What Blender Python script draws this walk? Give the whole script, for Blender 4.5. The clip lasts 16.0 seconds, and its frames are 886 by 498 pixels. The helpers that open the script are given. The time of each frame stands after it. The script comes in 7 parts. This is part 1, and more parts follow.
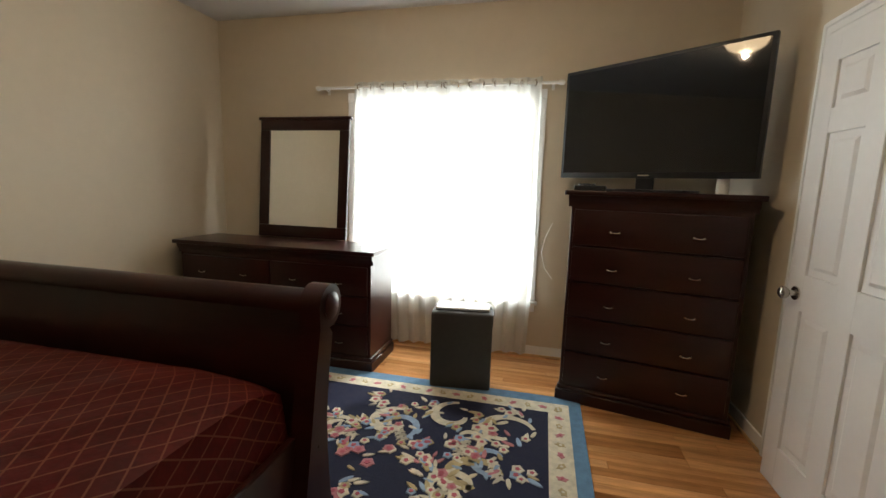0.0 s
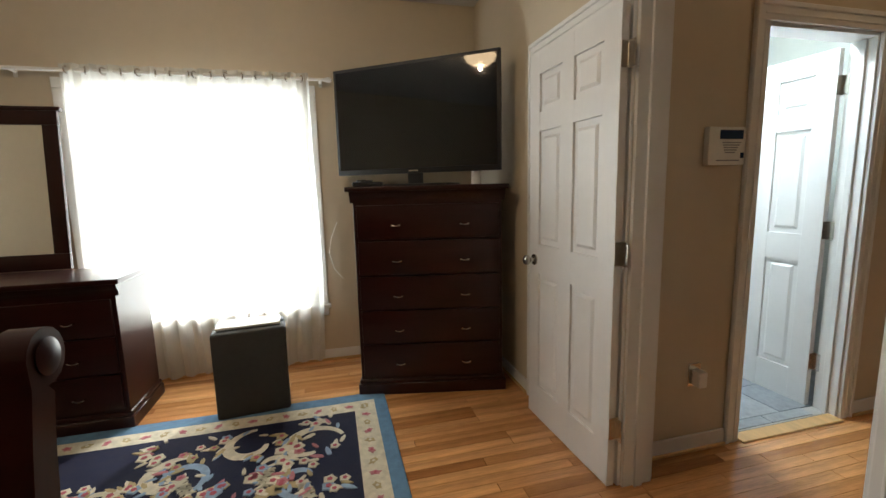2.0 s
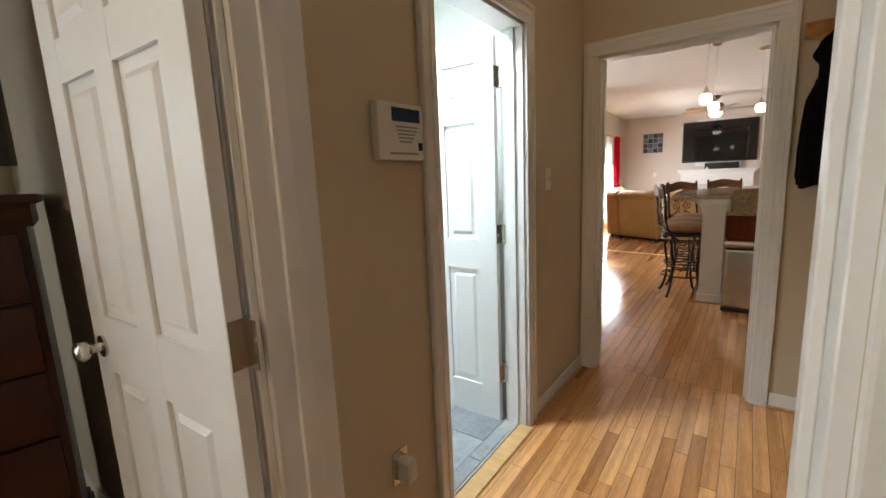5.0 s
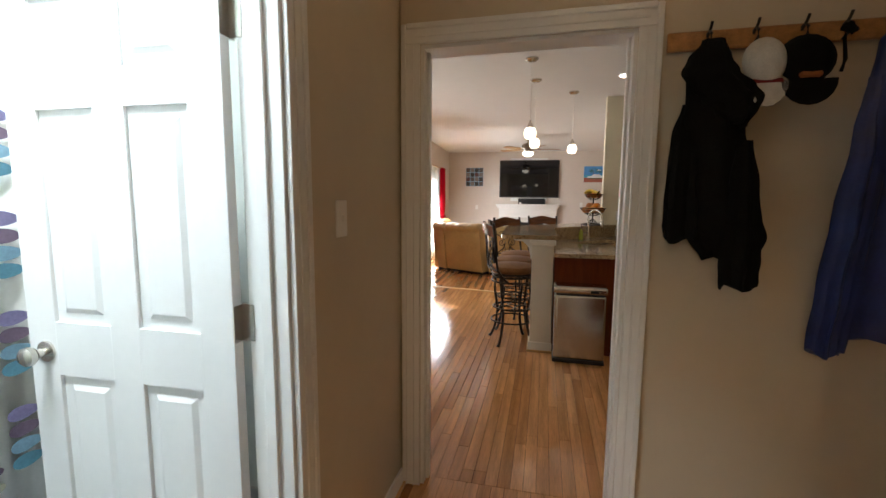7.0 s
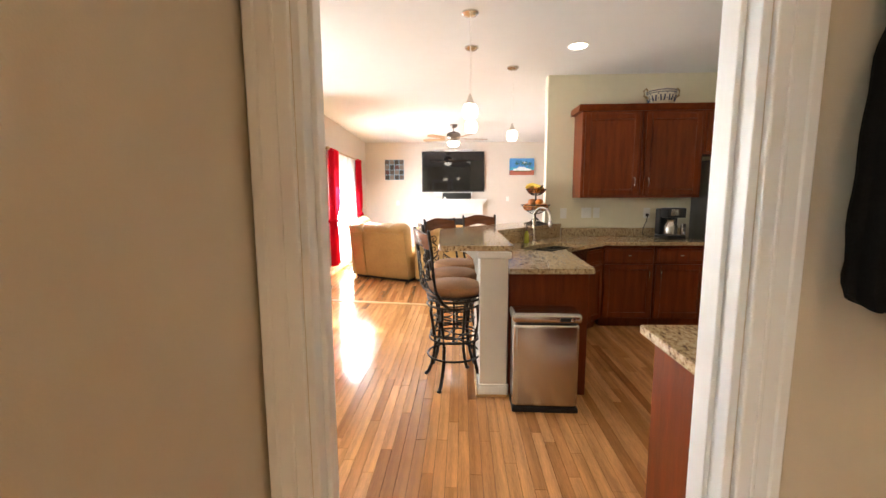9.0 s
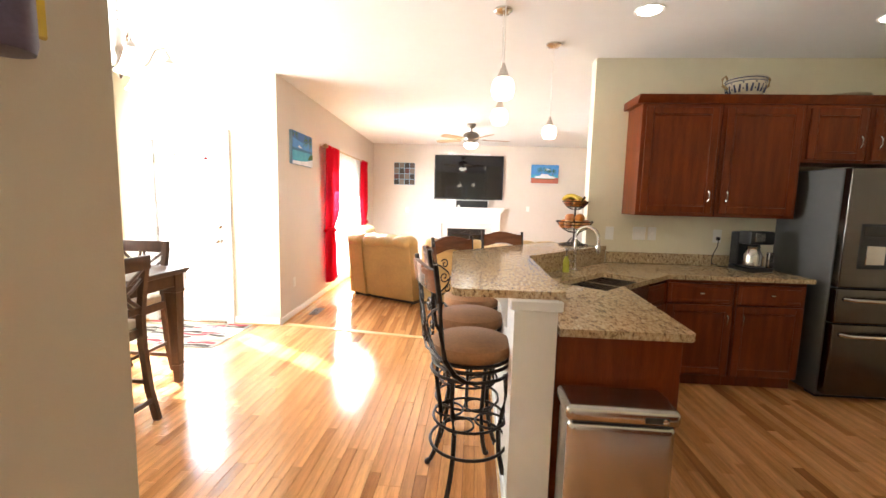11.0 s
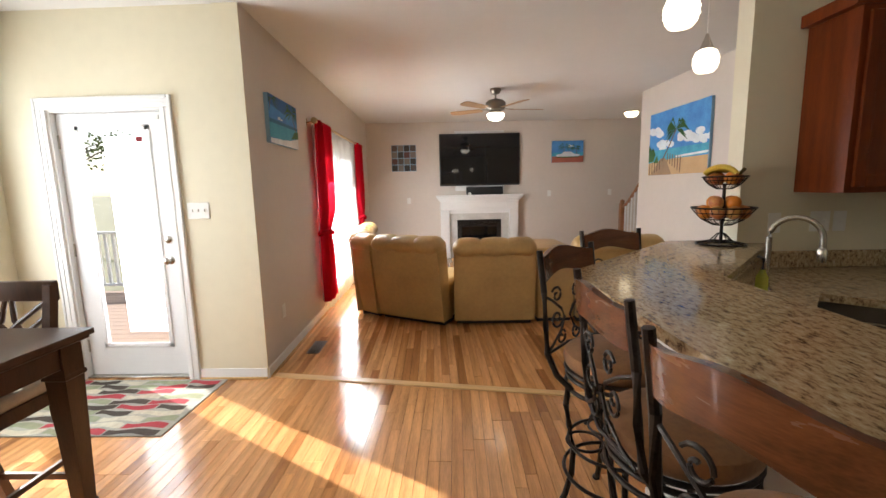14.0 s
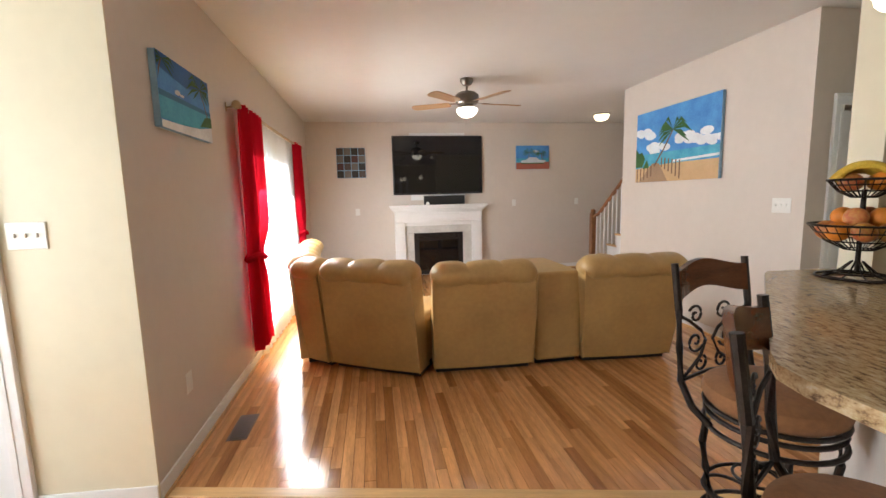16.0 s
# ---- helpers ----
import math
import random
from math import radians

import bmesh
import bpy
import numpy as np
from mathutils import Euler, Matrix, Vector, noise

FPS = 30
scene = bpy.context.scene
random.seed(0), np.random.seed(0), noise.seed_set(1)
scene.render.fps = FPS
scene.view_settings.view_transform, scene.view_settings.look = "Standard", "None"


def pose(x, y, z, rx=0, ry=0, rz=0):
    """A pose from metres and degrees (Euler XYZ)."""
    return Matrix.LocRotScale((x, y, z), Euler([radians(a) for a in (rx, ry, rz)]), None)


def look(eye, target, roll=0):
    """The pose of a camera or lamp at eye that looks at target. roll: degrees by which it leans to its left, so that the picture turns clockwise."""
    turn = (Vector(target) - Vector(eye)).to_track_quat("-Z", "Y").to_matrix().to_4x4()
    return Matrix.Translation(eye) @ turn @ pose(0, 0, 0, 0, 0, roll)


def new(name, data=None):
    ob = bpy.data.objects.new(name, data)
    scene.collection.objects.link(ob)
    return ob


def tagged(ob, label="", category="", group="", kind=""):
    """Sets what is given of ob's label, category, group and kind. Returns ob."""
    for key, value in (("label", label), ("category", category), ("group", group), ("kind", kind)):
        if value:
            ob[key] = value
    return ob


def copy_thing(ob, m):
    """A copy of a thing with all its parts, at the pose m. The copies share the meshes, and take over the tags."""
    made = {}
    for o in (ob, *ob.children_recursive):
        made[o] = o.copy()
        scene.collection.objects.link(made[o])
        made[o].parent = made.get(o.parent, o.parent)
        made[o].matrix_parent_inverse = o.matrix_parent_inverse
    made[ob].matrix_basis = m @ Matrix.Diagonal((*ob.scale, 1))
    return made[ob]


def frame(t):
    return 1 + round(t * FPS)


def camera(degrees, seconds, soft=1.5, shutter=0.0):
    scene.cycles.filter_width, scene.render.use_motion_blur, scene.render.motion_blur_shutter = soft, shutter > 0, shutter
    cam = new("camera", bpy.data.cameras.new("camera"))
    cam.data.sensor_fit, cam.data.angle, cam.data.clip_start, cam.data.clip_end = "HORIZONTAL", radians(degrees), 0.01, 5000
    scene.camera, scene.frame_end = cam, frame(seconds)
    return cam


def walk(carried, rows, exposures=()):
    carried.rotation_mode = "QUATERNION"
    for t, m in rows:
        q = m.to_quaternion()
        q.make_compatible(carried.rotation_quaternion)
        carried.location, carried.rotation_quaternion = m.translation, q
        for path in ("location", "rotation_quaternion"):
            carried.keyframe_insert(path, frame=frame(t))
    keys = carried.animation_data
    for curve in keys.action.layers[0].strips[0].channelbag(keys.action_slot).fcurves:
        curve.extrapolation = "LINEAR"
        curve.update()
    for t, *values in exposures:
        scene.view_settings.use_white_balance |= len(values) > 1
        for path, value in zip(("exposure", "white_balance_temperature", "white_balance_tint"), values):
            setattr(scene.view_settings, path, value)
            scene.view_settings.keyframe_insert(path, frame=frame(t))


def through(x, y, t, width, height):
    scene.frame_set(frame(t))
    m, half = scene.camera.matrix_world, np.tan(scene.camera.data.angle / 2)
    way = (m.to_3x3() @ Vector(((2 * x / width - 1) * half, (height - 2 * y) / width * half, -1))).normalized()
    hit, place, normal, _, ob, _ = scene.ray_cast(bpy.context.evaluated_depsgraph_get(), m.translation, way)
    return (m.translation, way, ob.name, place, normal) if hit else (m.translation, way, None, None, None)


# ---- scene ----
cam = camera(92.6, 16.0)
PATH = [
    (0, (1.06, 0.711, 1.357), (0.607, 2.637, 1.063), 1.7),
    (0.5, (1.047, 0.712, 1.358), (0.832, 2.676, 1.048), 0.4),
    (1, (1.043, 0.71, 1.357), (1.073, 2.685, 1.042), -1.1),
    (1.5, (1.069, 0.715, 1.34), (1.329, 2.676, 1.042), -1.8),
    (2, (1.094, 0.745, 1.336), (1.593, 2.661, 1.052), -1.4),
    (2.5, (1.178, 0.83, 1.329), (1.884, 2.68, 1.051), -0.7),
    (3, (1.28, 0.95, 1.351), (2.176, 2.716, 1.074), 0.5),
    (3.5, (1.385, 1.089, 1.344), (2.47, 2.748, 1.077), 1.1),
    (3.8, (1.456, 1.192, 1.351), (2.666, 2.76, 1.075), 1.0),
    (4, (1.506, 1.245, 1.353), (2.788, 2.754, 1.07), 0.8),
    (4.5, (1.645, 1.362, 1.343), (3.107, 2.698, 1.062), -0.7),
    (4.7, (1.713, 1.396, 1.346), (3.233, 2.661, 1.042), -1.6),
    (7, (2.815, 1.703, 1.381), (4.748, 2.163, 1.152), 0.4),
    (7.5, (3.07, 1.782, 1.409), (5.038, 2.068, 1.195), 0.9),
    (8, (3.318, 1.842, 1.402), (5.3, 2.007, 1.192), 0.5),
    (10.3, (4.498, 1.971, 1.474), (6.478, 2.039, 1.2), -0.4),
    (10.5, (4.594, 1.955, 1.478), (6.575, 2.048, 1.219), 0.1),
    (11, (4.849, 1.991, 1.462), (6.831, 2.133, 1.229), 1.4),
    (11.5, (5.092, 2.044, 1.472), (7.072, 2.223, 1.251), 1.4),
    (12, (5.337, 2.11, 1.483), (7.312, 2.32, 1.245), -0.1),
    (12.5, (5.569, 2.207, 1.472), (7.542, 2.413, 1.223), -1.4),
    (13, (5.804, 2.377, 1.461), (7.777, 2.549, 1.185), -1.4),
    (13.5, (6.043, 2.519, 1.422), (8.017, 2.647, 1.128), -1.4),
    (14, (6.267, 2.643, 1.444), (8.245, 2.708, 1.157), -1.3),
    (14.5, (6.533, 2.762, 1.439), (8.513, 2.752, 1.156), -1.0),
    (15, (6.795, 2.851, 1.438), (8.775, 2.767, 1.167), -1.0),
    (15.5, (7.051, 2.898, 1.444), (9.029, 2.754, 1.189), -1.3),
    (16, (7.311, 2.934, 1.447), (9.283, 2.719, 1.196), -1.4),
]
EXPOSURES = [(0, 0.95), (3.0, 0.9), (4.0, 1.25), (4.5, 1.35), (7.0, 1.1), (8.0, 1.8), (10.5, 2.7), (11.5, 2.2), (12.0, 1.85), (13.0, 1.4), (14.0, 0.9), (14.5, 0.85), (15.5, 0.9), (16.0, 1.1)]
walk(cam, [(t, look(eye, target, roll)) for t, eye, target, roll in PATH], EXPOSURES)

# ---- world, sun, large lights ----
SUN_FROM = Vector((0.73, 1.23, 1.0)).normalized()
world = bpy.data.worlds.new("sky")
scene.world = world
world.use_nodes = True
wn = world.node_tree.nodes
sky = wn.new("ShaderNodeTexSky")
sky.sky_type, sky.sun_disc = "NISHITA", False
sky.sun_elevation = math.asin(SUN_FROM.z)
sky.sun_rotation = math.atan2(SUN_FROM.x, SUN_FROM.y)
world.node_tree.links.new(sky.outputs[0], wn["Background"].inputs[0])
wn["Background"].inputs[1].default_value = 0.12


def lamp(name, kind, energy, colour, m, size=None, size_y=None):
    data = bpy.data.lights.new(name, kind)
    data.energy, data.color = energy, colour
    if kind == "AREA":
        data.shape, data.size, data.size_y = "RECTANGLE", size, size_y
    elif kind == "POINT":
        data.shadow_soft_size = size
    ob = new(name, data)
    ob.matrix_world = m
    return ob


sun = lamp("sun", "SUN", 5.0, (1.0, 0.97, 0.93), look(SUN_FROM * 20, (0, 0, 0)))
sun.data.angle = radians(0.5)
DAY = (0.93, 0.97, 1.0)
lamp("daylight_bedroom", "AREA", 44, (0.86, 0.95, 1.0), look((0.22, 4.165, 1.25), (0.22, 0, 1.2)), 1.4, 1.5)
lamp("daylight_dining", "AREA", 35, DAY, look((8.15, 6.3, 1.45), (8.15, 0, 1.2)), 1.8, 1.4)
lamp("daylight_patio_door", "AREA", 9, DAY, look((9.62, 5.16, 1.1), (0, 5.16, 1.0)), 0.5, 1.6)
lamp("daylight_living", "AREA", 105, DAY, look((12.09, 4.445, 1.15), (12.26, 1.4, -1.2)), 1.85, 1.75)
# added fill that brightens the bathroom; its true source is unknown
lamp("bath_light", "AREA", 27, (0.80, 0.93, 1.0), look((3.2, 3.0, 2.66), (3.35, 3.0, 0)), 0.3, 0.3)
# added warm fill, placed to balance the hall walls; no lamp seen here
lamp("hall_light", "POINT", 0.8, (1.0, 0.66, 0.36), Matrix.Translation((3.6, 1.55, 2.63)), 0.03)
lamp("bedroom_light", "POINT", 7, (1.0, 0.75, 0.48), Matrix.Translation((0.39, 2.05, 2.60)), 0.02)


# ---- materials ----
def mat(name, c, rough=0.6, metal=0.0, vary=0.10, scale=6.0, bump=0.0, bscale=120.0, stretch=(1, 1, 1), c2=None, **extra):
    """A surface whose colour drifts at two scales, with fine relief."""
    m = bpy.data.materials.new(name)
    m.use_nodes = True
    nt = m.node_tree
    n, l, b = nt.nodes, nt.links, nt.nodes["Principled BSDF"]
    tc, mp = n.new("ShaderNodeTexCoord"), n.new("ShaderNodeMapping")
    mp.inputs["Scale"].default_value = stretch
    l.new(tc.outputs["Object"], mp.inputs[0])
    big, fine = n.new("ShaderNodeTexNoise"), n.new("ShaderNodeTexNoise")
    big.inputs["Scale"].default_value, big.inputs["Detail"].default_value = scale, 5
    fine.inputs["Scale"].default_value, fine.inputs["Detail"].default_value = scale * 9, 3
    mixf = n.new("ShaderNodeMath")
    mixf.operation = "MULTIPLY_ADD"
    mixf.inputs[1].default_value = 0.35
    for t in (big, fine):
        l.new(mp.outputs[0], t.inputs[0])
    l.new(fine.outputs[0], mixf.inputs[0])
    half = n.new("ShaderNodeMath")
    half.operation, half.inputs[1].default_value = "MULTIPLY", 0.65
    l.new(big.outputs[0], half.inputs[0])
    l.new(half.outputs[0], mixf.inputs[2])
    ramp = n.new("ShaderNodeValToRGB")
    ramp.color_ramp.elements[0].position, ramp.color_ramp.elements[1].position = 0.35, 0.65
    lo = c2 if c2 else [v * (1 - vary) for v in c]
    hi = c if c2 else [min(1, v * (1 + vary)) for v in c]
    ramp.color_ramp.elements[0].color, ramp.color_ramp.elements[1].color = (*lo, 1), (*hi, 1)
    l.new(mixf.outputs[0], ramp.inputs[0])
    l.new(ramp.outputs[0], b.inputs["Base Color"])
    rr = n.new("ShaderNodeMapRange")
    rr.inputs["To Min"].default_value, rr.inputs["To Max"].default_value = max(0.02, rough * 0.85), min(1, rough * 1.15)
    l.new(big.outputs[0], rr.inputs[0])
    l.new(rr.outputs[0], b.inputs["Roughness"])
    b.inputs["Metallic"].default_value = metal
    for key, value in extra.items():
        b.inputs[key.replace("_", " ")].default_value = value
    if bump:
        bn, bt = n.new("ShaderNodeBump"), n.new("ShaderNodeTexNoise")
        bt.inputs["Scale"].default_value = bscale
        l.new(mp.outputs[0], bt.inputs[0])
        l.new(bt.outputs[0], bn.inputs["Height"])
        bn.inputs["Strength"].default_value, bn.inputs["Distance"].default_value = bump, 0.003
        l.new(bn.outputs[0], b.inputs["Normal"])
    return m


def tone(m, colours, source="island"):
    """Multiplies the base colour by a tone of its own for each piece."""
    n, l, b = m.node_tree.nodes, m.node_tree.links, m.node_tree.nodes["Principled BSDF"]
    rnd = n.new("ShaderNodeNewGeometry").outputs["Random Per Island"] if source == "island" else n.new("ShaderNodeObjectInfo").outputs["Random"]
    ramp = n.new("ShaderNodeValToRGB")
    el = ramp.color_ramp.elements
    while len(el) < len(colours):
        el.new(0.5)
    for i, c in enumerate(colours):
        el[i].position, el[i].color = i / (len(colours) - 1), (*c, 1)
    l.new(rnd, ramp.inputs[0])
    mul = n.new("ShaderNodeMix")
    mul.data_type, mul.blend_type = "RGBA", "MULTIPLY"
    mul.inputs[0].default_value = 1
    l.new(b.inputs["Base Color"].links[0].from_socket, mul.inputs[6])
    l.new(ramp.outputs[0], mul.inputs[7])
    l.new(mul.outputs[2], b.inputs["Base Color"])
    return m


def glow(name, c, strength):
    m = bpy.data.materials.new(name)
    m.use_nodes = True
    b = m.node_tree.nodes["Principled BSDF"]
    b.inputs["Base Color"].default_value, b.inputs["Emission Color"].default_value = (0.9, 0.88, 0.82, 1), (*c, 1)
    b.inputs["Emission Strength"].default_value = strength
    return m


def sheer(name, c, through=0.6, pass_through=0.25):
    """Thin cloth that lets light through."""
    m = bpy.data.materials.new(name)
    m.use_nodes = True
    n, l = m.node_tree.nodes, m.node_tree.links
    d, t, p = n.new("ShaderNodeBsdfDiffuse"), n.new("ShaderNodeBsdfTranslucent"), n.new("ShaderNodeBsdfTransparent")
    wave = n.new("ShaderNodeTexNoise")
    wave.inputs["Scale"].default_value = 60
    ramp = n.new("ShaderNodeMix")
    ramp.data_type = "RGBA"
    ramp.inputs[6].default_value, ramp.inputs[7].default_value = (*[v * 0.9 for v in c], 1), (*c, 1)
    l.new(wave.outputs[0], ramp.inputs[0])
    l.new(ramp.outputs[2], d.inputs[0])
    l.new(ramp.outputs[2], t.inputs[0])
    a, b = n.new("ShaderNodeMixShader"), n.new("ShaderNodeMixShader")
    a.inputs[0].default_value, b.inputs[0].default_value = through, pass_through
    l.new(d.outputs[0], a.inputs[1])
    l.new(t.outputs[0], a.inputs[2])
    l.new(a.outputs[0], b.inputs[1])
    l.new(p.outputs[0], b.inputs[2])
    l.new(b.outputs[0], n["Material Output"].inputs[0])
    return m


WALL_TAN = mat("tan_wall_paint", (0.60, 0.515, 0.39), 0.62, vary=0.03, scale=1.5, bump=0.12, bscale=260)
WALL_CREAM = mat("cream_wall_paint", (0.72, 0.66, 0.50), 0.6, vary=0.03, scale=1.5, bump=0.12, bscale=260)
WALL_LIVING = mat("beige_wall_paint", (0.66, 0.59, 0.525), 0.62, vary=0.03, scale=1.5, bump=0.12, bscale=260)
WALL_BATH = mat("grey_green_wall_paint", (0.50, 0.53, 0.50), 0.6, vary=0.03, scale=1.5)
CEILING = mat("flat_white_ceiling_paint", (0.74, 0.73, 0.71), 0.85, vary=0.02, scale=1.2, bump=0.2, bscale=180)
TRIM = mat("white_gloss_trim_paint", (0.80, 0.80, 0.79), 0.32, vary=0.02, scale=3)
DOOR_WHITE = mat("white_door_paint", (0.79, 0.79, 0.79), 0.38, vary=0.02, scale=4)
OAK = mat("varnished_oak_floor", (0.63, 0.308, 0.122), 0.14, vary=0.30, scale=5, stretch=(0.35, 4.5, 1), bump=0.10, bscale=30, Coat_Weight=0.4, Coat_Roughness=0.12)
OAK_PIECE = OAK.copy()
TONES = [(0.52, 0.44, 0.36), (0.82, 0.77, 0.71), (0.95, 0.95, 0.93), (1.0, 1.0, 1.0), (1.10, 1.14, 1.18), (0.72, 0.64, 0.56)]
tone(OAK, TONES)
tone(OAK_PIECE, TONES, "object")
OAK_STRIP = mat("oak_transition_strip", (0.62, 0.38, 0.16), 0.3, vary=0.15, scale=8, stretch=(4, 0.4, 1))
SUBFLOOR = mat("dark_floor_joints", (0.16, 0.075, 0.03), 0.9)
MAHOGANY = mat("dark_mahogany_veneer", (0.026, 0.0048, 0.0032), 0.30, vary=0.22, scale=3, stretch=(0.8, 5, 5), bump=0.03, Specular_IOR_Level=0.35, Coat_Weight=0.12, Coat_Roughness=0.15)
CHERRY = mat("cherry_cabinet_wood", (0.150, 0.029, 0.0055), 0.36, vary=0.28, scale=4, stretch=(6, 6, 0.6), bump=0.06, Specular_IOR_Level=0.22)
ESPRESSO = mat("espresso_stained_wood", (0.065, 0.030, 0.016), 0.32, vary=0.35, scale=5, stretch=(5, 5, 0.7), bump=0.08)
STOOL_WOOD = mat("brown_stool_wood", (0.13, 0.042, 0.016), 0.26, vary=0.35, scale=6, stretch=(0.6, 5, 5), Coat_Weight=0.3)
IRON = mat("dark_bronze_iron", (0.035, 0.028, 0.024), 0.38, 0.75, vary=0.5, scale=14, bump=0.15)
STEEL = mat("brushed_stainless_steel", (0.48, 0.46, 0.43), 0.24, 1.0, vary=0.05, scale=2, stretch=(6, 6, 0.4))
STEEL_DARK = mat("dark_stainless_steel", (0.13, 0.115, 0.105), 0.25, 1.0, vary=0.06, scale=2, stretch=(6, 6, 0.4))
NICKEL = mat("satin_nickel", (0.60, 0.57, 0.52), 0.25, 1.0, vary=0.08, scale=20)
GREY_SIDE = mat("grey_painted_steel", (0.13, 0.128, 0.12), 0.45, 0.3, vary=0.06, scale=10)
BLACK_PLASTIC = mat("black_plastic", (0.013, 0.013, 0.014), 0.35, vary=0.2, scale=20)
SCREEN = mat("dark_glossy_screen", (0.006, 0.006, 0.007), 0.04, vary=0.1, scale=2)
MIRROR = mat("mirror_silver", (0.86, 0.88, 0.86), 0.015, 1.0, vary=0.01, scale=2)
LEATHER = mat("tan_leather", (0.47, 0.30, 0.115), 0.36, vary=0.12, scale=3, bump=0.35, bscale=90)
SUEDE = mat("brown_microsuede", (0.25, 0.115, 0.042), 0.75, vary=0.22, scale=7, bump=0.2, bscale=200, Sheen_Weight=0.05)
CREAM_SEAT = mat("cream_seat_fabric", (0.66, 0.58, 0.46), 0.8, vary=0.08, scale=10, bump=0.2)
WHITE_PLASTIC = mat("white_plastic", (0.80, 0.79, 0.75), 0.4, vary=0.02, scale=10)
SHEER_WHITE = sheer("white_sheer_voile", (0.86, 0.87, 0.88), 0.6, 0.40)
SHEER_CREAM = sheer("off_white_sheer_curtain", (0.80, 0.78, 0.72), 0.55, 0.2)
RED_CLOTH = sheer("red_satin_curtain_cloth", (0.62, 0.012, 0.03), 0.45, 0.0)
OUT_WOOD = mat("weathered_deck_boards", (0.36, 0.24, 0.17), 0.8, vary=0.2, scale=4, stretch=(0.5, 5, 1))
GRASS = mat("dry_lawn", (0.30, 0.28, 0.16), 0.95, vary=0.3, scale=2)
BARK = mat("grey_bark", (0.17, 0.13, 0.10), 0.95, vary=0.3, scale=9, bump=0.6, bscale=30)


def glass_mat():
    m = bpy.data.materials.new("clear_window_glass")
    m.use_nodes = True
    b = m.node_tree.nodes["Principled BSDF"]
    b.inputs["Transmission Weight"].default_value, b.inputs["Roughness"].default_value, b.inputs["IOR"].default_value = 1, 0.0, 1.05
    return m


GLASS = glass_mat()


def granite_mat():
    m = mat("speckled_tan_granite", (0.40, 0.31, 0.20), 0.12, vary=0.2, scale=9)
    n, l, b = m.node_tree.nodes, m.node_tree.links, m.node_tree.nodes["Principled BSDF"]
    tc = n.new("ShaderNodeTexCoord")
    mp = n.new("ShaderNodeMapping")
    mp.inputs["Scale"].default_value, mp.inputs["Rotation"].default_value = (1.0, 2.4, 1.5), (0, 0, 0.5)
    l.new(tc.outputs["Object"], mp.inputs[0])
    v = n.new("ShaderNodeTexNoise")
    v.inputs["Scale"].default_value, v.inputs["Detail"].default_value, v.inputs["Roughness"].default_value = 30, 7, 0.74
    l.new(mp.outputs[0], v.inputs[0])
    r = n.new("ShaderNodeValToRGB")
    e = r.color_ramp.elements
    e[0].position, e[0].color = 0.31, (0.030, 0.020, 0.014, 1)
    e[1].position, e[1].color = 0.70, (0.62, 0.55, 0.43, 1)
    for pos, c in ((0.39, (0.17, 0.11, 0.065)), (0.47, (0.43, 0.30, 0.165)), (0.58, (0.56, 0.44, 0.27))):
        x = e.new(pos)
        x.color = (*c, 1)
    l.new(v.outputs[0], r.inputs[0])
    l.new(r.outputs[0], b.inputs["Base Color"])
    return m


GRANITE = granite_mat()


# ---- mesh tools ----
def box(bm, x0, x1, y0, y1, z0, z1, bevel=0.0, seg=1):
    r = bmesh.ops.create_cube(bm, size=1, matrix=Matrix.LocRotScale(((x0 + x1) / 2, (y0 + y1) / 2, (z0 + z1) / 2), None, (abs(x1 - x0), abs(y1 - y0), abs(z1 - z0))))
    if bevel:
        edges = list({e for v in r["verts"] for e in v.link_edges})
        bmesh.ops.bevel(bm, geom=edges, offset=bevel, segments=seg, affect="EDGES", profile=0.6)
    return r["verts"]


def tube(bm, pts, r, seg=8, closed=False, r2=None):
    """A round bar along points; r2 tapers it to the end."""
    pts = [Vector(p) for p in pts]
    rings = []
    up = Vector((0, 0, 1))
    for i, p in enumerate(pts):
        a = pts[i - 1] if i or closed else p
        b = pts[(i + 1) % len(pts)] if i < len(pts) - 1 or closed else p
        d = (b - a).normalized()
        side = d.cross(up)
        if side.length < 0.1:
            side = d.cross(Vector((1, 0, 0)))
        side.normalize()
        top = side.cross(d)
        rad = r if r2 is None else r + (r2 - r) * i / (len(pts) - 1)
        rings.append([bm.verts.new(p + side * rad * math.cos(2 * math.pi * k / seg) + top * rad * math.sin(2 * math.pi * k / seg)) for k in range(seg)])
    count = len(rings) if closed else len(rings) - 1
    for i in range(count):
        a, b = rings[i], rings[(i + 1) % len(rings)]
        for k in range(seg):
            bm.faces.new((a[k], a[(k + 1) % seg], b[(k + 1) % seg], b[k]))
    if not closed:
        bm.faces.new(rings[0][::-1])
        bm.faces.new(rings[-1])


def lathe(bm, profile, seg=24, at=(0, 0, 0)):
    """Turns (radius, height) pairs round the z axis."""
    c = Vector(at)
    rings = []
    for r, z in profile:
        rings.append([bm.verts.new(c + Vector((max(r, 0.0005) * math.cos(2 * math.pi * k / seg), max(r, 0.0005) * math.sin(2 * math.pi * k / seg), z))) for k in range(seg)])
    for a, b in zip(rings, rings[1:]):
        for k in range(seg):
            bm.faces.new((a[k], a[(k + 1) % seg], b[(k + 1) % seg], b[k]))
    bm.faces.new(rings[0][::-1])
    bm.faces.new(rings[-1])


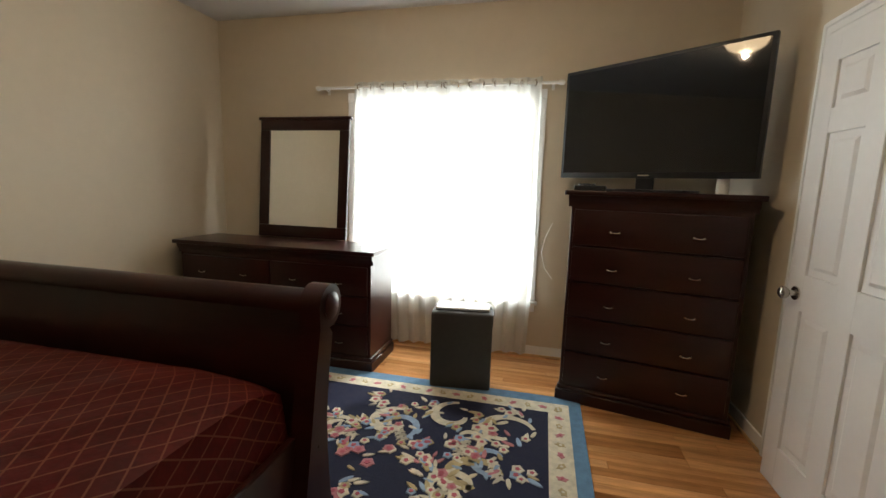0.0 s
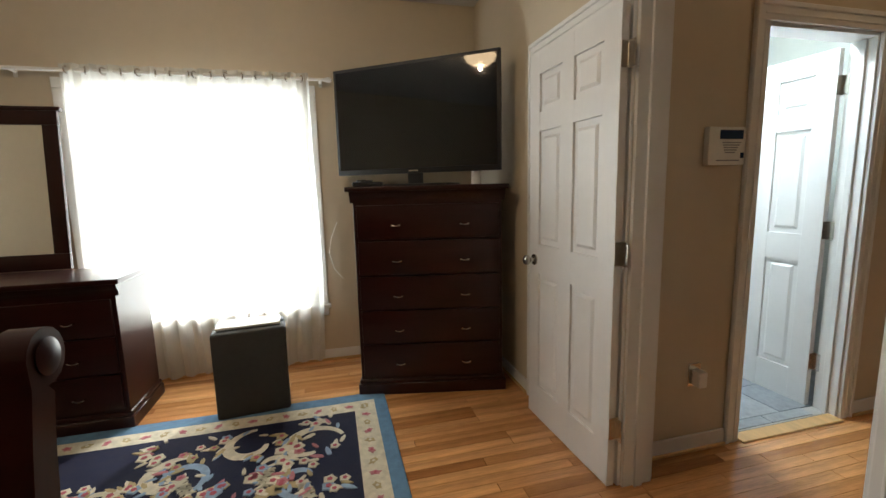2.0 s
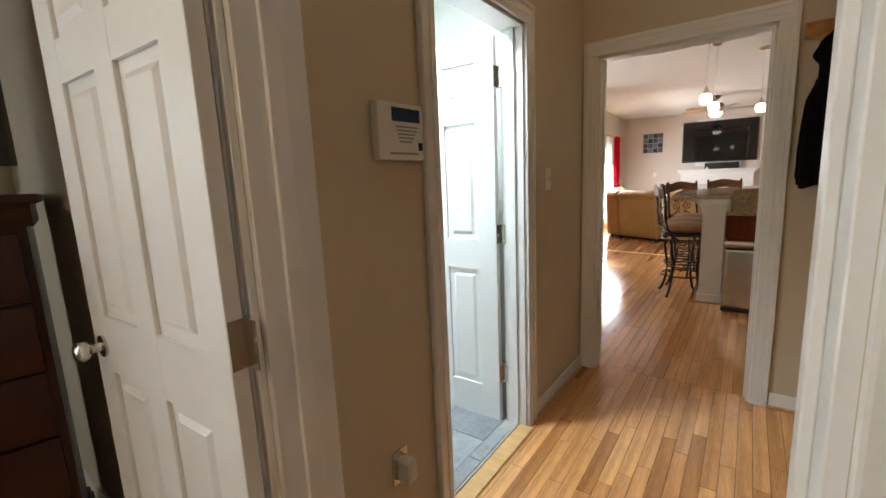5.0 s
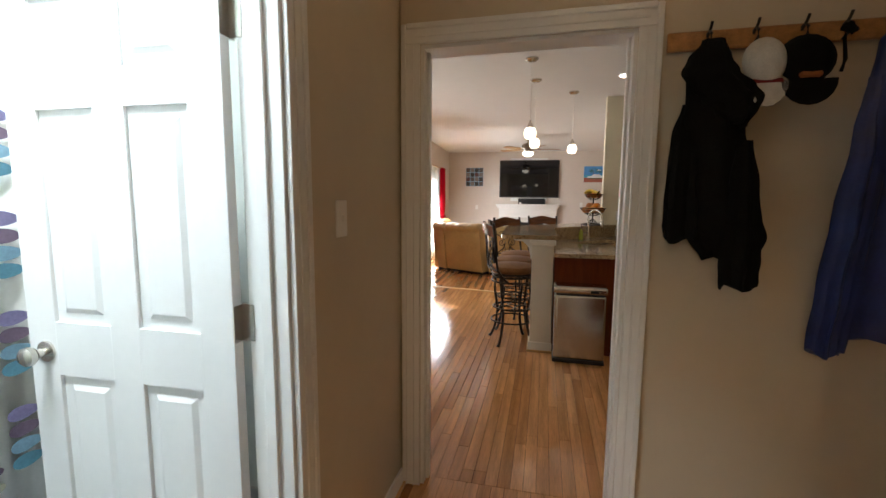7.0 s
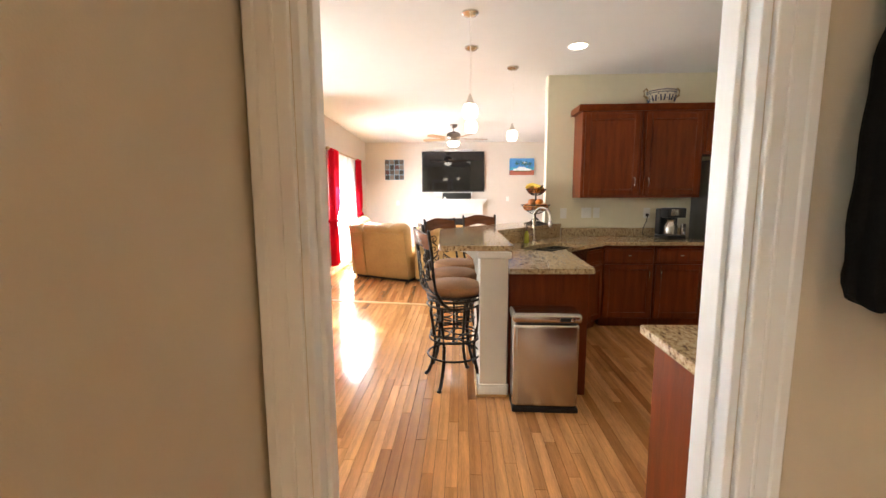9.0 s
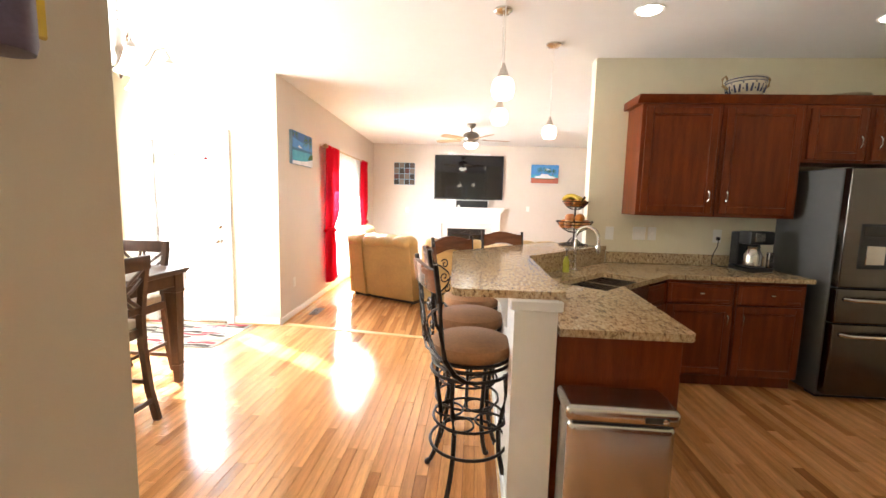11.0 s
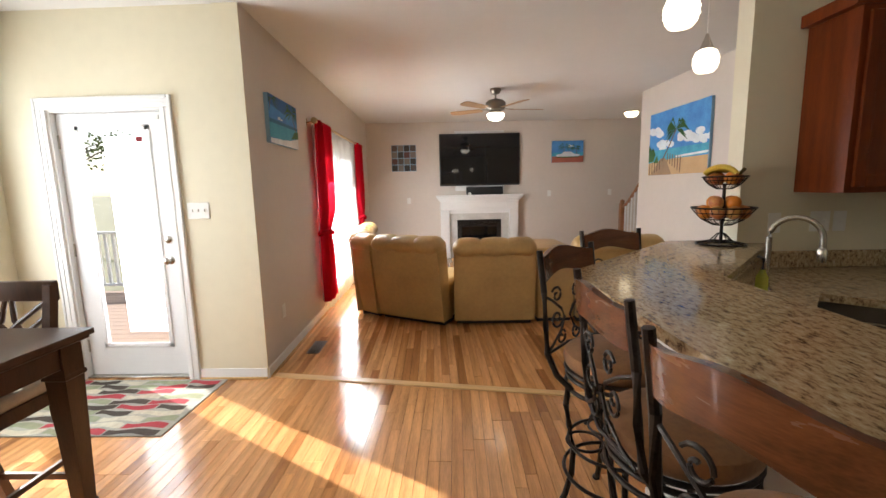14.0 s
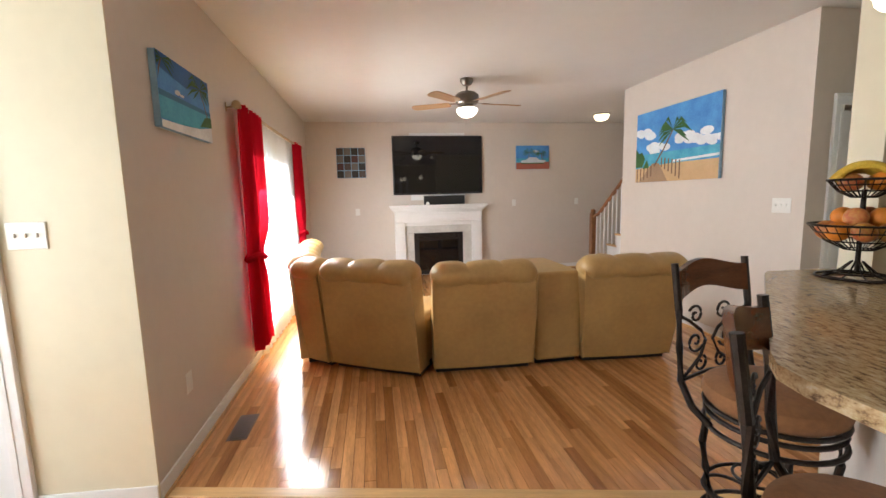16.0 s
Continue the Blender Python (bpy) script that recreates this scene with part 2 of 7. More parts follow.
def prism(bm, outline, z0, z1, hole=None, bevel=0.0):
    """A flat slab with the given outline, and a hole if one is given."""
    loops = [outline] + ([hole] if hole else [])
    edges = []
    for pts in loops:
        vs = [bm.verts.new((x, y, z0)) for x, y in pts]
        edges += [bm.edges.new((vs[i], vs[(i + 1) % len(vs)])) for i in range(len(vs))]
    faces = [g for g in bmesh.ops.triangle_fill(bm, edges=edges, use_beauty=True, use_dissolve=False)["geom"] if isinstance(g, bmesh.types.BMFace)]
    up = bmesh.ops.extrude_face_region(bm, geom=faces)["geom"]
    bmesh.ops.translate(bm, verts=[g for g in up if isinstance(g, bmesh.types.BMVert)], vec=(0, 0, z1 - z0))
    bmesh.ops.recalc_face_normals(bm, faces=bm.faces[:])


def side_prism(bm, outline, x0, x1):
    """A shape drawn in y and z, drawn out along x."""
    a = [bm.verts.new((x0, y, z)) for y, z in outline]
    b = [bm.verts.new((x1, y, z)) for y, z in outline]
    n = len(outline)
    for i in range(n):
        bm.faces.new((a[i], a[(i + 1) % n], b[(i + 1) % n], b[i]))
    bm.faces.new(a[::-1])
    bm.faces.new(b)
    bmesh.ops.recalc_face_normals(bm, faces=bm.faces[:])


def mesh_of(name, bm, material, smooth=False):
    me = bpy.data.meshes.new(name)
    bm.to_mesh(me)
    bm.free()
    me.materials.append(material)
    if smooth:
        me.polygons.foreach_set("use_smooth", [True] * len(me.polygons))
        me.set_sharp_from_angle(angle=radians(40))
    return me


def part(name, bm, material, parent, label="", smooth=True, m=None):
    ob = new(name, mesh_of(name, bm, material, smooth))
    ob.parent = parent
    if m is not None:
        ob.matrix_basis = m
    if label:
        ob["label"] = label
    return ob


def thing(name, m, label, category, group="", kind=""):
    ob = new(name)
    ob.matrix_basis = m
    ob.empty_display_size = 0.1
    return tagged(ob, label, category, group, kind)


def solid(name, bm, material, label, category, kind="", m=None, smooth=False, group=""):
    ob = new(name, mesh_of(name, bm, material, smooth))
    if m is not None:
        ob.matrix_basis = m
    return tagged(ob, label, category, group, kind)


def boxpart(name, parent, material, dims, bevel=0.003, label="", seg=1):
    bm = bmesh.new()
    box(bm, *dims, bevel, seg)
    return part(name, bm, material, parent, label)


def struct(name, material, boxes, label, category="wall", m=None, bevel=0.0):
    bm = bmesh.new()
    for b in boxes:
        box(bm, *b, bevel)
    return solid(name, bm, material, label, category, "structure", m)


def ngon(cx, cy, r, n, turn=0.0):
    return [(cx + r * math.cos(turn + 2 * math.pi * i / n), cy + r * math.sin(turn + 2 * math.pi * i / n)) for i in range(n)]


def ring_pts(r, z, n=28, c=(0, 0)):
    return [(c[0] + r * math.cos(2 * math.pi * i / n), c[1] + r * math.sin(2 * math.pi * i / n), z) for i in range(n)]


H = 2.74
LIV = pose(9.36, 4.13, 0, 0, 0, 3)

# ---- structure: walls, floors, ceilings ----
# bedroom
struct("wall_bedroom_window", WALL_TAN, [(-1.97, -0.52, 4.12, 4.30, 0, H), (0.96, 2.42, 4.12, 4.30, 0, H), (-0.52, 0.96, 4.12, 4.30, 0, 0.46), (-0.52, 0.96, 4.12, 4.30, 2.03, H)], "tan painted bedroom wall round the window")
struct("wall_bedroom_west", WALL_TAN, [(-1.97, -1.85, -1.32, 4.12, 0, H)], "plain tan painted bedroom wall")
struct("wall_bedroom_south", WALL_TAN, [(-1.85, 2.27, -1.32, -1.20, 0, H)], "plain tan painted bedroom wall")
struct("wall_bedroom_east", WALL_TAN, [(2.27, 2.42, 2.22, 4.12, 0, H), (2.27, 2.42, -1.20, 1.36, 0, H), (2.27, 2.42, 1.36, 2.22, 2.05, H)], "tan painted wall round the bedroom doorway")
# hall
struct("wall_hall_bath_side", WALL_TAN, [(2.42, 3.05, 2.345, 2.465, 0, H), (3.79, 4.67, 2.345, 2.465, 0, H), (3.05, 3.79, 2.345, 2.465, 2.05, H)], "tan painted hall wall round the bathroom doorway")
struct("wall_hall_end", WALL_TAN, [(4.67, 4.735, 2.25, 2.465, 0, H), (4.67, 4.735, -0.2, 1.37, 0, H), (4.67, 4.735, 1.37, 2.25, 2.05, H)], "tan painted hall end wall with a cased opening")
struct("wall_hall_south", WALL_TAN, [(2.42, 4.67, -0.32, -0.2, 0, H)], "plain tan painted hall wall")
# bathroom
struct("wall_bath", WALL_BATH, [(2.55, 2.62, 2.47, 4.40, 0, H), (4.45, 4.52, 2.47, 4.40, 0, H), (2.55, 4.52, 4.40, 4.47, 0, H)], "grey-green painted bathroom walls")
# kitchen and dining
struct("wall_kitchen_entry", WALL_CREAM, [(4.735, 4.80, 2.25, 6.05, 0, H), (4.735, 4.80, -3.0, 1.37, 0, H), (4.735, 4.80, 1.37, 2.25, 2.05, H)], "cream painted kitchen wall round the cased opening")
struct("wall_stub", WALL_TAN, [(4.80, 5.37, 2.45, 2.57, 0, H)], "short tan painted wall beside the kitchen opening")
struct("wall_dining_window", WALL_CREAM, [(4.68, 7.10, 6.02, 6.20, 0, H), (9.14, 9.52, 6.02, 6.20, 0, H), (7.10, 9.14, 6.02, 6.20, 0, 0.74), (7.10, 9.14, 6.02, 6.20, 2.16, H)], "cream painted dining wall round the window")
struct("wall_patio_door", WALL_CREAM, [(9.36, 9.52, 4.30, 4.75, 0, H), (9.352, 9.36, 4.127, 4.301, 0, H), (9.36, 9.52, 5.60, 6.02, 0, H), (9.36, 9.52, 4.75, 5.60, 2.06, H)], "cream painted dining wall round the patio door")
struct("wall_kitchen_cabinets", WALL_CREAM, [(8.86, 9.00, -1.65, 0.95, 0, H)], "cream painted kitchen wall behind the cabinets")
struct("wall_kitchen_south", WALL_CREAM, [(4.80, 9.00, -1.77, -1.65, 0, H)], "cream painted kitchen side wall")
# living room, in its own axes: along u, v to its left
struct("wall_living_window", WALL_LIVING, [(0.001, 1.75, 0, 0.16, 0, H), (3.75, 5.72, 0, 0.16, 0, H), (1.75, 3.75, 0, 0.16, 0, 0.25), (1.75, 3.75, 0, 0.16, 2.10, H)], "beige painted living room wall round the window", m=LIV)
struct("wall_living_fireplace", WALL_LIVING, [(5.56, 5.72, -6.5, 0, 0, H)], "beige painted living room wall behind the fireplace", m=LIV)
struct("wall_living_palm_picture", WALL_LIVING, [(0.66, 3.10, -4.50, -4.36, 0, H)], "beige painted living room wall beside the stairs", m=LIV)
struct("wall_back_hall", WALL_LIVING, [(0.66, 0.78, -4.56, -4.50, 0, H), (0.66, 0.78, -6.5, -5.36, 0, H), (0.66, 0.78, -5.36, -4.56, 2.05, H)], "beige painted back hall wall round a door", m=LIV)
struct("wall_living_stairs", WALL_LIVING, [(-0.6, 5.56, -6.62, -6.5, 0, H)], "beige painted wall behind the stairs", m=LIV)
struct("ceiling", CEILING, [(-1.97, 9.52, -3.0, 6.2, H, H + 0.12)], "flat white painted ceiling", "ceiling")
struct("ceiling_living", CEILING, [(-0.4, 5.72, -6.62, 0.16, H + 0.004, H + 0.13)], "flat white painted living room ceiling", "ceiling", m=LIV)
struct("floor", SUBFLOOR, [(-1.97, 9.52, -3.0, 6.2, -0.12, -0.008)], "floor base under oak boards", "floor")
struct("floor_living", SUBFLOOR, [(-1.3, 5.72, -6.62, 0.16, -0.11, -0.012)], "floor base under oak boards", "floor", m=LIV)

# ---- trim, casings, doors, windows ----
def casing(name, parent_m, w0, w1, top, depth=0.018, width=0.085, z0=0.0):
    """Moulded door casing in a wall's own axes: x along the wall, -y out of it."""
    ob = thing(name, parent_m, "white painted moulded door casing", "door casing", kind="structure")
    for nm, dims in (("side_casing", (w0 - width, w0, -depth, 0, z0, top)), ("side_casing", (w1, w1 + width, -depth, 0, z0, top)), ("head_casing", (w0 - width, w1 + width, -depth, 0, top, top + width))):
        bm = bmesh.new()
        box(bm, *dims, 0.005, 2)
        x0, x1, _, _, a, b = dims
        if nm == "side_casing":
            out = x0 if x1 == w0 else x1
            sgn = 1 if x1 == w0 else -1
            box(bm, out, out + sgn * 0.024, -depth - 0.006, -depth + 0.002, a, b + width - 0.001, 0.004)
            box(bm, out + sgn * 0.05, out + sgn * 0.058, -depth - 0.004, -depth + 0.002, a, b, 0.0015)
        else:
            box(bm, x0 + 0.025, x1 - 0.025, -depth - 0.010, -depth + 0.002, b - 0.024, b, 0.004)
            box(bm, x0 + 0.05, x1 - 0.05, -depth - 0.004, -depth + 0.002, b - 0.058, b - 0.05, 0.0015)
        part(nm, bm, TRIM, ob, smooth=False)
    return ob


def jamb(name, m, w0, w1, top, deep):
    """The lining of a doorway, through the wall (y from 0 to deep)."""
    ob = thing(name, m, "white painted door jamb lining the opening", "door jamb", kind="structure")
    for nm, d in (("side_jamb", (w0 - 0.002, w0 + 0.016, 0, deep, 0, top)), ("side_jamb", (w1 - 0.016, w1 + 0.002, 0, deep, 0, top)), ("head_jamb", (w0, w1, 0, deep, top - 0.016, top + 0.002)),
                  ("door_stop", (w0 + 0.016, w0 + 0.028, deep * 0.35, deep * 0.62, 0, top - 0.016)), ("door_stop", (w1 - 0.028, w1 - 0.016, deep * 0.35, deep * 0.62, 0, top - 0.016))):
        boxpart(nm, ob, TRIM, d, 0.002)
    return ob


def knob(parent, x, y, z, s, material=NICKEL):
    """A turned door knob standing out along y by s."""
    bm = bmesh.new()
    lathe(bm, [(0.031, 0), (0.031, 0.006), (0.013, 0.010), (0.012, 0.030), (0.022, 0.036), (0.028, 0.046), (0.027, 0.058), (0.018, 0.066), (0.0, 0.067)], 20)
    return part("door_knob", bm, material, parent, "satin nickel knob", m=Matrix.Translation((x, y, z)) @ pose(0, 0, 0, -90 if s > 0 else 90, 0, 0))


def six_panel_door(name, m, width, label, hinge_side=0.0):
    """A six-panel leaf: x along the leaf from the hinge, thickness along y, both faces panelled."""
    ob = thing(name, m, label, "door", kind="structure")
    t, h = 0.035, 2.02
    st, rails = 0.105, [(0.0, 0.20), (0.86, 1.02), (1.62, 1.72), (1.91, h)]
    mid = width / 2
    for x0, x1 in ((0, st), (mid - 0.05, mid + 0.05), (width - st, width)):
        boxpart("stile", ob, DOOR_WHITE, (x0, x1, 0, t, 0.008, h), 0.002)
    for z0, z1 in rails:
        for x0, x1 in ((st, mid - 0.05), (mid + 0.05, width - st)):
            boxpart("rail", ob, DOOR_WHITE, (x0 - 0.001, x1 + 0.001, 0.0005, t - 0.0005, max(z0, 0.008), z1), 0)
    for x0, x1 in ((st, mid - 0.05), (mid + 0.05, width - st)):
        for (a, b), (c, d) in zip(rails, rails[1:]):
            bm = bmesh.new()
            box(bm, x0, x1, 0.011, t - 0.011, b, c)
            for y0, y1 in ((0.003, 0.0115), (t - 0.0115, t - 0.003)):
                vs = box(bm, x0 + 0.028, x1 - 0.028, y0, y1, b + 0.028, c - 0.028)
                face_y = y0 if y0 < t / 2 else y1
                for v in vs:
                    if abs(v.co.y - face_y) < 1e-4:
                        v.co.x += 0.016 if v.co.x < (x0 + x1) / 2 else -0.016
                        v.co.z += 0.016 if v.co.z < (b + c) / 2 else -0.016
            part("door_panel", bm, DOOR_WHITE, ob, smooth=False)
    knob(ob, width - 0.065, t, 0.93, 1)
    knob(ob, width - 0.065, 0, 0.93, -1)
    for z in (0.28, 1.05, 1.83):
        bm = bmesh.new()
        box(bm, -0.036, -0.003, -0.002, 0.001, z - 0.05, z + 0.05)
        box(bm, -0.001, 0.0, 0.0, 0.033, z - 0.05, z + 0.05)
        tube(bm, [(-0.004, -0.006, z - 0.053), (-0.004, -0.006, z + 0.053)], 0.007)
        for dz in (-0.034, 0.0, 0.034):
            lathe(bm, [(0.004, 0), (0.003, 0.002)], 8, (-0.02, -0.002, z + dz))
        part("hinge", bm, NICKEL, ob, "worn metal butt hinge")
    return ob


def along(x, y, turn):
    return pose(x, y, 0, 0, 0, turn)


# bedroom doorway: casing on the bedroom side (wall faces -x), on the hall side, jamb
casing("door_casing_bedroom", along(2.27, 0, -90), -2.22, -1.36, 2.05)
casing("door_casing_hall", along(2.42, 0, 90), 1.36, 2.22, 2.05)
jamb("door_jamb_bedroom", along(2.27, 0, -90), -2.22, -1.36, 2.05, 0.15)
six_panel_door("door_bedroom", pose(2.236, 2.222, 0, 0, 0, 92), 0.72, "white six-panel bedroom door standing wide open against the wall")
casing("door_casing_closet", along(2.27, 0, -90), -3.03, -2.32, 2.05)
# bathroom doorway
casing("door_casing_bath", along(0, 2.345, 0), 3.06, 3.785, 2.05)
jamb("door_jamb_bath", along(0, 2.345, 0), 3.05, 3.79, 2.05, 0.12)
six_panel_door("door_bath", pose(3.772, 2.485, 0, 0, 0, 91.5), 0.70, "white six-panel bathroom door standing open in bright light")
struct("threshold_bath", OAK_STRIP, [(3.067, 3.772, 2.30, 2.38, 0.0, 0.012)], "oak threshold strip at the bathroom door", "threshold", bevel=0.004)
# hall to kitchen
casing("door_casing_kitchen_hall", along(4.67, 0, -90), -2.25, -1.37, 2.05)
casing("door_casing_kitchen", along(4.80, 0, 90), 1.37, 2.25, 2.05)
jamb("door_jamb_kitchen", along(4.67, 0, -90), -2.25, -1.37, 2.05, 0.13)
# back hall door
casing("door_casing_back_hall", LIV @ along(0.66, 0, -90), 4.62, 5.30, 2.05)
BACKDOOR = six_panel_door("door_back_hall", LIV @ pose(0.70, -4.625, 0, 0, 0, -90), 0.68, "closed white six-panel door in the back hall")


def skirt(name, m, runs, label="white painted baseboard along the wall"):
    """Baseboard in a wall's axes with a rounded top and a shoe mould."""
    bm = bmesh.new()
    for x0, x1 in runs:
        box(bm, x0, x1, -0.014, -0.001, 0.0, 0.085, 0.004, 2)
    ob = solid(name, bm, TRIM, label, "baseboard", "structure", m)
    for x0, x1 in runs:
        bm = bmesh.new()
        box(bm, x0, x1, -0.028, -0.015, 0.001, 0.018, 0.005, 2)
        part("shoe_mould", bm, OAK_STRIP, ob, "oak shoe mould")


skirt("baseboard_bedroom_window", along(0, 4.12, 0), [(-1.85, 2.26)])
skirt("baseboard_bedroom_west", along(-1.85, 0, 90), [(-1.2, 4.1)])
skirt("baseboard_bedroom_east", along(2.27, 0, -90), [(-4.1, -3.13), (-1.27, 1.2)])
skirt("baseboard_hall", along(0, 2.345, 0), [(2.44, 2.972), (3.875, 4.65)])
skirt("baseboard_hall_end", along(4.67, 0, -90), [(-1.28, 0.2)])
skirt("baseboard_stub", along(0, 2.45, 0), [(4.90, 5.37)])
skirt("baseboard_stub_end", along(5.37, 0, 90), [(2.45, 2.57)])
skirt("baseboard_patio", along(9.36, 0, -90), [(-4.66, -4.13), (-6.02, -5.69)])
skirt("baseboard_dining", along(0, 6.02, 0), [(4.8, 9.35)])
skirt("baseboard_living_window", LIV, [(0.0, 5.55)])
skirt("baseboard_living_fireplace", LIV @ along(5.56, 0, -90), [(0.0, 1.5), (3.15, 6.5)])
skirt("baseboard_palm", LIV @ along(0, -4.36, 180), [(-3.10, -0.66)])
struct("floor_strip", OAK_STRIP, [(-0.035, 0.035, -4.6, -0.02, 0.0, 0.010)], "oak strip across the floor between dining and living rooms", "floor strip", m=pose(9.41, 4.125, 0, 0, 0, -8.8), bevel=0.004)


def sash_window(name, m, x0, x1, z0, z1, label, halves=1, casing_w=0.07):
    """A vinyl double-hung window set in a wall; x along the wall, y into it."""
    ob = thing(name, m, label, "window", kind="structure")
    bm = bmesh.new()
    for d in ((x0, x1, 0.06, 0.12, z0, z0 + 0.05), (x0, x1, 0.06, 0.12, z1 - 0.05, z1), (x0, x0 + 0.05, 0.06, 0.12, z0, z1), (x1 - 0.05, x1, 0.06, 0.12, z0, z1)):
        box(bm, *d, 0.003)
    part("window_frame", bm, TRIM, ob)
    w = (x1 - x0) / halves
    for i in range(halves):
        a, b, mid = x0 + i * w, x0 + (i + 1) * w, (z0 + z1) / 2
        for lo, hi, y in ((z0 + 0.05, mid + 0.02, 0.07), (mid - 0.02, z1 - 0.05, 0.09)):
            bm = bmesh.new()
            for d in ((a + 0.05, b - 0.05, y, y + 0.02, lo, lo + 0.04), (a + 0.05, b - 0.05, y, y + 0.02, hi - 0.04, hi), (a + 0.04, a + 0.08, y, y + 0.02, lo, hi), (b - 0.08, b - 0.04, y, y + 0.02, lo, hi)):
                box(bm, *d, 0.002)
            sash = part("sash", bm, TRIM, ob)
            bm = bmesh.new()
            box(bm, a + 0.075, b - 0.075, y + 0.008, y + 0.012, lo + 0.035, hi - 0.035)
            pane = part("pane", bm, GLASS, sash, smooth=False)
            pane.visible_shadow = False
    for nm, d in (("side_casing", (x0 - casing_w, x0, -0.016, 0, z0, z1)), ("side_casing", (x1, x1 + casing_w, -0.016, 0, z0, z1)), ("head_casing", (x0 - casing_w, x1 + casing_w, -0.018, 0, z1, z1 + casing_w)),
                  ("window_sill", (x0 - casing_w - 0.02, x1 + casing_w + 0.02, -0.045, 0.06, z0 - 0.025, z0)), ("apron", (x0 - casing_w, x1 + casing_w, -0.014, 0, z0 - 0.09, z0 - 0.026))):
        boxpart(nm, ob, TRIM, d, 0.004)
    return ob


sash_window("window_bedroom", along(0, 4.12, 0), -0.52, 0.96, 0.46, 2.03, "white vinyl bedroom window behind sheer curtains")
sash_window("window_dining", along(0, 6.02, 0), 7.10, 9.14, 0.74, 2.16, "white double window beside the dining table", 2)
sash_window("window_living", LIV, 1.75, 3.75, 0.25, 2.10, "white living room window behind sheer curtains", 2)


def cloth(name, parent, material, width, top, foot, folds, deep, seed, label="", pinch=None, gather=1.0, m=None):
    """A hanging curtain with soft folds; pinch=(height, share of the width) ties it."""
    rng = random.Random(seed)
    nx, nz = max(40, int(folds * 8)), 26
    ph = [rng.uniform(-0.6, 0.6) for _ in range(nx + 1)]
    vs = []
    bm = bmesh.new()
    for j in range(nz + 1):
        f = j / nz
        z = top + (foot - top) * f
        row = []
        for i in range(nx + 1):
            u = i / nx
            share = gather + (1 - gather) * f
            if pinch:
                near = math.exp(-((z - pinch[0]) / 0.16) ** 2)
                tail = 0.68 if z < pinch[0] else 1.0
                share *= 1 - (1 - pinch[1]) * near if z > pinch[0] else tail + (pinch[1] - tail) * near
            x = (u - 0.5) * width * share - (0.5 * width * (1 - share) if pinch and pinch[2] else 0) + 0.02 * math.sin(5 * f + seed) * f
            y = deep * (0.5 + 0.5 * f) * math.sin(2 * math.pi * folds * u + 0.8 * math.sin(3 * f + seed)) + 0.25 * deep * math.sin(2 * math.pi * folds * 2.3 * u + ph[i] * 0.4 + 2 * f)
            row.append(bm.verts.new((x, y, z + (0.008 * math.sin(9 * u) if j == nz else 0))))
        vs.append(row)
    for j in range(nz):
        for i in range(nx):
            bm.faces.new((vs[j][i], vs[j][i + 1], vs[j + 1][i + 1], vs[j + 1][i]))
    return part(name, bm, material, parent, label, m=m)


def rod(parent, x0, x1, y, z, r=0.011, material=NICKEL, finial=0.02):
    bm = bmesh.new()
    tube(bm, [(x0, y, z), (x1, y, z)], r, 12)
    part("curtain_rod", bm, material, parent)
    for x, s in ((x0, -90), (x1, 90)):
        bm = bmesh.new()
        lathe(bm, [(r, 0), (finial * 0.7, 0.008), (finial, 0.025), (finial * 0.8, 0.045), (0.002, 0.055)], 16)
        part("finial", bm, material, parent, m=pose(x, y, z, 0, s, 0))
        bm = bmesh.new()
        tube(bm, [(x + (0.03 if x == x0 else -0.03), y, z), (x + (0.03 if x == x0 else -0.03), -0.002, z - 0.01)], 0.007)
        box(bm, x + (0.03 if x == x0 else -0.03) - 0.012, x + (0.03 if x == x0 else -0.03) + 0.012, -0.006, -0.001, z - 0.04, z + 0.03, 0.002)
        part("bracket", bm, material, parent)


cur = thing("sheer_curtains", along(0, 4.12, 0), "off-white grommet sheer curtains hanging to the floor over the bedroom window", "curtains")
rod(cur, -0.80, 1.10, -0.075, 2.13, 0.012, WHITE_PLASTIC)
for cx, w, sd in ((-0.12, 0.78, 2), (0.60, 0.78, 5)):
    c = cloth("curtain_panel", cur, SHEER_CREAM, w, 2.17, 0.03, 7, 0.028, sd, m=Matrix.Translation((cx, -0.075, 0)))
    for i in range(8):
        bm = bmesh.new()
        tube(bm, [(0.0, 0.022 * math.cos(a), 0.022 * math.sin(a)) for a in [2 * math.pi * k / 16 for k in range(16)]], 0.005, 6, True)
        part("grommet", bm, NICKEL, c, "silver grommet", m=pose(-w / 2 + (i + 0.5) * w / 8, 0, 2.13, 0, 0, 25 if i % 2 else -25))

# ---- bedroom furniture ----
DRAWER_GAP = 0.006


def bail_pull(parent, x, y, z, w=0.048):
    """A chrome bail pull on two posts, facing -y."""
    bm = bmesh.new()
    tube(bm, [(x - w / 2, y - 0.018, z), (x - w / 2 + 0.012, y - 0.022, z - 0.004), (x, y - 0.024, z - 0.005), (x + w / 2 - 0.012, y - 0.022, z - 0.004), (x + w / 2, y - 0.018, z)], 0.0035, 8)
    for s in (-1, 1):
        tube(bm, [(x + s * w / 2, y + 0.001, z), (x + s * w / 2, y - 0.02, z)], 0.006, 8)
    part("drawer_pull", bm, NICKEL, parent, "chrome bail pull")


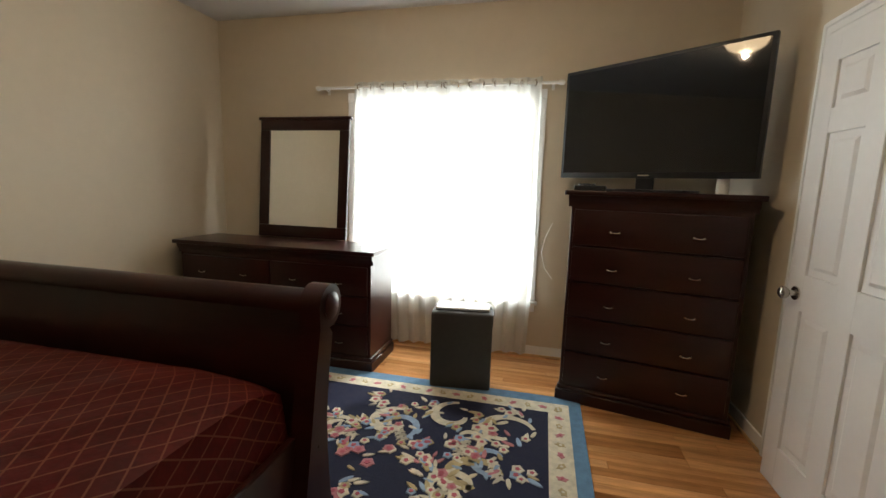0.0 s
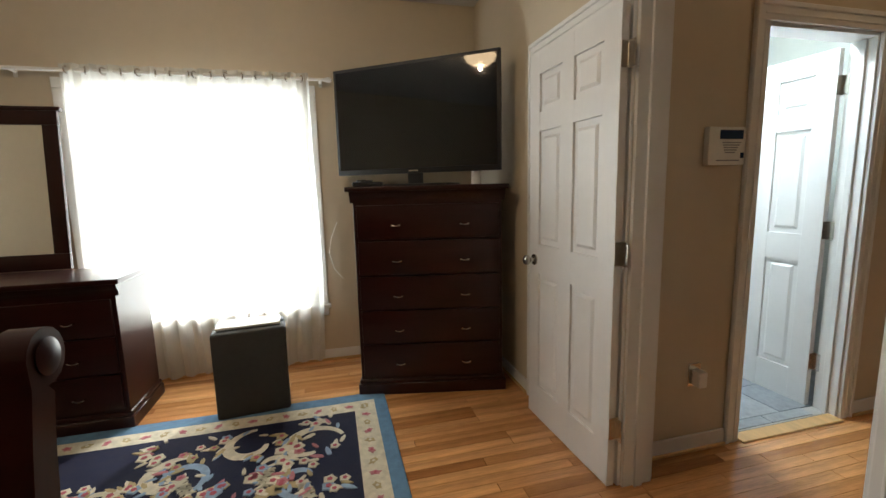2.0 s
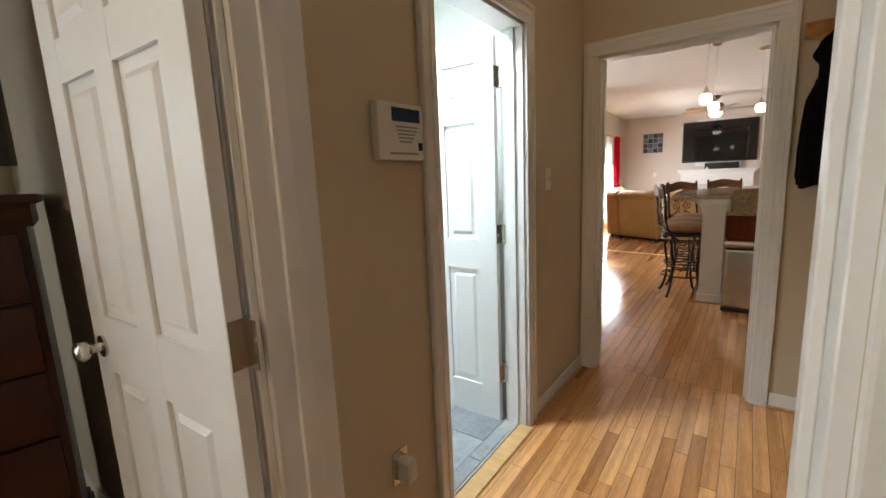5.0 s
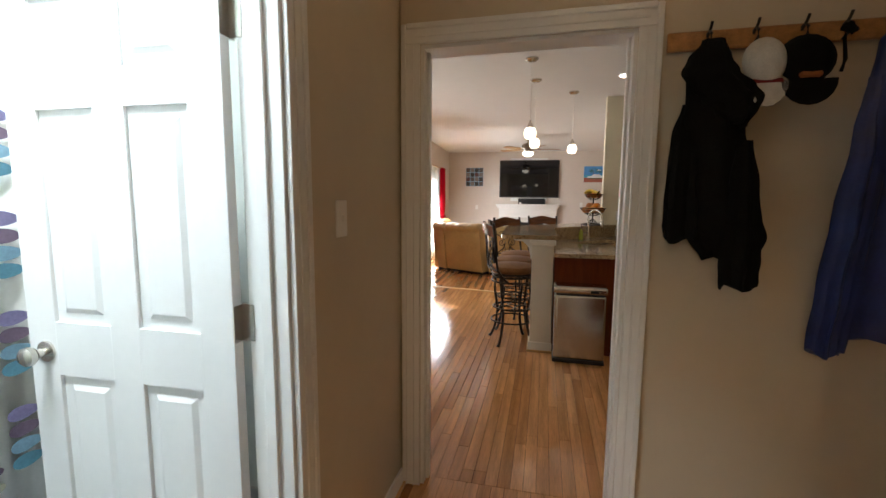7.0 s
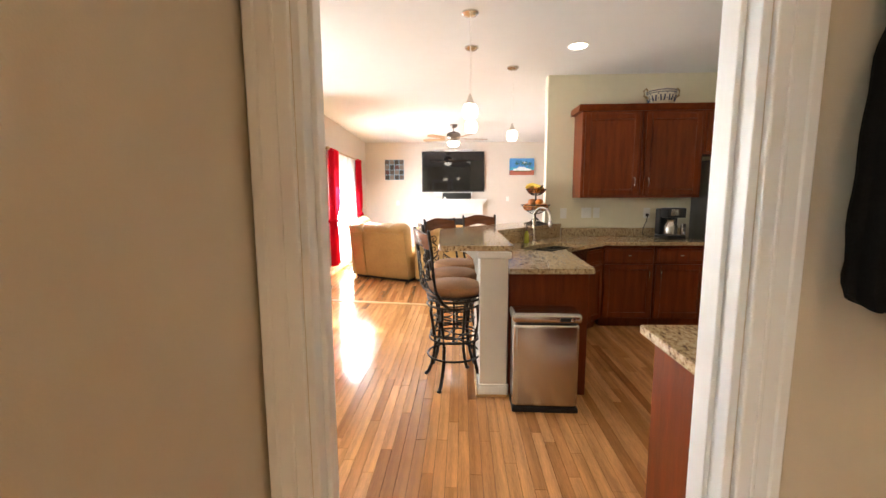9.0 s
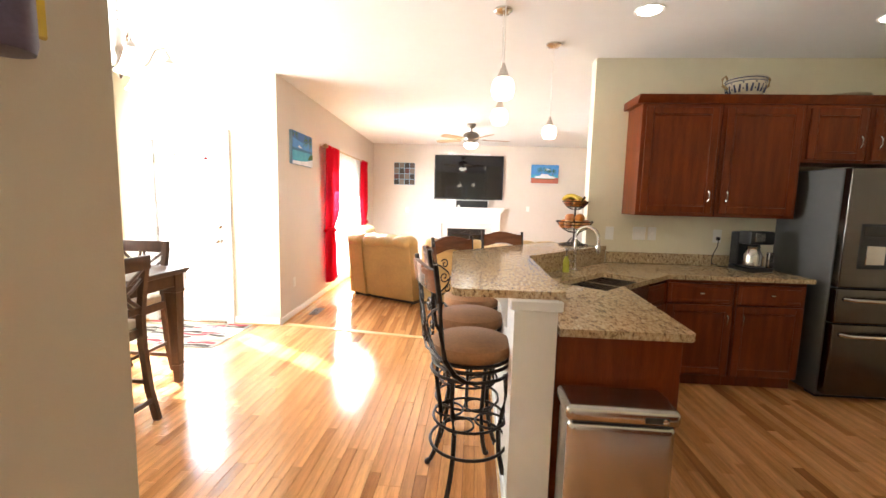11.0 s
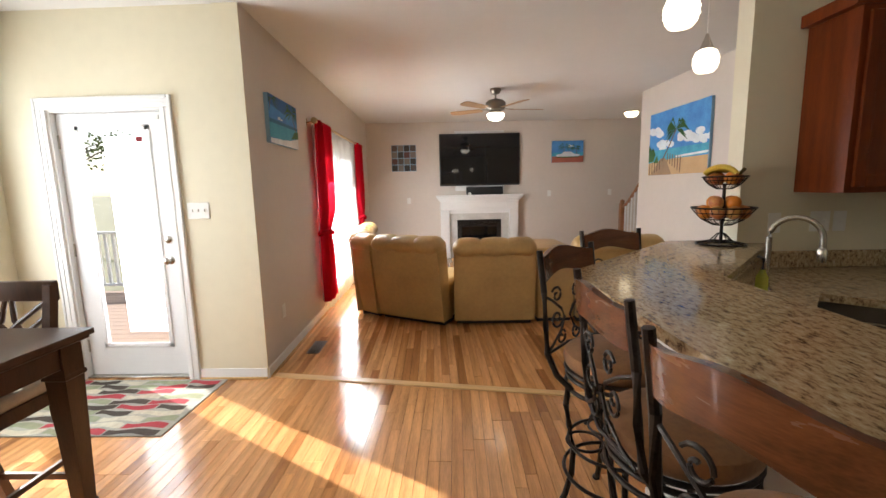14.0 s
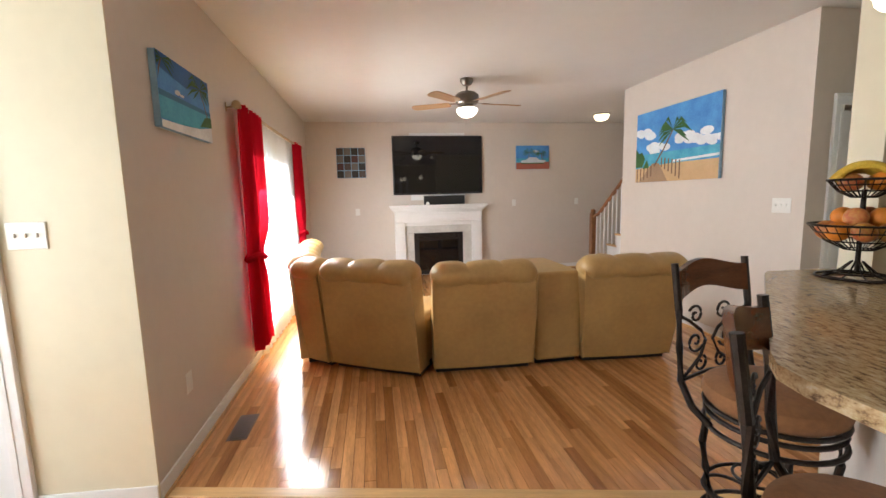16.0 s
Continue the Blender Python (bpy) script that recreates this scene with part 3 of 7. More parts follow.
def drawer_chest(name, m, w, d, h, rows, label, category, cornice=0.10):
    """A mahogany case on a plinth with ogee top; front along -y, standing from y=0 back to d."""
    ob = thing(name, m, label, category)
    body = bmesh.new()
    box(body, 0.02, w - 0.02, 0.02, d - 0.01, 0.10, h - 0.03, 0.003)
    part("body", body, MAHOGANY, ob)
    bm = bmesh.new()
    box(bm, 0.0, w, 0.0, d, 0.0, 0.075, 0.004)
    box(bm, 0.008, w - 0.008, 0.008, d, 0.074, 0.105, 0.012, 3)
    part("plinth", bm, MAHOGANY, ob)
    bm = bmesh.new()
    side_prism(bm, [(0.018, h - cornice), (0.018, h - 0.075), (0.008, h - 0.062), (0.0, h - 0.05), (-0.004, h - 0.03), (d, h - 0.03), (d, h - cornice)], 0.002, w - 0.002)
    part("cornice", bm, MAHOGANY, ob)
    bm = bmesh.new()
    box(bm, -0.02, w + 0.02, -0.025, d, h - 0.03, h, 0.008, 3)
    part("top", bm, MAHOGANY, ob)
    z0 = 0.12
    hh = (h - cornice - 0.01 - z0) / rows[0]
    for r in range(rows[0]):
        cols = rows[1]
        cw = (w - 0.07) / cols
        for c in range(cols):
            x0 = 0.035 + c * cw + DRAWER_GAP
            bm = bmesh.new()
            box(bm, x0, x0 + cw - 2 * DRAWER_GAP, 0.003, 0.03, z0 + r * hh + DRAWER_GAP, z0 + (r + 1) * hh - DRAWER_GAP, 0.006, 2)
            dr = part("drawer", bm, MAHOGANY, ob)
            if cols == 1:
                pulls = (w * 0.29, w * 0.73)
            else:
                pulls = (x0 + cw * 0.25, x0 + cw * 0.72)
            for px in pulls:
                bail_pull(dr, px, 0.003, z0 + (r + 0.42) * hh)
    return ob


# tall chest, its back in the corner, turned a little
CHEST = Vector((1.18, 3.40)), Vector((2.166, 3.186))
ang = math.degrees(math.atan2(CHEST[1].y - CHEST[0].y, CHEST[1].x - CHEST[0].x))
drawer_chest("chest_of_drawers", pose(1.20, 3.42, 0, 0, 0, ang), 0.97, 0.48, 1.357, (5, 1), "dark mahogany five-drawer chest standing across the room corner", "chest of drawers")
drawer_chest("dresser", pose(-1.72, 3.42, 0, 0, 0, 0), 1.64, 0.46, 0.888, (3, 2), "wide dark mahogany dresser with six drawers under a mirror", "dresser")

mir = thing("dresser_mirror", pose(-0.93, 3.90, 0.888, -5, 0, 0), "mirror in a dark mahogany frame standing on the dresser", "mirror")
bm = bmesh.new()
for d in ((-0.41, 0.41, 0, 0.03, 0.0, 0.10), (-0.41, 0.41, 0, 0.03, 0.90, 1.0), (-0.41, -0.325, 0, 0.03, 0.1, 0.9), (0.325, 0.41, 0, 0.03, 0.1, 0.9)):
    box(bm, *d, 0.006, 2)
box(bm, -0.43, 0.43, -0.01, 0.03, 0.985, 1.01, 0.005)
part("mirror_frame", bm, MAHOGANY, mir)
boxpart("mirror_glass", mir, MIRROR, (-0.327, 0.327, 0.012, 0.02, 0.098, 0.902), 0, "silvered mirror glass")
boxpart("backing", mir, MAHOGANY, (-0.38, 0.38, 0.03, 0.04, 0.02, 0.97), 0.002)


def television(name, m, w, h, label, stand=True):
    """A flat television; its screen faces -y, its foot at z=0 if it stands."""
    ob = thing(name, m, label, "television")
    z0 = 0.085 if stand else 0.0
    bm = bmesh.new()
    box(bm, -w / 2, w / 2, 0.0, 0.035, z0, z0 + h, 0.006, 2)
    box(bm, -w * 0.36, w * 0.36, 0.034, 0.065, z0 + h * 0.15, z0 + h * 0.8, 0.015, 2)
    part("case", bm, BLACK_PLASTIC, ob)
    boxpart("screen", ob, SCREEN, (-w / 2 + 0.022, w / 2 - 0.022, -0.002, 0.004, z0 + 0.035, z0 + h - 0.022), 0, "dark switched-off screen")
    boxpart("maker_badge", ob, NICKEL, (-0.035, 0.035, -0.003, 0.001, z0 + 0.012, z0 + 0.022), 0.001)
    if stand:
        boxpart("neck", ob, BLACK_PLASTIC, (-0.05, 0.05, 0.01, 0.05, 0.012, z0 + 0.01), 0.004)
        bm = bmesh.new()
        box(bm, -0.28, 0.28, -0.11, 0.15, 0.0, 0.016, 0.007, 2)
        part("foot", bm, BLACK_PLASTIC, ob)
    return ob


tva = math.degrees(math.atan2(3.254 - 3.958, 2.124 - 1.16))
television("television_bedroom", pose(1.645, 3.60, 1.357, 0, 0, tva), 1.20, 0.725, "large black flat television standing on the tall chest")
cab = thing("cable_box", pose(1.33, 3.50, 1.357, 0, 0, ang), "small black box with a loose cable on the chest", "cable box")
boxpart("box_body", cab, BLACK_PLASTIC, (-0.09, 0.09, -0.06, 0.06, 0, 0.03), 0.004)
bm = bmesh.new()
tube(bm, [(-0.02 + 0.05 * math.cos(a), -0.02 + 0.035 * math.sin(a), 0.036 + 0.004 * math.sin(3 * a)) for a in [i * 0.45 for i in range(24)]], 0.004, 6)
part("loose_cable", bm, BLACK_PLASTIC, cab)
bm = bmesh.new()
lathe(bm, [(0.030, 0), (0.031, 0.005), (0.030, 0.10), (0.026, 0.105), (0.0, 0.106)], 16, (2.02, 3.40, 1.357))
solid("white_canister", bm, WHITE_PLASTIC, "small white plastic canister standing on the chest", "canister", smooth=True)
bm = bmesh.new()
tube(bm, [(1.13, 4.085, 1.10), (1.08, 4.08, 0.98), (1.06, 4.08, 0.86), (1.09, 4.08, 0.74), (1.15, 4.08, 0.66)], 0.004, 6)
solid("wall_cable", bm, WHITE_PLASTIC, "thin grey cable hanging down the wall", "cable", smooth=True)

# air purifier before the window
pur = thing("air_purifier", pose(0.565, 3.47, 0, 0, 0, 6), "dark grey air purifier with a pale top standing on the floor", "air purifier")
PUR_GREY = mat("dark_grey_mesh_plastic", (0.035, 0.033, 0.030), 0.6, vary=0.15, scale=30, bump=0.5, bscale=400)
boxpart("front_grille", pur, PUR_GREY, (-0.205, 0.205, -0.11, 0.03, 0.0, 0.535), 0.025, seg=3)
boxpart("back_shell", pur, BLACK_PLASTIC, (-0.20, 0.20, 0.031, 0.12, 0.0, 0.54), 0.02, seg=3)
boxpart("top_panel", pur, WHITE_PLASTIC, (-0.18, 0.18, -0.07, 0.10, 0.54, 0.556), 0.005)
bm = bmesh.new()
for i in range(9):
    box(bm, 0.2, 0.208, -0.07 + i * 0.018, -0.06 + i * 0.018, 0.44, 0.52)
part("side_vent", bm, BLACK_PLASTIC, pur)

# sleigh bed
bed = thing("sleigh_bed", pose(0, 0, 0), "dark mahogany sleigh bed with a scrolled footboard and a red quilt", "bed")
FB = 2.10
prof = [(FB - 0.07, 0.10), (FB - 0.055, 0.45), (FB - 0.03, 0.66), (FB + 0.0, 0.80), (FB + 0.02, 0.865)]
scroll = [(FB + 0.055 - 0.062 * math.cos(a), 0.885 + 0.062 * math.sin(a)) for a in [math.pi * k / 8 - 0.25 for k in range(0, 13)]]
back = [(FB + 0.055, 0.82), (FB + 0.025, 0.74), (FB + 0.0, 0.62), (FB - 0.015, 0.45), (FB - 0.02, 0.10)]
bm = bmesh.new()
side_prism(bm, prof + scroll + back, -1.72, 0.20)
part("footboard", bm, MAHOGANY, bed)
for x0, x1 in ((0.20, 0.285), (-1.79, -1.72)):
    bm = bmesh.new()
    post = [(FB - 0.16, 0.0), (FB - 0.15, 0.18), (FB - 0.10, 0.45), (FB - 0.06, 0.68), (FB - 0.03, 0.82)]
    curl = [(FB + 0.05 - 0.085 * math.cos(a), 0.89 + 0.085 * math.sin(a)) for a in [math.pi * k / 8 - 0.25 for k in range(0, 14)]]
    rear = [(FB + 0.06, 0.78), (FB + 0.03, 0.62), (FB + 0.01, 0.45), (FB + 0.02, 0.22), (FB + 0.05, 0.0)]
    side_prism(bm, post + curl + rear, x0, x1)
    post_ob = part("end_post", bm, MAHOGANY, bed)
    bm = bmesh.new()
    lathe(bm, [(0.05, 0), (0.055, 0.006), (0.03, 0.012), (0.0, 0.014)], 20)
    part("scroll_boss", bm, MAHOGANY, post_ob, m=pose(x1, FB + 0.05, 0.89, 0, 90, 0))
boxpart("side_rail", bed, MAHOGANY, (0.19, 0.22, 0.02, FB - 0.10, 0.20, 0.42), 0.006)
boxpart("side_rail", bed, MAHOGANY, (-1.75, -1.72, 0.02, FB - 0.10, 0.20, 0.42), 0.006)
bm = bmesh.new()
side_prism(bm, [(-0.02, 0.0), (-0.02, 1.2), (-0.10, 1.3), (-0.12, 1.2), (-0.08, 0.0)], -1.79, 0.285)
part("headboard", bm, MAHOGANY, bed)
boxpart("mattress", bed, CREAM_SEAT, (-1.70, 0.10, 0.0, FB - 0.15, 0.25, 0.50), 0.05, seg=3)


def quilt_mat():
    """Red satin with a gold lattice that follows the quilting."""
    m = mat("red_quilted_satin", (0.07, 0.0035, 0.0035), 0.55, vary=0.3, scale=5, bump=0.3, bscale=60, Specular_IOR_Level=0.2)
    n, l, b = m.node_tree.nodes, m.node_tree.links, m.node_tree.nodes["Principled BSDF"]
    tc, sep = n.new("ShaderNodeTexCoord"), n.new("ShaderNodeSeparateXYZ")
    l.new(tc.outputs["Object"], sep.inputs[0])

    def op(kind, a, bb=None):
        k = n.new("ShaderNodeMath")
        k.operation = kind
        for i, v in enumerate((a, bb)):
            if v is None:
                continue
            if isinstance(v, (int, float)):
                k.inputs[i].default_value = v
            else:
                l.new(v, k.inputs[i])
        return k.outputs[0]

    lines = []
    drop = op("SUBTRACT", sep.outputs[0], sep.outputs[2])
    for s in (1, -1):
        t = op("ADD", op("MULTIPLY", drop, 1.35), op("MULTIPLY", sep.outputs[1], float(s)))
        f = op("ABSOLUTE", op("SUBTRACT", op("FRACT", op("MULTIPLY", t, 9.0)), 0.5))
        lines.append(op("LESS_THAN", f, 0.045))
    mask = op("MAXIMUM", lines[0], lines[1])
    mix = n.new("ShaderNodeMix")
    mix.data_type = "RGBA"
    mix.inputs[7].default_value = (0.17, 0.065, 0.035, 1)
    l.new(op("MULTIPLY", mask, 0.8), mix.inputs[0])
    l.new(b.inputs["Base Color"].links[0].from_socket, mix.inputs[6])
    l.new(mix.outputs[2], b.inputs["Base Color"])
    return m


bm = bmesh.new()
NQ = 40
grid = []
for j in range(NQ + 1):
    y = 0.05 + (FB - 0.10 - 0.05) * j / NQ
    row = []
    for i in range(NQ + 9):
        u = i / NQ
        x = -1.72 + 1.88 * min(u, 1)
        z = 0.70 - 0.05 * max(0.0, (u - 0.75) / 0.25) ** 3 - 0.07 * max(0.0, (y - FB + 0.45) / 0.35) ** 3
        if u > 1:
            x, z = 0.16 + 0.022 * min(1, (u - 1) * 20) + 0.018 * (u - 1) * 8 * math.sin(y * 16), z - (u - 1) * 2.6
        row.append(bm.verts.new((x, y, z + 0.006 * math.sin(x * 21) * math.sin(y * 19))))
    grid.append(row)
for j in range(NQ):
    for i in range(NQ + 8):
        bm.faces.new((grid[j][i], grid[j][i + 1], grid[j + 1][i + 1], grid[j + 1][i]))
quilt = solid("quilt", bm, quilt_mat(), "red satin quilt with a gold diamond lattice lying on the bed", "quilt", smooth=True)
so = quilt.modifiers.new("thick", "SOLIDIFY")
so.thickness = 0.02


# ---- bedroom rug with raised ornament ----
def weave(name, c, c2=None):
    return mat(name, c, 0.95, vary=0.18, scale=25, bump=0.6, bscale=350, c2=c2)


R_BLUE, R_NAVY, R_CREAM, R_PINK, R_SKY, R_GOLD = weave("light_blue_wool", (0.10, 0.20, 0.32)), weave("navy_wool", (0.003, 0.005, 0.030)), weave("cream_wool", (0.62, 0.56, 0.43)), weave("pink_wool", (0.48, 0.18, 0.20)), weave("pale_blue_wool", (0.26, 0.36, 0.50)), weave("gold_wool", (0.42, 0.33, 0.17))
RX0, RX1, RY0, RY1 = -1.60, 1.36, 1.15, 3.43
rug = thing("oriental_rug", pose(0, 0, 0), "navy oriental rug with pink flowers and pale blue border", "rug")
boxpart("border", rug, R_BLUE, (RX0, RX1, RY0, RY1, 0.0, 0.010), 0.003)
boxpart("flower_band", rug, R_CREAM, (RX0 + 0.075, RX1 - 0.075, RY0 + 0.10, RY1 - 0.10, 0.006, 0.0115), 0.001)
boxpart("field", rug, R_NAVY, (RX0 + 0.20, RX1 - 0.20, RY0 + 0.22, RY1 - 0.22, 0.008, 0.0130), 0.001)
rrng = random.Random(11)


def blob(bm, cx, cy, r, z, n=10, wob=0.25, sx=1.0, sy=1.0, turn=0.0):
    pts = []
    for k in range(n):
        a = 2 * math.pi * k / n
        rr = r * (1 + wob * math.cos(a * 5))
        x, y = rr * math.cos(a) * sx, rr * math.sin(a) * sy
        pts.append((cx + x * math.cos(turn) - y * math.sin(turn), cy + x * math.sin(turn) + y * math.cos(turn)))
    lo = [bm.verts.new((x, y, z - 0.004)) for x, y in pts]
    hi = [bm.verts.new((cx + (x - cx) * 0.9, cy + (y - cy) * 0.9, z)) for x, y in pts]
    for k in range(n):
        bm.faces.new((lo[k], lo[(k + 1) % n], hi[(k + 1) % n], hi[k]))
    bm.faces.new(hi)


def ribbon(bm, pts, w, z):
    prev = None
    for i, p in enumerate(pts):
        a, b = Vector(pts[max(0, i - 1)]), Vector(pts[min(len(pts) - 1, i + 1)])
        d = (b - a).normalized()
        s = Vector((-d.y, d.x)) * w * (0.35 + 0.65 * math.sin(math.pi * (i + 0.6) / (len(pts) + 0.2)))
        q = [bm.verts.new((p[0] + s.x, p[1] + s.y, z)), bm.verts.new((p[0] - s.x, p[1] - s.y, z))]
        if prev:
            bm.faces.new((prev[0], prev[1], q[1], q[0]))
        prev = q


orn = {k: bmesh.new() for k in ("cream", "pink", "sky", "gold", "rose")}
ZR = 0.0165
fx0, fx1, fy0, fy1 = RX0 + 0.24, RX1 - 0.24, RY0 + 0.26, RY1 - 0.26


def spray(cx, cy, a0, n, spread=0.16):
    """A bunch: one large flower, smaller ones and leaves that fan from it."""
    for k in range(n):
        a = a0 + rrng.uniform(-1.3, 1.3)
        d = rrng.uniform(0.04, spread)
        key = rrng.choice(("cream", "cream", "pink", "sky", "cream", "gold"))
        x, y = cx + d * math.cos(a), cy + d * math.sin(a)
        if rrng.random() < 0.55:
            blob(orn[key], x, y, rrng.uniform(0.016, 0.028), ZR + rrng.uniform(0, 0.001), 8, 0.1, 1.6, 0.55, a)
        else:
            r = rrng.uniform(0.022, 0.036)
            blob(orn[key], x, y, r, ZR + rrng.uniform(0, 0.001), 15, 0.16)
            blob(orn["rose"], x, y, r * 0.45, ZR + 0.002, 10, 0.12)


def scrollwork(cx, cy, r, a0, a1, w=0.028, key="cream"):
    pts = [(cx + r * (1 - 0.55 * t) * math.cos(a0 + (a1 - a0) * t), cy + r * (1 - 0.55 * t) * math.sin(a0 + (a1 - a0) * t)) for t in [i / 18 for i in range(19)]]
    ribbon(orn[key], pts, w, ZR - 0.0005)
    for i in range(2, 17, 3):
        p = pts[i]
        blob(orn[rrng.choice(("cream", "sky", "gold"))], p[0] + rrng.uniform(-0.04, 0.04), p[1] + rrng.uniform(-0.04, 0.04), 0.02, ZR, 8, 0.1, 1.5, 0.6, rrng.uniform(0, 6))


for sx, cx in ((1, fx1), (-1, fx0)):
    for sy, cy in ((1, fy1), (-1, fy0)):
        scrollwork(cx - sx * 0.20, cy - sy * 0.24, 0.17, math.pi / 2 * sy * 0.2 if sx > 0 else math.pi, (5.0 if sx * sy > 0 else -5.0))
        scrollwork(cx - sx * 0.50, cy - sy * 0.16, 0.15, math.pi / 2 * sy, math.pi / 2 * sy + 4.6 * sx * sy)
        for dx, dy, n in ((0.10, 0.08, 9), (0.30, 0.10, 9), (0.36, 0.30, 12), (0.10, 0.38, 9), (0.16, 0.55, 9), (0.62, 0.12, 10), (0.78, 0.26, 12), (0.50, 0.42, 14), (0.92, 0.10, 10), (0.28, 0.62, 10)):
            spray(cx - sx * dx, cy - sy * dy, rrng.uniform(0, 6.28), n)
for k in range(26):
    t_ = k * 2 * math.pi / 26
    spray((fx0 + fx1) / 2 + 0.80 * math.cos(t_), (fy0 + fy1) / 2 + 0.50 * math.sin(t_), t_ + 1.5, 15, 0.15)
for k in range(8):
    t_ = k * 2 * math.pi / 8 + 0.35
    scrollwork((fx0 + fx1) / 2 + 0.98 * math.cos(t_), (fy0 + fy1) / 2 + 0.62 * math.sin(t_), 0.15, t_, t_ + 4.8, 0.03, 'cream' if k % 2 else 'gold')
for k in range(9):
    spray((fx0 + fx1) / 2 + 0.34 * math.cos(k * 0.7), (fy0 + fy1) / 2 + 0.26 * math.sin(k * 0.7), k * 0.7, 13)
for k in range(30):
    x, y = rrng.uniform(fx0 + 0.12, fx1 - 0.12), rrng.uniform(fy0 + 0.12, fy1 - 0.12)
    a = rrng.uniform(0, 6.28)
    scrollwork(x, y, rrng.uniform(0.09, 0.15), a, a + rrng.choice((-1, 1)) * 4.4, 0.022, "sky" if k % 5 == 0 else "cream")
    for q in range(9):
        blob(orn["cream"], x + 0.018 * q * math.cos(a), y + 0.018 * q * math.sin(a), 0.024, ZR - 0.0002, 8, 0.1, 1.7, 0.45, a + (0.9 if q % 2 else -0.9))
for s in (1, -1):
    ribbon(orn["cream"], [((fx0 + fx1) / 2 - 0.45 + 0.1 * i, (fy0 + fy1) / 2 + s * 0.52) for i in range(10)], 0.018, ZR - 0.001)
L1, L2 = RX1 - RX0 - 0.28, RY1 - RY0 - 0.32
for i in range(30):
    x = RX0 + 0.16 + i * (L1 - 0.02) / 29
    for y in (RY0 + 0.16, RY1 - 0.16):
        blob(orn["gold" if i % 2 else "pink"], x, y, 0.022, 0.0135, 10, 0.2, 1.3, 0.8, i)
        blob(orn["cream" if i % 2 else "rose"], x, y, 0.009, 0.0145, 8, 0.1)
for i in range(22):
    y = RY0 + 0.18 + i * (L2 - 0.04) / 21
    for x in (RX0 + 0.138, RX1 - 0.138):
        blob(orn["gold" if i % 2 else "pink"], x, y, 0.022, 0.0135, 10, 0.2, 0.8, 1.3, i)
        blob(orn["cream" if i % 2 else "rose"], x, y, 0.009, 0.0145, 8, 0.1)
for key, material in (("cream", R_CREAM), ("pink", R_PINK), ("sky", R_SKY), ("gold", R_GOLD), ("rose", weave("rose_wool", (0.42, 0.09, 0.12)))):
    ob = part(key + "_ornament", orn[key], material, rug, smooth=False)
    tagged(ob, "woven flowers and leaves", kind="stuff")


# ---- hall ----
def plate(name, m, w, h, label, toggles=1, kind="switch"):
    """A wall plate in a wall's axes at its centre, -y outwards."""
    ob = thing(name, m, label, "light switch" if kind == "switch" else "outlet")
    boxpart("cover_plate", ob, WHITE_PLASTIC, (-w / 2, w / 2, -0.006, -0.0005, -h / 2, h / 2), 0.003)
    for i in range(toggles):
        x = (i - (toggles - 1) / 2) * 0.046
        if kind == "switch":
            boxpart("toggle", ob, WHITE_PLASTIC, (x - 0.005, x + 0.005, -0.016, -0.005, -0.008, 0.012), 0.002)
        else:
            for z in (-0.02, 0.02):
                boxpart("socket", ob, WHITE_PLASTIC, (x - 0.016, x + 0.016, -0.009, -0.005, z - 0.013, z + 0.013), 0.003)
    return ob


panel = thing("alarm_panel", pose(2.845, 2.345, 1.495), "white alarm keypad with a small blue display on the hall wall", "alarm panel")
boxpart("housing", panel, WHITE_PLASTIC, (-0.105, 0.105, -0.032, -0.001, -0.085, 0.085), 0.008, seg=2)
LCD = mat("blue_grey_display", (0.03, 0.06, 0.13), 0.2, vary=0.1, scale=20)
GREY_PRINT = mat("grey_print", (0.32, 0.32, 0.33), 0.7, vary=0.05, scale=20)
boxpart("display", panel, LCD, (-0.045, 0.085, -0.0345, -0.031, 0.03, 0.07), 0.001)
for i in range(5):
    boxpart("printed_line", panel, GREY_PRINT, (-0.03 + 0.004 * i, 0.075 - 0.008 * i, -0.0335, -0.031, 0.012 - i * 0.011, 0.017 - i * 0.011), 0)
boxpart("printed_line", panel, GREY_PRINT, (-0.06, 0.07, -0.0335, -0.031, -0.068, -0.062), 0)
boxpart("sticker", panel, LCD, (0.075, 0.095, -0.0335, -0.031, -0.055, -0.03), 0)
ol = plate("outlet_hall", pose(2.77, 2.345, 0.40), 0.075, 0.12, "metal outlet plate with a white plug-in on the hall wall", 1, "outlet")
ol.children[0].data = ol.children[0].data.copy()
ol.children[0].data.materials[0] = NICKEL
boxpart("plug_in", ol, WHITE_PLASTIC, (-0.02, 0.03, -0.055, -0.008, -0.05, 0.03), 0.01, seg=2)
plate("switch_hall", pose(4.075, 2.345, 1.32), 0.075, 0.12, "white toggle switch on the hall wall")
plate("switch_stub", pose(4.96, 2.45, 1.35), 0.115, 0.12, "white double switch beside the kitchen opening", 2)

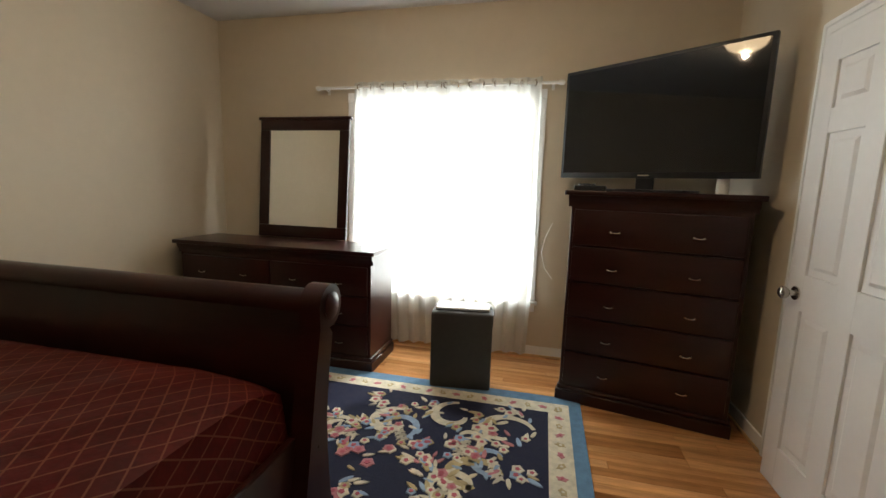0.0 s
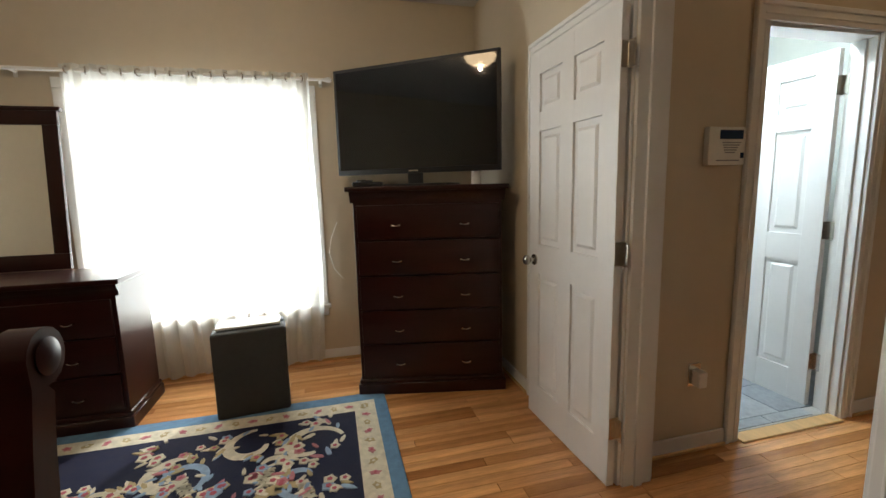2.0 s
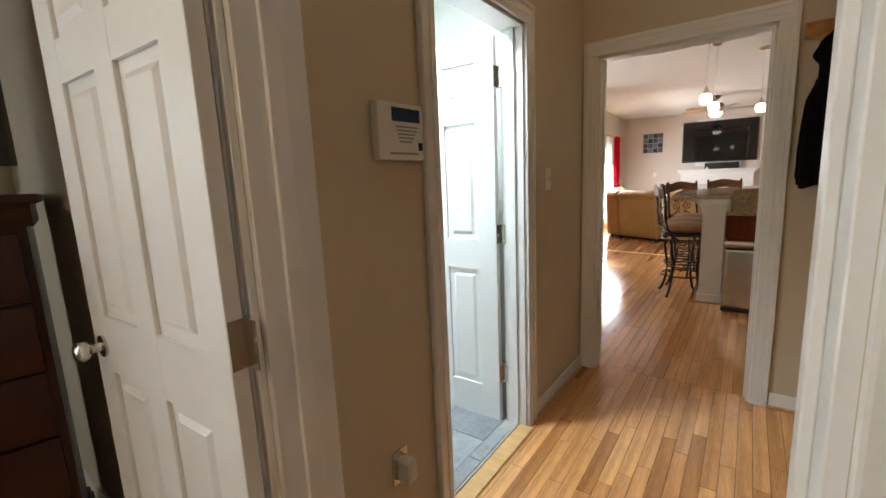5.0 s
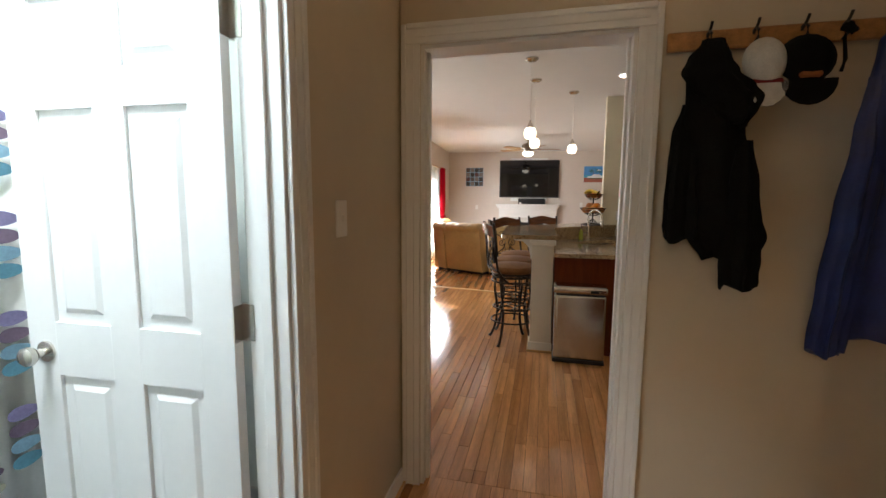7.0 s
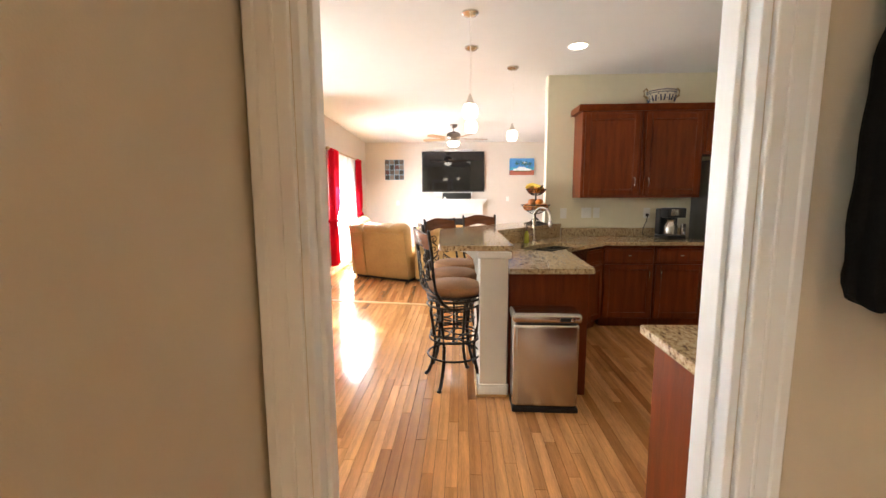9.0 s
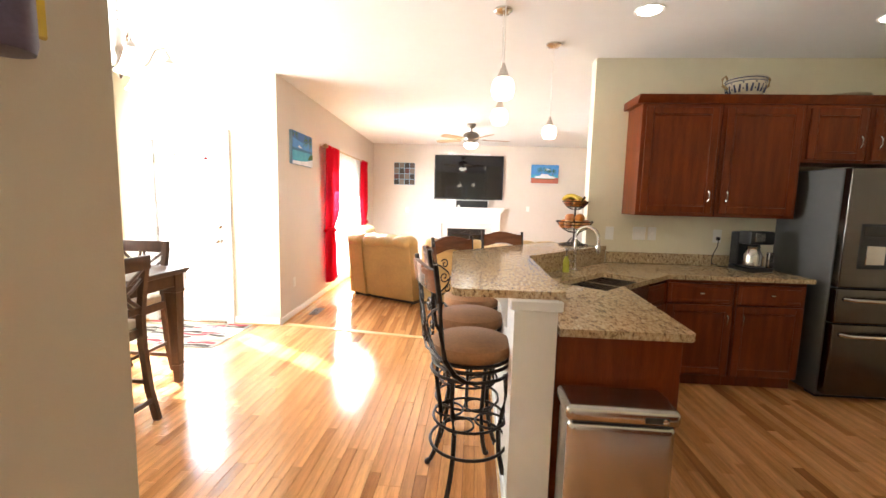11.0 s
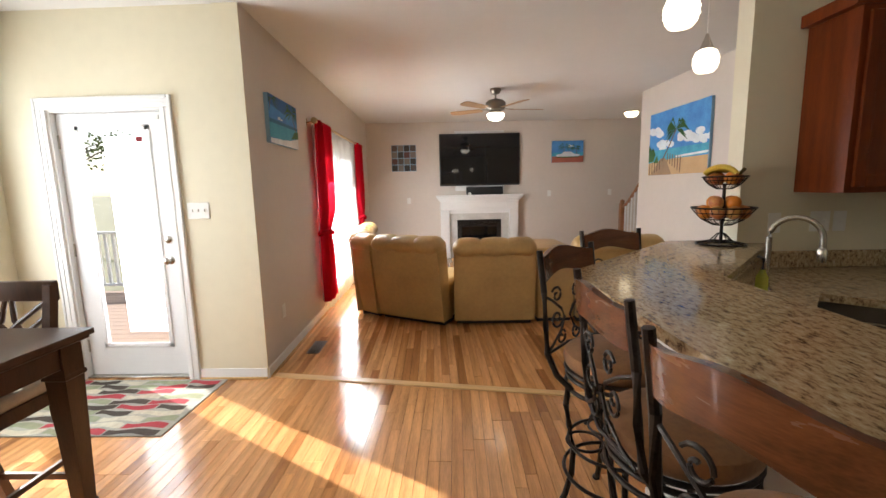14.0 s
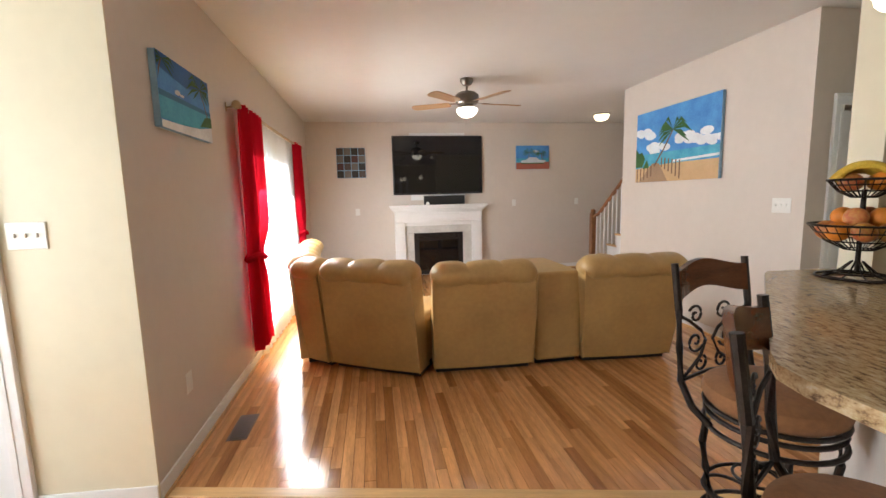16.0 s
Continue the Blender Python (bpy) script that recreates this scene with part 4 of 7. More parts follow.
PINE = mat("varnished_pine_rack", (0.42, 0.20, 0.07), 0.35, vary=0.25, scale=5, stretch=(6, 0.6, 6))
rack = thing("coat_rack", along(4.67, 0, -90), "varnished pine coat rack with black hooks", "coat rack")
boxpart("back_board", rack, PINE, (-1.27, -0.25, -0.02, -0.001, 1.945, 2.015), 0.005)
HOOKS = (-1.135, -0.985, -0.835, -0.71, -0.55)
for hx in HOOKS:
    bm = bmesh.new()
    tube(bm, [(hx, -0.02, 2.0), (hx, -0.04, 2.005), (hx, -0.06, 1.99), (hx, -0.058, 1.965), (hx, -0.035, 1.955), (hx, -0.022, 1.95)], 0.005, 8)
    tube(bm, [(hx, -0.02, 1.99), (hx, -0.05, 2.012), (hx, -0.062, 2.03)], 0.005, 8)
    part("coat_hook", bm, BLACK_PLASTIC, rack)


def drape(rows, out, deep, seed, crease=0.012, seg=40):
    """A hanging closed shell of cloth: rows of (height, one edge, other edge), creased down its length."""
    bm = bmesh.new()
    fine = []
    for (z0, l0, r0), (z1, l1, r1) in zip(rows, rows[1:]):
        for k in range(5):
            f = k / 5
            g = f * f * (3 - 2 * f)
            fine.append((z0 + (z1 - z0) * f, l0 + (l1 - l0) * g, r0 + (r1 - r0) * g))
    fine.append(rows[-1])
    rings = []
    for j, (z, lo, hi) in enumerate(fine):
        f = j / (len(fine) - 1)
        c, w = (lo + hi) / 2, (hi - lo) / 2
        d = deep * min(1.0, 0.35 + 1.6 * f)
        ring = []
        for k in range(seg):
            a = 2 * math.pi * k / seg
            fold = crease * (0.25 + 0.75 * f) * (math.sin(5 * a + seed + 1.3 * f) + 0.6 * math.sin(9 * a - 2.1 * seed + 3.0 * f) + 0.5 * math.sin(26 * f + 2 * a + seed))
            ring.append(bm.verts.new((c + (w + 0.3 * fold) * math.cos(a), -out - d + (d + fold) * math.sin(a), z + 0.012 * f * f * math.sin(3 * a + seed))))
        rings.append(ring)
    for p, q in zip(rings, rings[1:]):
        for k in range(seg):
            bm.faces.new((p[k], p[(k + 1) % seg], q[(k + 1) % seg], q[k]))
    bm.faces.new(rings[0][::-1])
    bm.faces.new(rings[-1])
    bmesh.ops.recalc_face_normals(bm, faces=bm.faces[:])
    return bm


def coat(name, y0, material, pieces, label):
    """A jacket on a hook of the rack; pieces: (part, rows of height and edges, stand-off, half depth, seed)."""
    ob = thing(name, pose(4.65, y0, 0, 0, 0, -90), label, "jacket")
    for nm, rows, out, deep, seed in pieces:
        part(nm, drape([(z, y0 - l, y0 - r) for z, l, r in rows], out, deep, seed), material, ob)
    return ob


BLACK_CLOTH = mat("black_fleece", (0.006, 0.006, 0.006), 0.9, vary=0.3, scale=14, bump=0.6, bscale=90, Specular_IOR_Level=0.12)
BLUE_CLOTH = mat("navy_blue_nylon", (0.006, 0.018, 0.12), 0.5, vary=0.25, scale=9, bump=0.3, bscale=40)
coat("black_jacket", 1.135, BLACK_CLOTH, [
    ("body", [(1.97, 1.16, 1.11), (1.90, 1.20, 1.085), (1.82, 1.21, 1.05), (1.74, 1.21, 1.01), (1.65, 1.215, 1.01), (1.5, 1.215, 0.975), (1.35, 1.20, 0.94), (1.25, 1.17, 0.91), (1.17, 1.12, 0.935)], 0.012, 0.045, 3.0),
    ("hood", [(1.96, 1.165, 1.10), (1.89, 1.22, 1.075), (1.84, 1.24, 1.05), (1.79, 1.21, 1.0), (1.75, 1.17, 0.968), (1.70, 1.13, 0.985), (1.65, 1.09, 1.02)], 0.06, 0.028, 1.2),
    ("sleeve", [(1.74, 1.215, 1.17), (1.62, 1.25, 1.15), (1.45, 1.26, 1.15), (1.30, 1.262, 1.135), (1.235, 1.255, 1.14)], 0.03, 0.035, 5.1),
    ("sleeve", [(1.60, 1.04, 0.99), (1.45, 1.06, 0.965), (1.25, 1.075, 0.945), (1.15, 1.075, 0.945), (1.07, 1.065, 0.95)], 0.07, 0.03, 2.4),
], "black fleece jacket with a hood hanging from the coat rack")
coat("blue_jacket", 0.55, BLUE_CLOTH, [
    ("body", [(1.975, 0.59, 0.52), (1.92, 0.63, 0.47), (1.63, 0.68, 0.41), (1.33, 0.70, 0.38), (1.0, 0.70, 0.37), (0.90, 0.69, 0.37)], 0.012, 0.06, 8.0),
    ("sleeve", [(1.80, 0.66, 0.60), (1.60, 0.695, 0.60), (1.33, 0.733, 0.62), (1.05, 0.756, 0.645), (0.85, 0.768, 0.665)], 0.055, 0.04, 4.0),
    ("collar", [(1.985, 0.60, 0.51), (1.95, 0.62, 0.49), (1.90, 0.61, 0.50)], 0.03, 0.05, 2.0),
], "dark blue nylon jacket hanging from the coat rack")


def cap(name, m, material, brim, label):
    """A baseball cap hung by its strap, crown outwards, brim down."""
    ob = thing(name, m, label, "hat")
    bm = bmesh.new()
    prof_c = [(0.088 * math.cos(a), 0.055 * math.sin(a)) for a in [k * math.pi / 18 for k in range(10)]]
    lathe(bm, prof_c, 20)
    part("crown", bm, material, ob, m=pose(0, -0.01, -0.11, 78, 0, 0))
    bm = bmesh.new()
    prism(bm, [(0.085 * math.cos(a), -0.055 - 0.10 * math.sin(a) * 0.9) for a in [k * math.pi / 10 for k in range(11)]], 0, 0.006)
    part("brim", bm, brim, ob, m=pose(0, -0.03, -0.13, 80, 0, 0))
    return ob


WHITE_CLOTH = mat("white_cotton", (0.62, 0.60, 0.56), 0.85, vary=0.12, scale=18, bump=0.4, bscale=120)
RED_DARK = mat("dark_red_cotton", (0.20, 0.02, 0.025), 0.85, vary=0.2, scale=18)
cap("white_baseball_hat", pose(4.61, 0.965, 1.985, 0, 0, -90) @ Matrix.Diagonal((0.78, 1, 1, 1)), WHITE_CLOTH, WHITE_CLOTH, "white cap with a dark red band hanging from the rack")
boxpart("band", bpy.data.objects["white_baseball_hat"], RED_DARK, (-0.07, 0.07, -0.05, -0.01, -0.195, -0.175), 0.008)
cap("black_baseball_hat", pose(4.61, 0.838, 1.985, 0, 0, -90), BLACK_CLOTH, BLACK_CLOTH, "black cap with an orange mark hanging from the rack")
boxpart("badge", bpy.data.objects["black_baseball_hat"], mat("burnt_orange_print", (0.30, 0.09, 0.02), 0.8), (-0.035, 0.035, -0.06, -0.02, -0.18, -0.155), 0.008)
bm = bmesh.new()
tube(bm, [(4.60, 0.73, 1.985), (4.59, 0.735, 1.93), (4.60, 0.722, 1.87), (4.605, 0.728, 1.83)], 0.006, 6)
tube(bm, [(4.60, 0.72, 1.985), (4.585, 0.71, 1.95), (4.60, 0.70, 1.96), (4.60, 0.74, 1.975)], 0.012, 6)
solid("lanyard", bm, BLACK_CLOTH, "black lanyard hanging from the coat rack", "lanyard", smooth=True)

# key rack on the short wall, with a purple bottle charm and a yellow tag
kr = thing("key_rack", pose(5.10, 2.45, 1.78), "carved brown wooden key rack with charm and yellow tag", "key rack")
bm = bmesh.new()
prism(bm, [(-0.16, -0.04), (0.10, -0.04), (0.16, 0.0), (0.15, 0.05), (0.06, 0.07), (-0.10, 0.06), (-0.17, 0.02)], 0, 0.022)
part("plaque", bm, mat("carved_brown_wood", (0.16, 0.06, 0.03), 0.5, vary=0.3, scale=12), kr, m=pose(0, -0.001, 0, 90, 0, 0))
bm = bmesh.new()
tube(bm, [(0.10, -0.03, -0.03), (0.105, -0.035, -0.07)], 0.003, 6)
lathe(bm, [(0.004, 0.0), (0.03, -0.005), (0.034, -0.03), (0.02, -0.045), (0.02, -0.05)], 14, (0.105, -0.04, -0.07))
part("charm_cap", bm, BLACK_PLASTIC, kr)
bm = bmesh.new()
lathe(bm, [(0.0, -0.20), (0.026, -0.198), (0.028, -0.19), (0.028, -0.125), (0.02, -0.118), (0.0, -0.117)], 14, (0.105, -0.04, 0))
part("bottle_charm", bm, mat("purple_grey_plastic", (0.10, 0.07, 0.12), 0.4, vary=0.2, scale=30), kr)
bm = bmesh.new()
box(bm, 0.125, 0.165, -0.028, -0.022, -0.17, -0.06, 0.002)
part("yellow_tag", bm, mat("yellow_plastic", (0.62, 0.40, 0.02), 0.5), kr)

# bathroom: tiles, shower curtain, tub edge, added ceiling disc
tub = thing("bathtub", pose(0, 0, 0), "white bathtub behind the shower curtain", "bathtub")
bm = bmesh.new()
box(bm, 2.63, 4.44, 3.66, 4.39, 0, 0.45, 0.03, 3)
part("tub_shell", bm, WHITE_PLASTIC, tub)
sc = thing("shower_curtain", along(0, 3.60, 0), "white shower curtain printed with blue, purple and rust leaves", "shower curtain")
SC_CLOTH = mat("white_polyester", (0.80, 0.79, 0.76), 0.7, vary=0.06, scale=6)
rod(sc, 2.66, 4.41, 0.0, 2.02, 0.012, NICKEL, 0.014)
bm = bmesh.new()
cv = []
for j in range(2):
    cv.append([bm.verts.new((2.70 + 1.68 * i / 120, -0.012 + 0.018 * math.sin(i * 0.52), (1.98, 0.12)[j])) for i in range(121)])
for i in range(120):
    bm.faces.new((cv[0][i], cv[0][i + 1], cv[1][i + 1], cv[1][i]))
cl = part("curtain_cloth", bm, SC_CLOTH, sc)
cl.modifiers.new("thick", "SOLIDIFY").thickness = 0.003
LEAVES = [mat("leaf_print_" + nm, c, 0.7, vary=0.2, scale=12) for nm, c in (("teal", (0.10, 0.25, 0.34)), ("blue", (0.20, 0.34, 0.45)), ("mauve", (0.17, 0.12, 0.18)), ("violet", (0.23, 0.20, 0.36)), ("rust", (0.42, 0.17, 0.10)), ("sage", (0.40, 0.40, 0.31)))]
for k, lm in enumerate(LEAVES):
    bm = bmesh.new()
    for col in range(13):
        for r in range(5):
            cols = (0, 1, 2, 3) if col % 2 else (3, 4, 5, 2)
            if k not in cols:
                continue
            cx, cz = 2.76 + col * 0.128, 0.22 + r * 0.36 + cols.index(k) * 0.062 + (0.18 if col % 2 else 0)
            pts = [(cx + 0.052 * math.cos(a), -0.034, cz + 0.027 * math.sin(a) * (1 - 0.25 * math.cos(a))) for a in [2 * math.pi * q / 14 for q in range(14)]]
            bm.faces.new([bm.verts.new(p) for p in pts])
    tagged(part("printed_leaves", bm, lm, cl, smooth=False), "printed leaves", kind="stuff")
# made-up fixture, never in view, to go with the added bathroom fill
bl = thing("bath_ceiling_light", pose(3.2, 3.0, 0), "added glowing disc on the bathroom ceiling, out of view", "ceiling light")
bm = bmesh.new()
lathe(bm, [(0.16, H - 0.001), (0.16, H - 0.03), (0.14, H - 0.05), (0.0, H - 0.051)], 28)
part("diffuser", bm, glow("bath_fill_glow", (0.9, 0.97, 1.0), 2), bl)
TILE = mat("grey_slate_tile", (0.30, 0.32, 0.34), 0.35, vary=0.25, scale=5, bump=0.15, bscale=30)

# ---- kitchen ----
def raised_door(parent, name, w, h, m, material=CHERRY, handle=None):
    """A framed cabinet front with a recessed bevelled panel; faces -y, lower left corner at the origin."""
    bm = bmesh.new()
    st = 0.055 if h > 0.25 else 0.03
    for d in ((0, st, -0.02, 0, 0, h), (w - st, w, -0.02, 0, 0, h), (st, w - st, -0.02, 0, 0, st), (st, w - st, -0.02, 0, h - st, h)):
        box(bm, *d, 0.003)
    inner, bead = bmesh.new(), bmesh.new()
    if h > 0.25:
        box(inner, st - 0.002, w - st + 0.002, -0.010, -0.002, st - 0.002, h - st + 0.002)
        for d in ((st, w - st, -0.016, -0.009, st, st + 0.012), (st, w - st, -0.016, -0.009, h - st - 0.012, h - st), (st, st + 0.012, -0.016, -0.009, st, h - st), (w - st - 0.012, w - st, -0.016, -0.009, st, h - st)):
            box(bead, *d, 0.003)
    else:
        box(inner, st - 0.002, w - st + 0.002, -0.018, -0.002, st - 0.002, h - st + 0.002, 0.002)
    ob = part(name, bm, material, parent, m=m)
    part("front_panel", inner, material, ob)
    if h > 0.25:
        part("panel_moulding", bead, material, ob)
    if handle:
        hx, hz, kind = handle
        bm = bmesh.new()
        if kind == "pull":
            tube(bm, [(hx, -0.018, hz - 0.05), (hx - 0.004, -0.040, hz - 0.042), (hx + 0.003, -0.048, hz - 0.02), (hx - 0.003, -0.050, hz), (hx + 0.003, -0.048, hz + 0.02), (hx - 0.004, -0.040, hz + 0.042), (hx, -0.018, hz + 0.05)], 0.0055, 8)
        else:
            tube(bm, [(hx, -0.018, hz), (hx, -0.032, hz)], 0.006, 8)
            tube(bm, [(hx - 0.016, -0.036, hz), (hx + 0.016, -0.036, hz)], 0.008, 10)
        part("handle", bm, NICKEL, ob, "satin nickel " + ("pull" if kind == "pull" else "knob"))
    return ob


def cabinet(name, m, w, h, d, z0, fronts, label, toe=False, material=CHERRY):
    """A cabinet unit: front at y=0 facing -y, depth into +y. fronts: (x, z, w, h, handle)."""
    ob = thing(name, m, label, "cabinet")
    boxpart("body", ob, material, (0, w, 0.0, d, z0 + (0.10 if toe else 0), z0 + h), 0.002)
    if toe:
        boxpart("toe_kick", ob, material, (0.0, w, 0.06, d, z0, z0 + 0.10), 0.001)
    for x, z, fw, fh, hd in fronts:
        raised_door(ob, "door" if fh > 0.25 else "drawer", fw, fh, Matrix.Translation((x, -0.001, z)), material, hd)
    return ob


WF = along(8.28, 0, -90)     # wall cabinets' front line: x along -y
for i, x0 in enumerate((-0.455, 0.075)):
    w = 0.525
    hx = w - 0.07 if i == 0 else 0.045
    cabinet("base_cabinet", WF @ Matrix.Translation((x0, 0, 0)), w, 0.88, 0.575, 0, [(0.012, 0.70, w - 0.024, 0.155, ((w - 0.024) / 2, 0.078, "knob")), (0.012, 0.115, w - 0.024, 0.57, (hx, 0.46, "pull"))],
            "cherry wood base cabinet with a drawer over a door", toe=True)
# corner under the sink, and the peninsula end
cw = math.hypot(8.28 - 7.70, 1.035 - 0.46)
cabinet("sink_cabinet", pose(7.70, 1.035, 0, 0, 0, -44.8), cw, 0.70, 0.30, 0, [(0.02, 0.70, cw - 0.04, 0.155, None), (0.02, 0.115, cw / 2 - 0.025, 0.57, (cw / 2 - 0.07, 0.46, "pull")), (cw / 2 + 0.005, 0.115, cw / 2 - 0.025, 0.57, (0.045, 0.46, "pull"))], "diagonal cherry wood cabinet under the sink", toe=True)
pen = cabinet("peninsula_cabinet", pose(6.74, 1.07, 0), 0.72, 0.88, 0.53, 0, [(0.02, 0.70, 0.68, 0.155, (0.34, 0.078, "knob")), (0.02, 0.115, 0.335, 0.57, (0.29, 0.46, "pull")), (0.365, 0.115, 0.335, 0.57, (0.05, 0.46, "pull"))], "cherry wood peninsula cabinet with a plain end panel", toe=True)
boxpart("end_panel", pen, CHERRY, (-0.014, -0.001, -0.015, 0.53, 0.0, 0.879), 0.002)
# upper cabinets
UP = along(8.53, 0, -90)
for i, x0 in enumerate((-0.645, -0.01)):
    w = 0.63
    cabinet("wall_cabinet", UP @ Matrix.Translation((x0, 0, 0)), w, 0.91, 0.328, 1.37, [(0.03, 1.40, w - 0.06, 0.85, (w - 0.10 if i == 0 else 0.04, 0.14, "pull"))], "cherry wood wall cabinet with a panelled door", False)
for i, x0 in enumerate((0.622, 1.105)):
    w = 0.48
    cabinet("wall_cabinet_over_fridge", UP @ Matrix.Translation((x0, 0, 0)), w, 0.455, 0.328, 1.825, [(0.03, 1.85, w - 0.06, 0.40, (w - 0.10 if i == 0 else 0.04, 0.14, "pull"))], "short cherry wood cabinet above the refrigerator", False)
cr = thing("cabinet_crown", along(8.53, 0, -90), "cherry wood crown moulding along the cabinet tops", "crown moulding")
bm = bmesh.new()
side_prism(bm, [(0.0, 2.28), (-0.012, 2.282), (-0.02, 2.30), (-0.045, 2.325), (-0.05, 2.345), (0.328, 2.345), (0.328, 2.28)], -0.69, 1.63)
part("moulding", bm, CHERRY, cr)

BAR = [(6.70, 1.60), (6.72, 1.575), (7.93, 1.586), (8.857, 0.76), (8.857, 0.956), (9.03, 0.956), (9.03, 1.27), (8.98, 1.33), (8.17, 2.08), (8.10, 2.13), (8.02, 2.145), (6.78, 2.09), (6.72, 2.075), (6.70, 2.04)]
bm = bmesh.new()
prism(bm, BAR, 1.035, 1.07)
bar = solid("breakfast_bar", bm, GRANITE, "polished speckled granite slab on the white half wall", "breakfast bar")
SINK_C, SD = Vector((7.865, 1.06)), Vector((0.745, -0.667))
SN = Vector((0.667, 0.745))


def sink_rect(a, b, c, d):
    return [tuple(SINK_C + SD * x + SN * y) for x, y in ((a, c), (b, c), (b, d), (a, d))]


bm = bmesh.new()
prism(bm, [(6.656, 1.605), (6.656, 1.055), (6.68, 1.03), (7.69, 0.985), (8.235, 0.455), (8.235, -0.63), (8.856, -0.63), (8.856, 0.78), (7.955, 1.605)], 0.885, 0.92, hole=sink_rect(-0.33, 0.33, -0.17, 0.17))
solid("counter_top", bm, GRANITE, "polished speckled granite kitchen counter", "counter top")
bm = bmesh.new()
box(bm, 8.836, 8.857, -0.63, 0.76, 0.921, 1.02, 0.003)
solid("backsplash", bm, GRANITE, "low granite backsplash along the wall", "backsplash")
bm = bmesh.new()
prism(bm, [(7.935, 1.606), (8.835, 0.795), (8.82, 0.778), (7.92, 1.588)], 0.921, 1.034)
solid("bar_backsplash", bm, GRANITE, "granite splash between counter and bar", "backsplash")
PONY = mat("white_pony_wall_paint", (0.74, 0.72, 0.68), 0.55, vary=0.03, scale=2, bump=0.1, bscale=200)
bm = bmesh.new()
prism(bm, [(6.694, 1.61), (6.694, 1.80), (8.03, 1.80), (8.99, 0.955), (8.855, 0.955), (8.855, 0.80), (7.945, 1.61)], 0, 1.034)
pony = solid("wall_pony", bm, PONY, "white painted half wall under the breakfast bar", "wall", "structure")
for d in ((6.68, 8.03, 1.801, 1.813, 0.0, 0.09), (6.68, 6.693, 1.60, 1.812, 0.0, 0.09)):
    boxpart("base_trim", pony, TRIM, d, 0.003)
for d in ((6.675, 8.03, 1.8135, 1.826, 0.0005, 0.018), (6.666, 6.6795, 1.60, 1.826, 0.0005, 0.018)):
    boxpart("shoe_mould", pony, OAK_STRIP, d, 0.004)
boxpart("cap_trim", pony, TRIM, (6.676, 6.693, 1.59, 1.82, 0.985, 1.033), 0.006)
bm = bmesh.new()
for cx in (7.05, 7.75):
    side_prism(bm, [(1.801, 0.80), (1.801, 1.033), (2.0, 1.033), (1.985, 0.995), (1.90, 0.985), (1.84, 0.93), (1.82, 0.82)], cx - 0.025, cx + 0.025)
part("bracket", bm, TRIM, pony, "white scrolled bracket")
plate("outlet_pony", pose(7.35, 1.80, 0.55, 0, 0, 180), 0.075, 0.12, "white outlet on the half wall", 1, "outlet")

sink = thing("double_sink", pose(0, 0, 0), "stainless steel double bowl sink set under the granite", "sink")
for a, b in ((-0.34, -0.012), (0.012, 0.34)):
    bm = bmesh.new()
    for z, ins in ((0.884, 0.0), (0.75, 0.006), (0.715, 0.03)):
        pts = sink_rect(a + ins, b - ins, -0.18 + ins, 0.18 - ins)
        vs = [bm.verts.new((x, y, z)) for x, y in pts]
        if z < 0.884:
            for k in range(4):
                bm.faces.new((last[k], last[(k + 1) % 4], vs[(k + 1) % 4], vs[k]))
        last = vs
    bm.faces.new(last)
    part("bowl", bm, STEEL, sink, smooth=False).modifiers.new("thick", "SOLIDIFY").thickness = 0.003
bm = bmesh.new()
pts = sink_rect(-0.012, 0.012, -0.17, 0.17)
prism(bm, pts, 0.86, 0.893)
part("divider", bm, STEEL, sink)
FC = SINK_C + SN * 0.235
fau = thing("faucet", pose(8.287, 1.175, 0.92, 0, 0, math.degrees(math.atan2(-SN.y, -SN.x))), "brushed nickel gooseneck kitchen faucet behind the sink", "faucet")
bm = bmesh.new()
lathe(bm, [(0.028, 0), (0.028, 0.01), (0.018, 0.02), (0.016, 0.06)], 20)
tube(bm, [(0, 0, 0.04), (0, 0, 0.26)] + [(0.095 - 0.095 * math.cos(a), 0, 0.26 + 0.095 * math.sin(a)) for a in [k * math.pi / 10 for k in range(1, 11)]] + [(0.19, 0, 0.22)], 0.0125, 14)
part("spout", bm, NICKEL, fau)
bm = bmesh.new()
lathe(bm, [(0.0125, 0.0), (0.019, -0.012), (0.019, -0.05), (0.016, -0.065), (0.0, -0.066)], 16, (0.19, 0, 0.225))
part("spray_head", bm, NICKEL, fau)
bm = bmesh.new()
tube(bm, [(0, -0.015, 0.07), (0, -0.06, 0.075), (0.0, -0.085, 0.085)], 0.009, 10)
part("lever", bm, NICKEL, fau)
sd_ = Vector((8.287, 1.175)) - SD * 0.13
soap = thing("soap_bottle", pose(sd_.x, sd_.y, 0.92), "clear bottle of yellow-green dish soap with a black pump", "soap bottle")
bm = bmesh.new()
lathe(bm, [(0.024, 0), (0.026, 0.01), (0.024, 0.09), (0.012, 0.115), (0.010, 0.125)], 16)
part("bottle", bm, mat("green_yellow_soap", (0.42, 0.45, 0.06), 0.2, vary=0.05, scale=10), soap)
bm = bmesh.new()
tube(bm, [(0, 0, 0.12), (0, 0, 0.175), (0.035, 0, 0.18)], 0.007, 8)
part("pump", bm, BLACK_PLASTIC, soap)

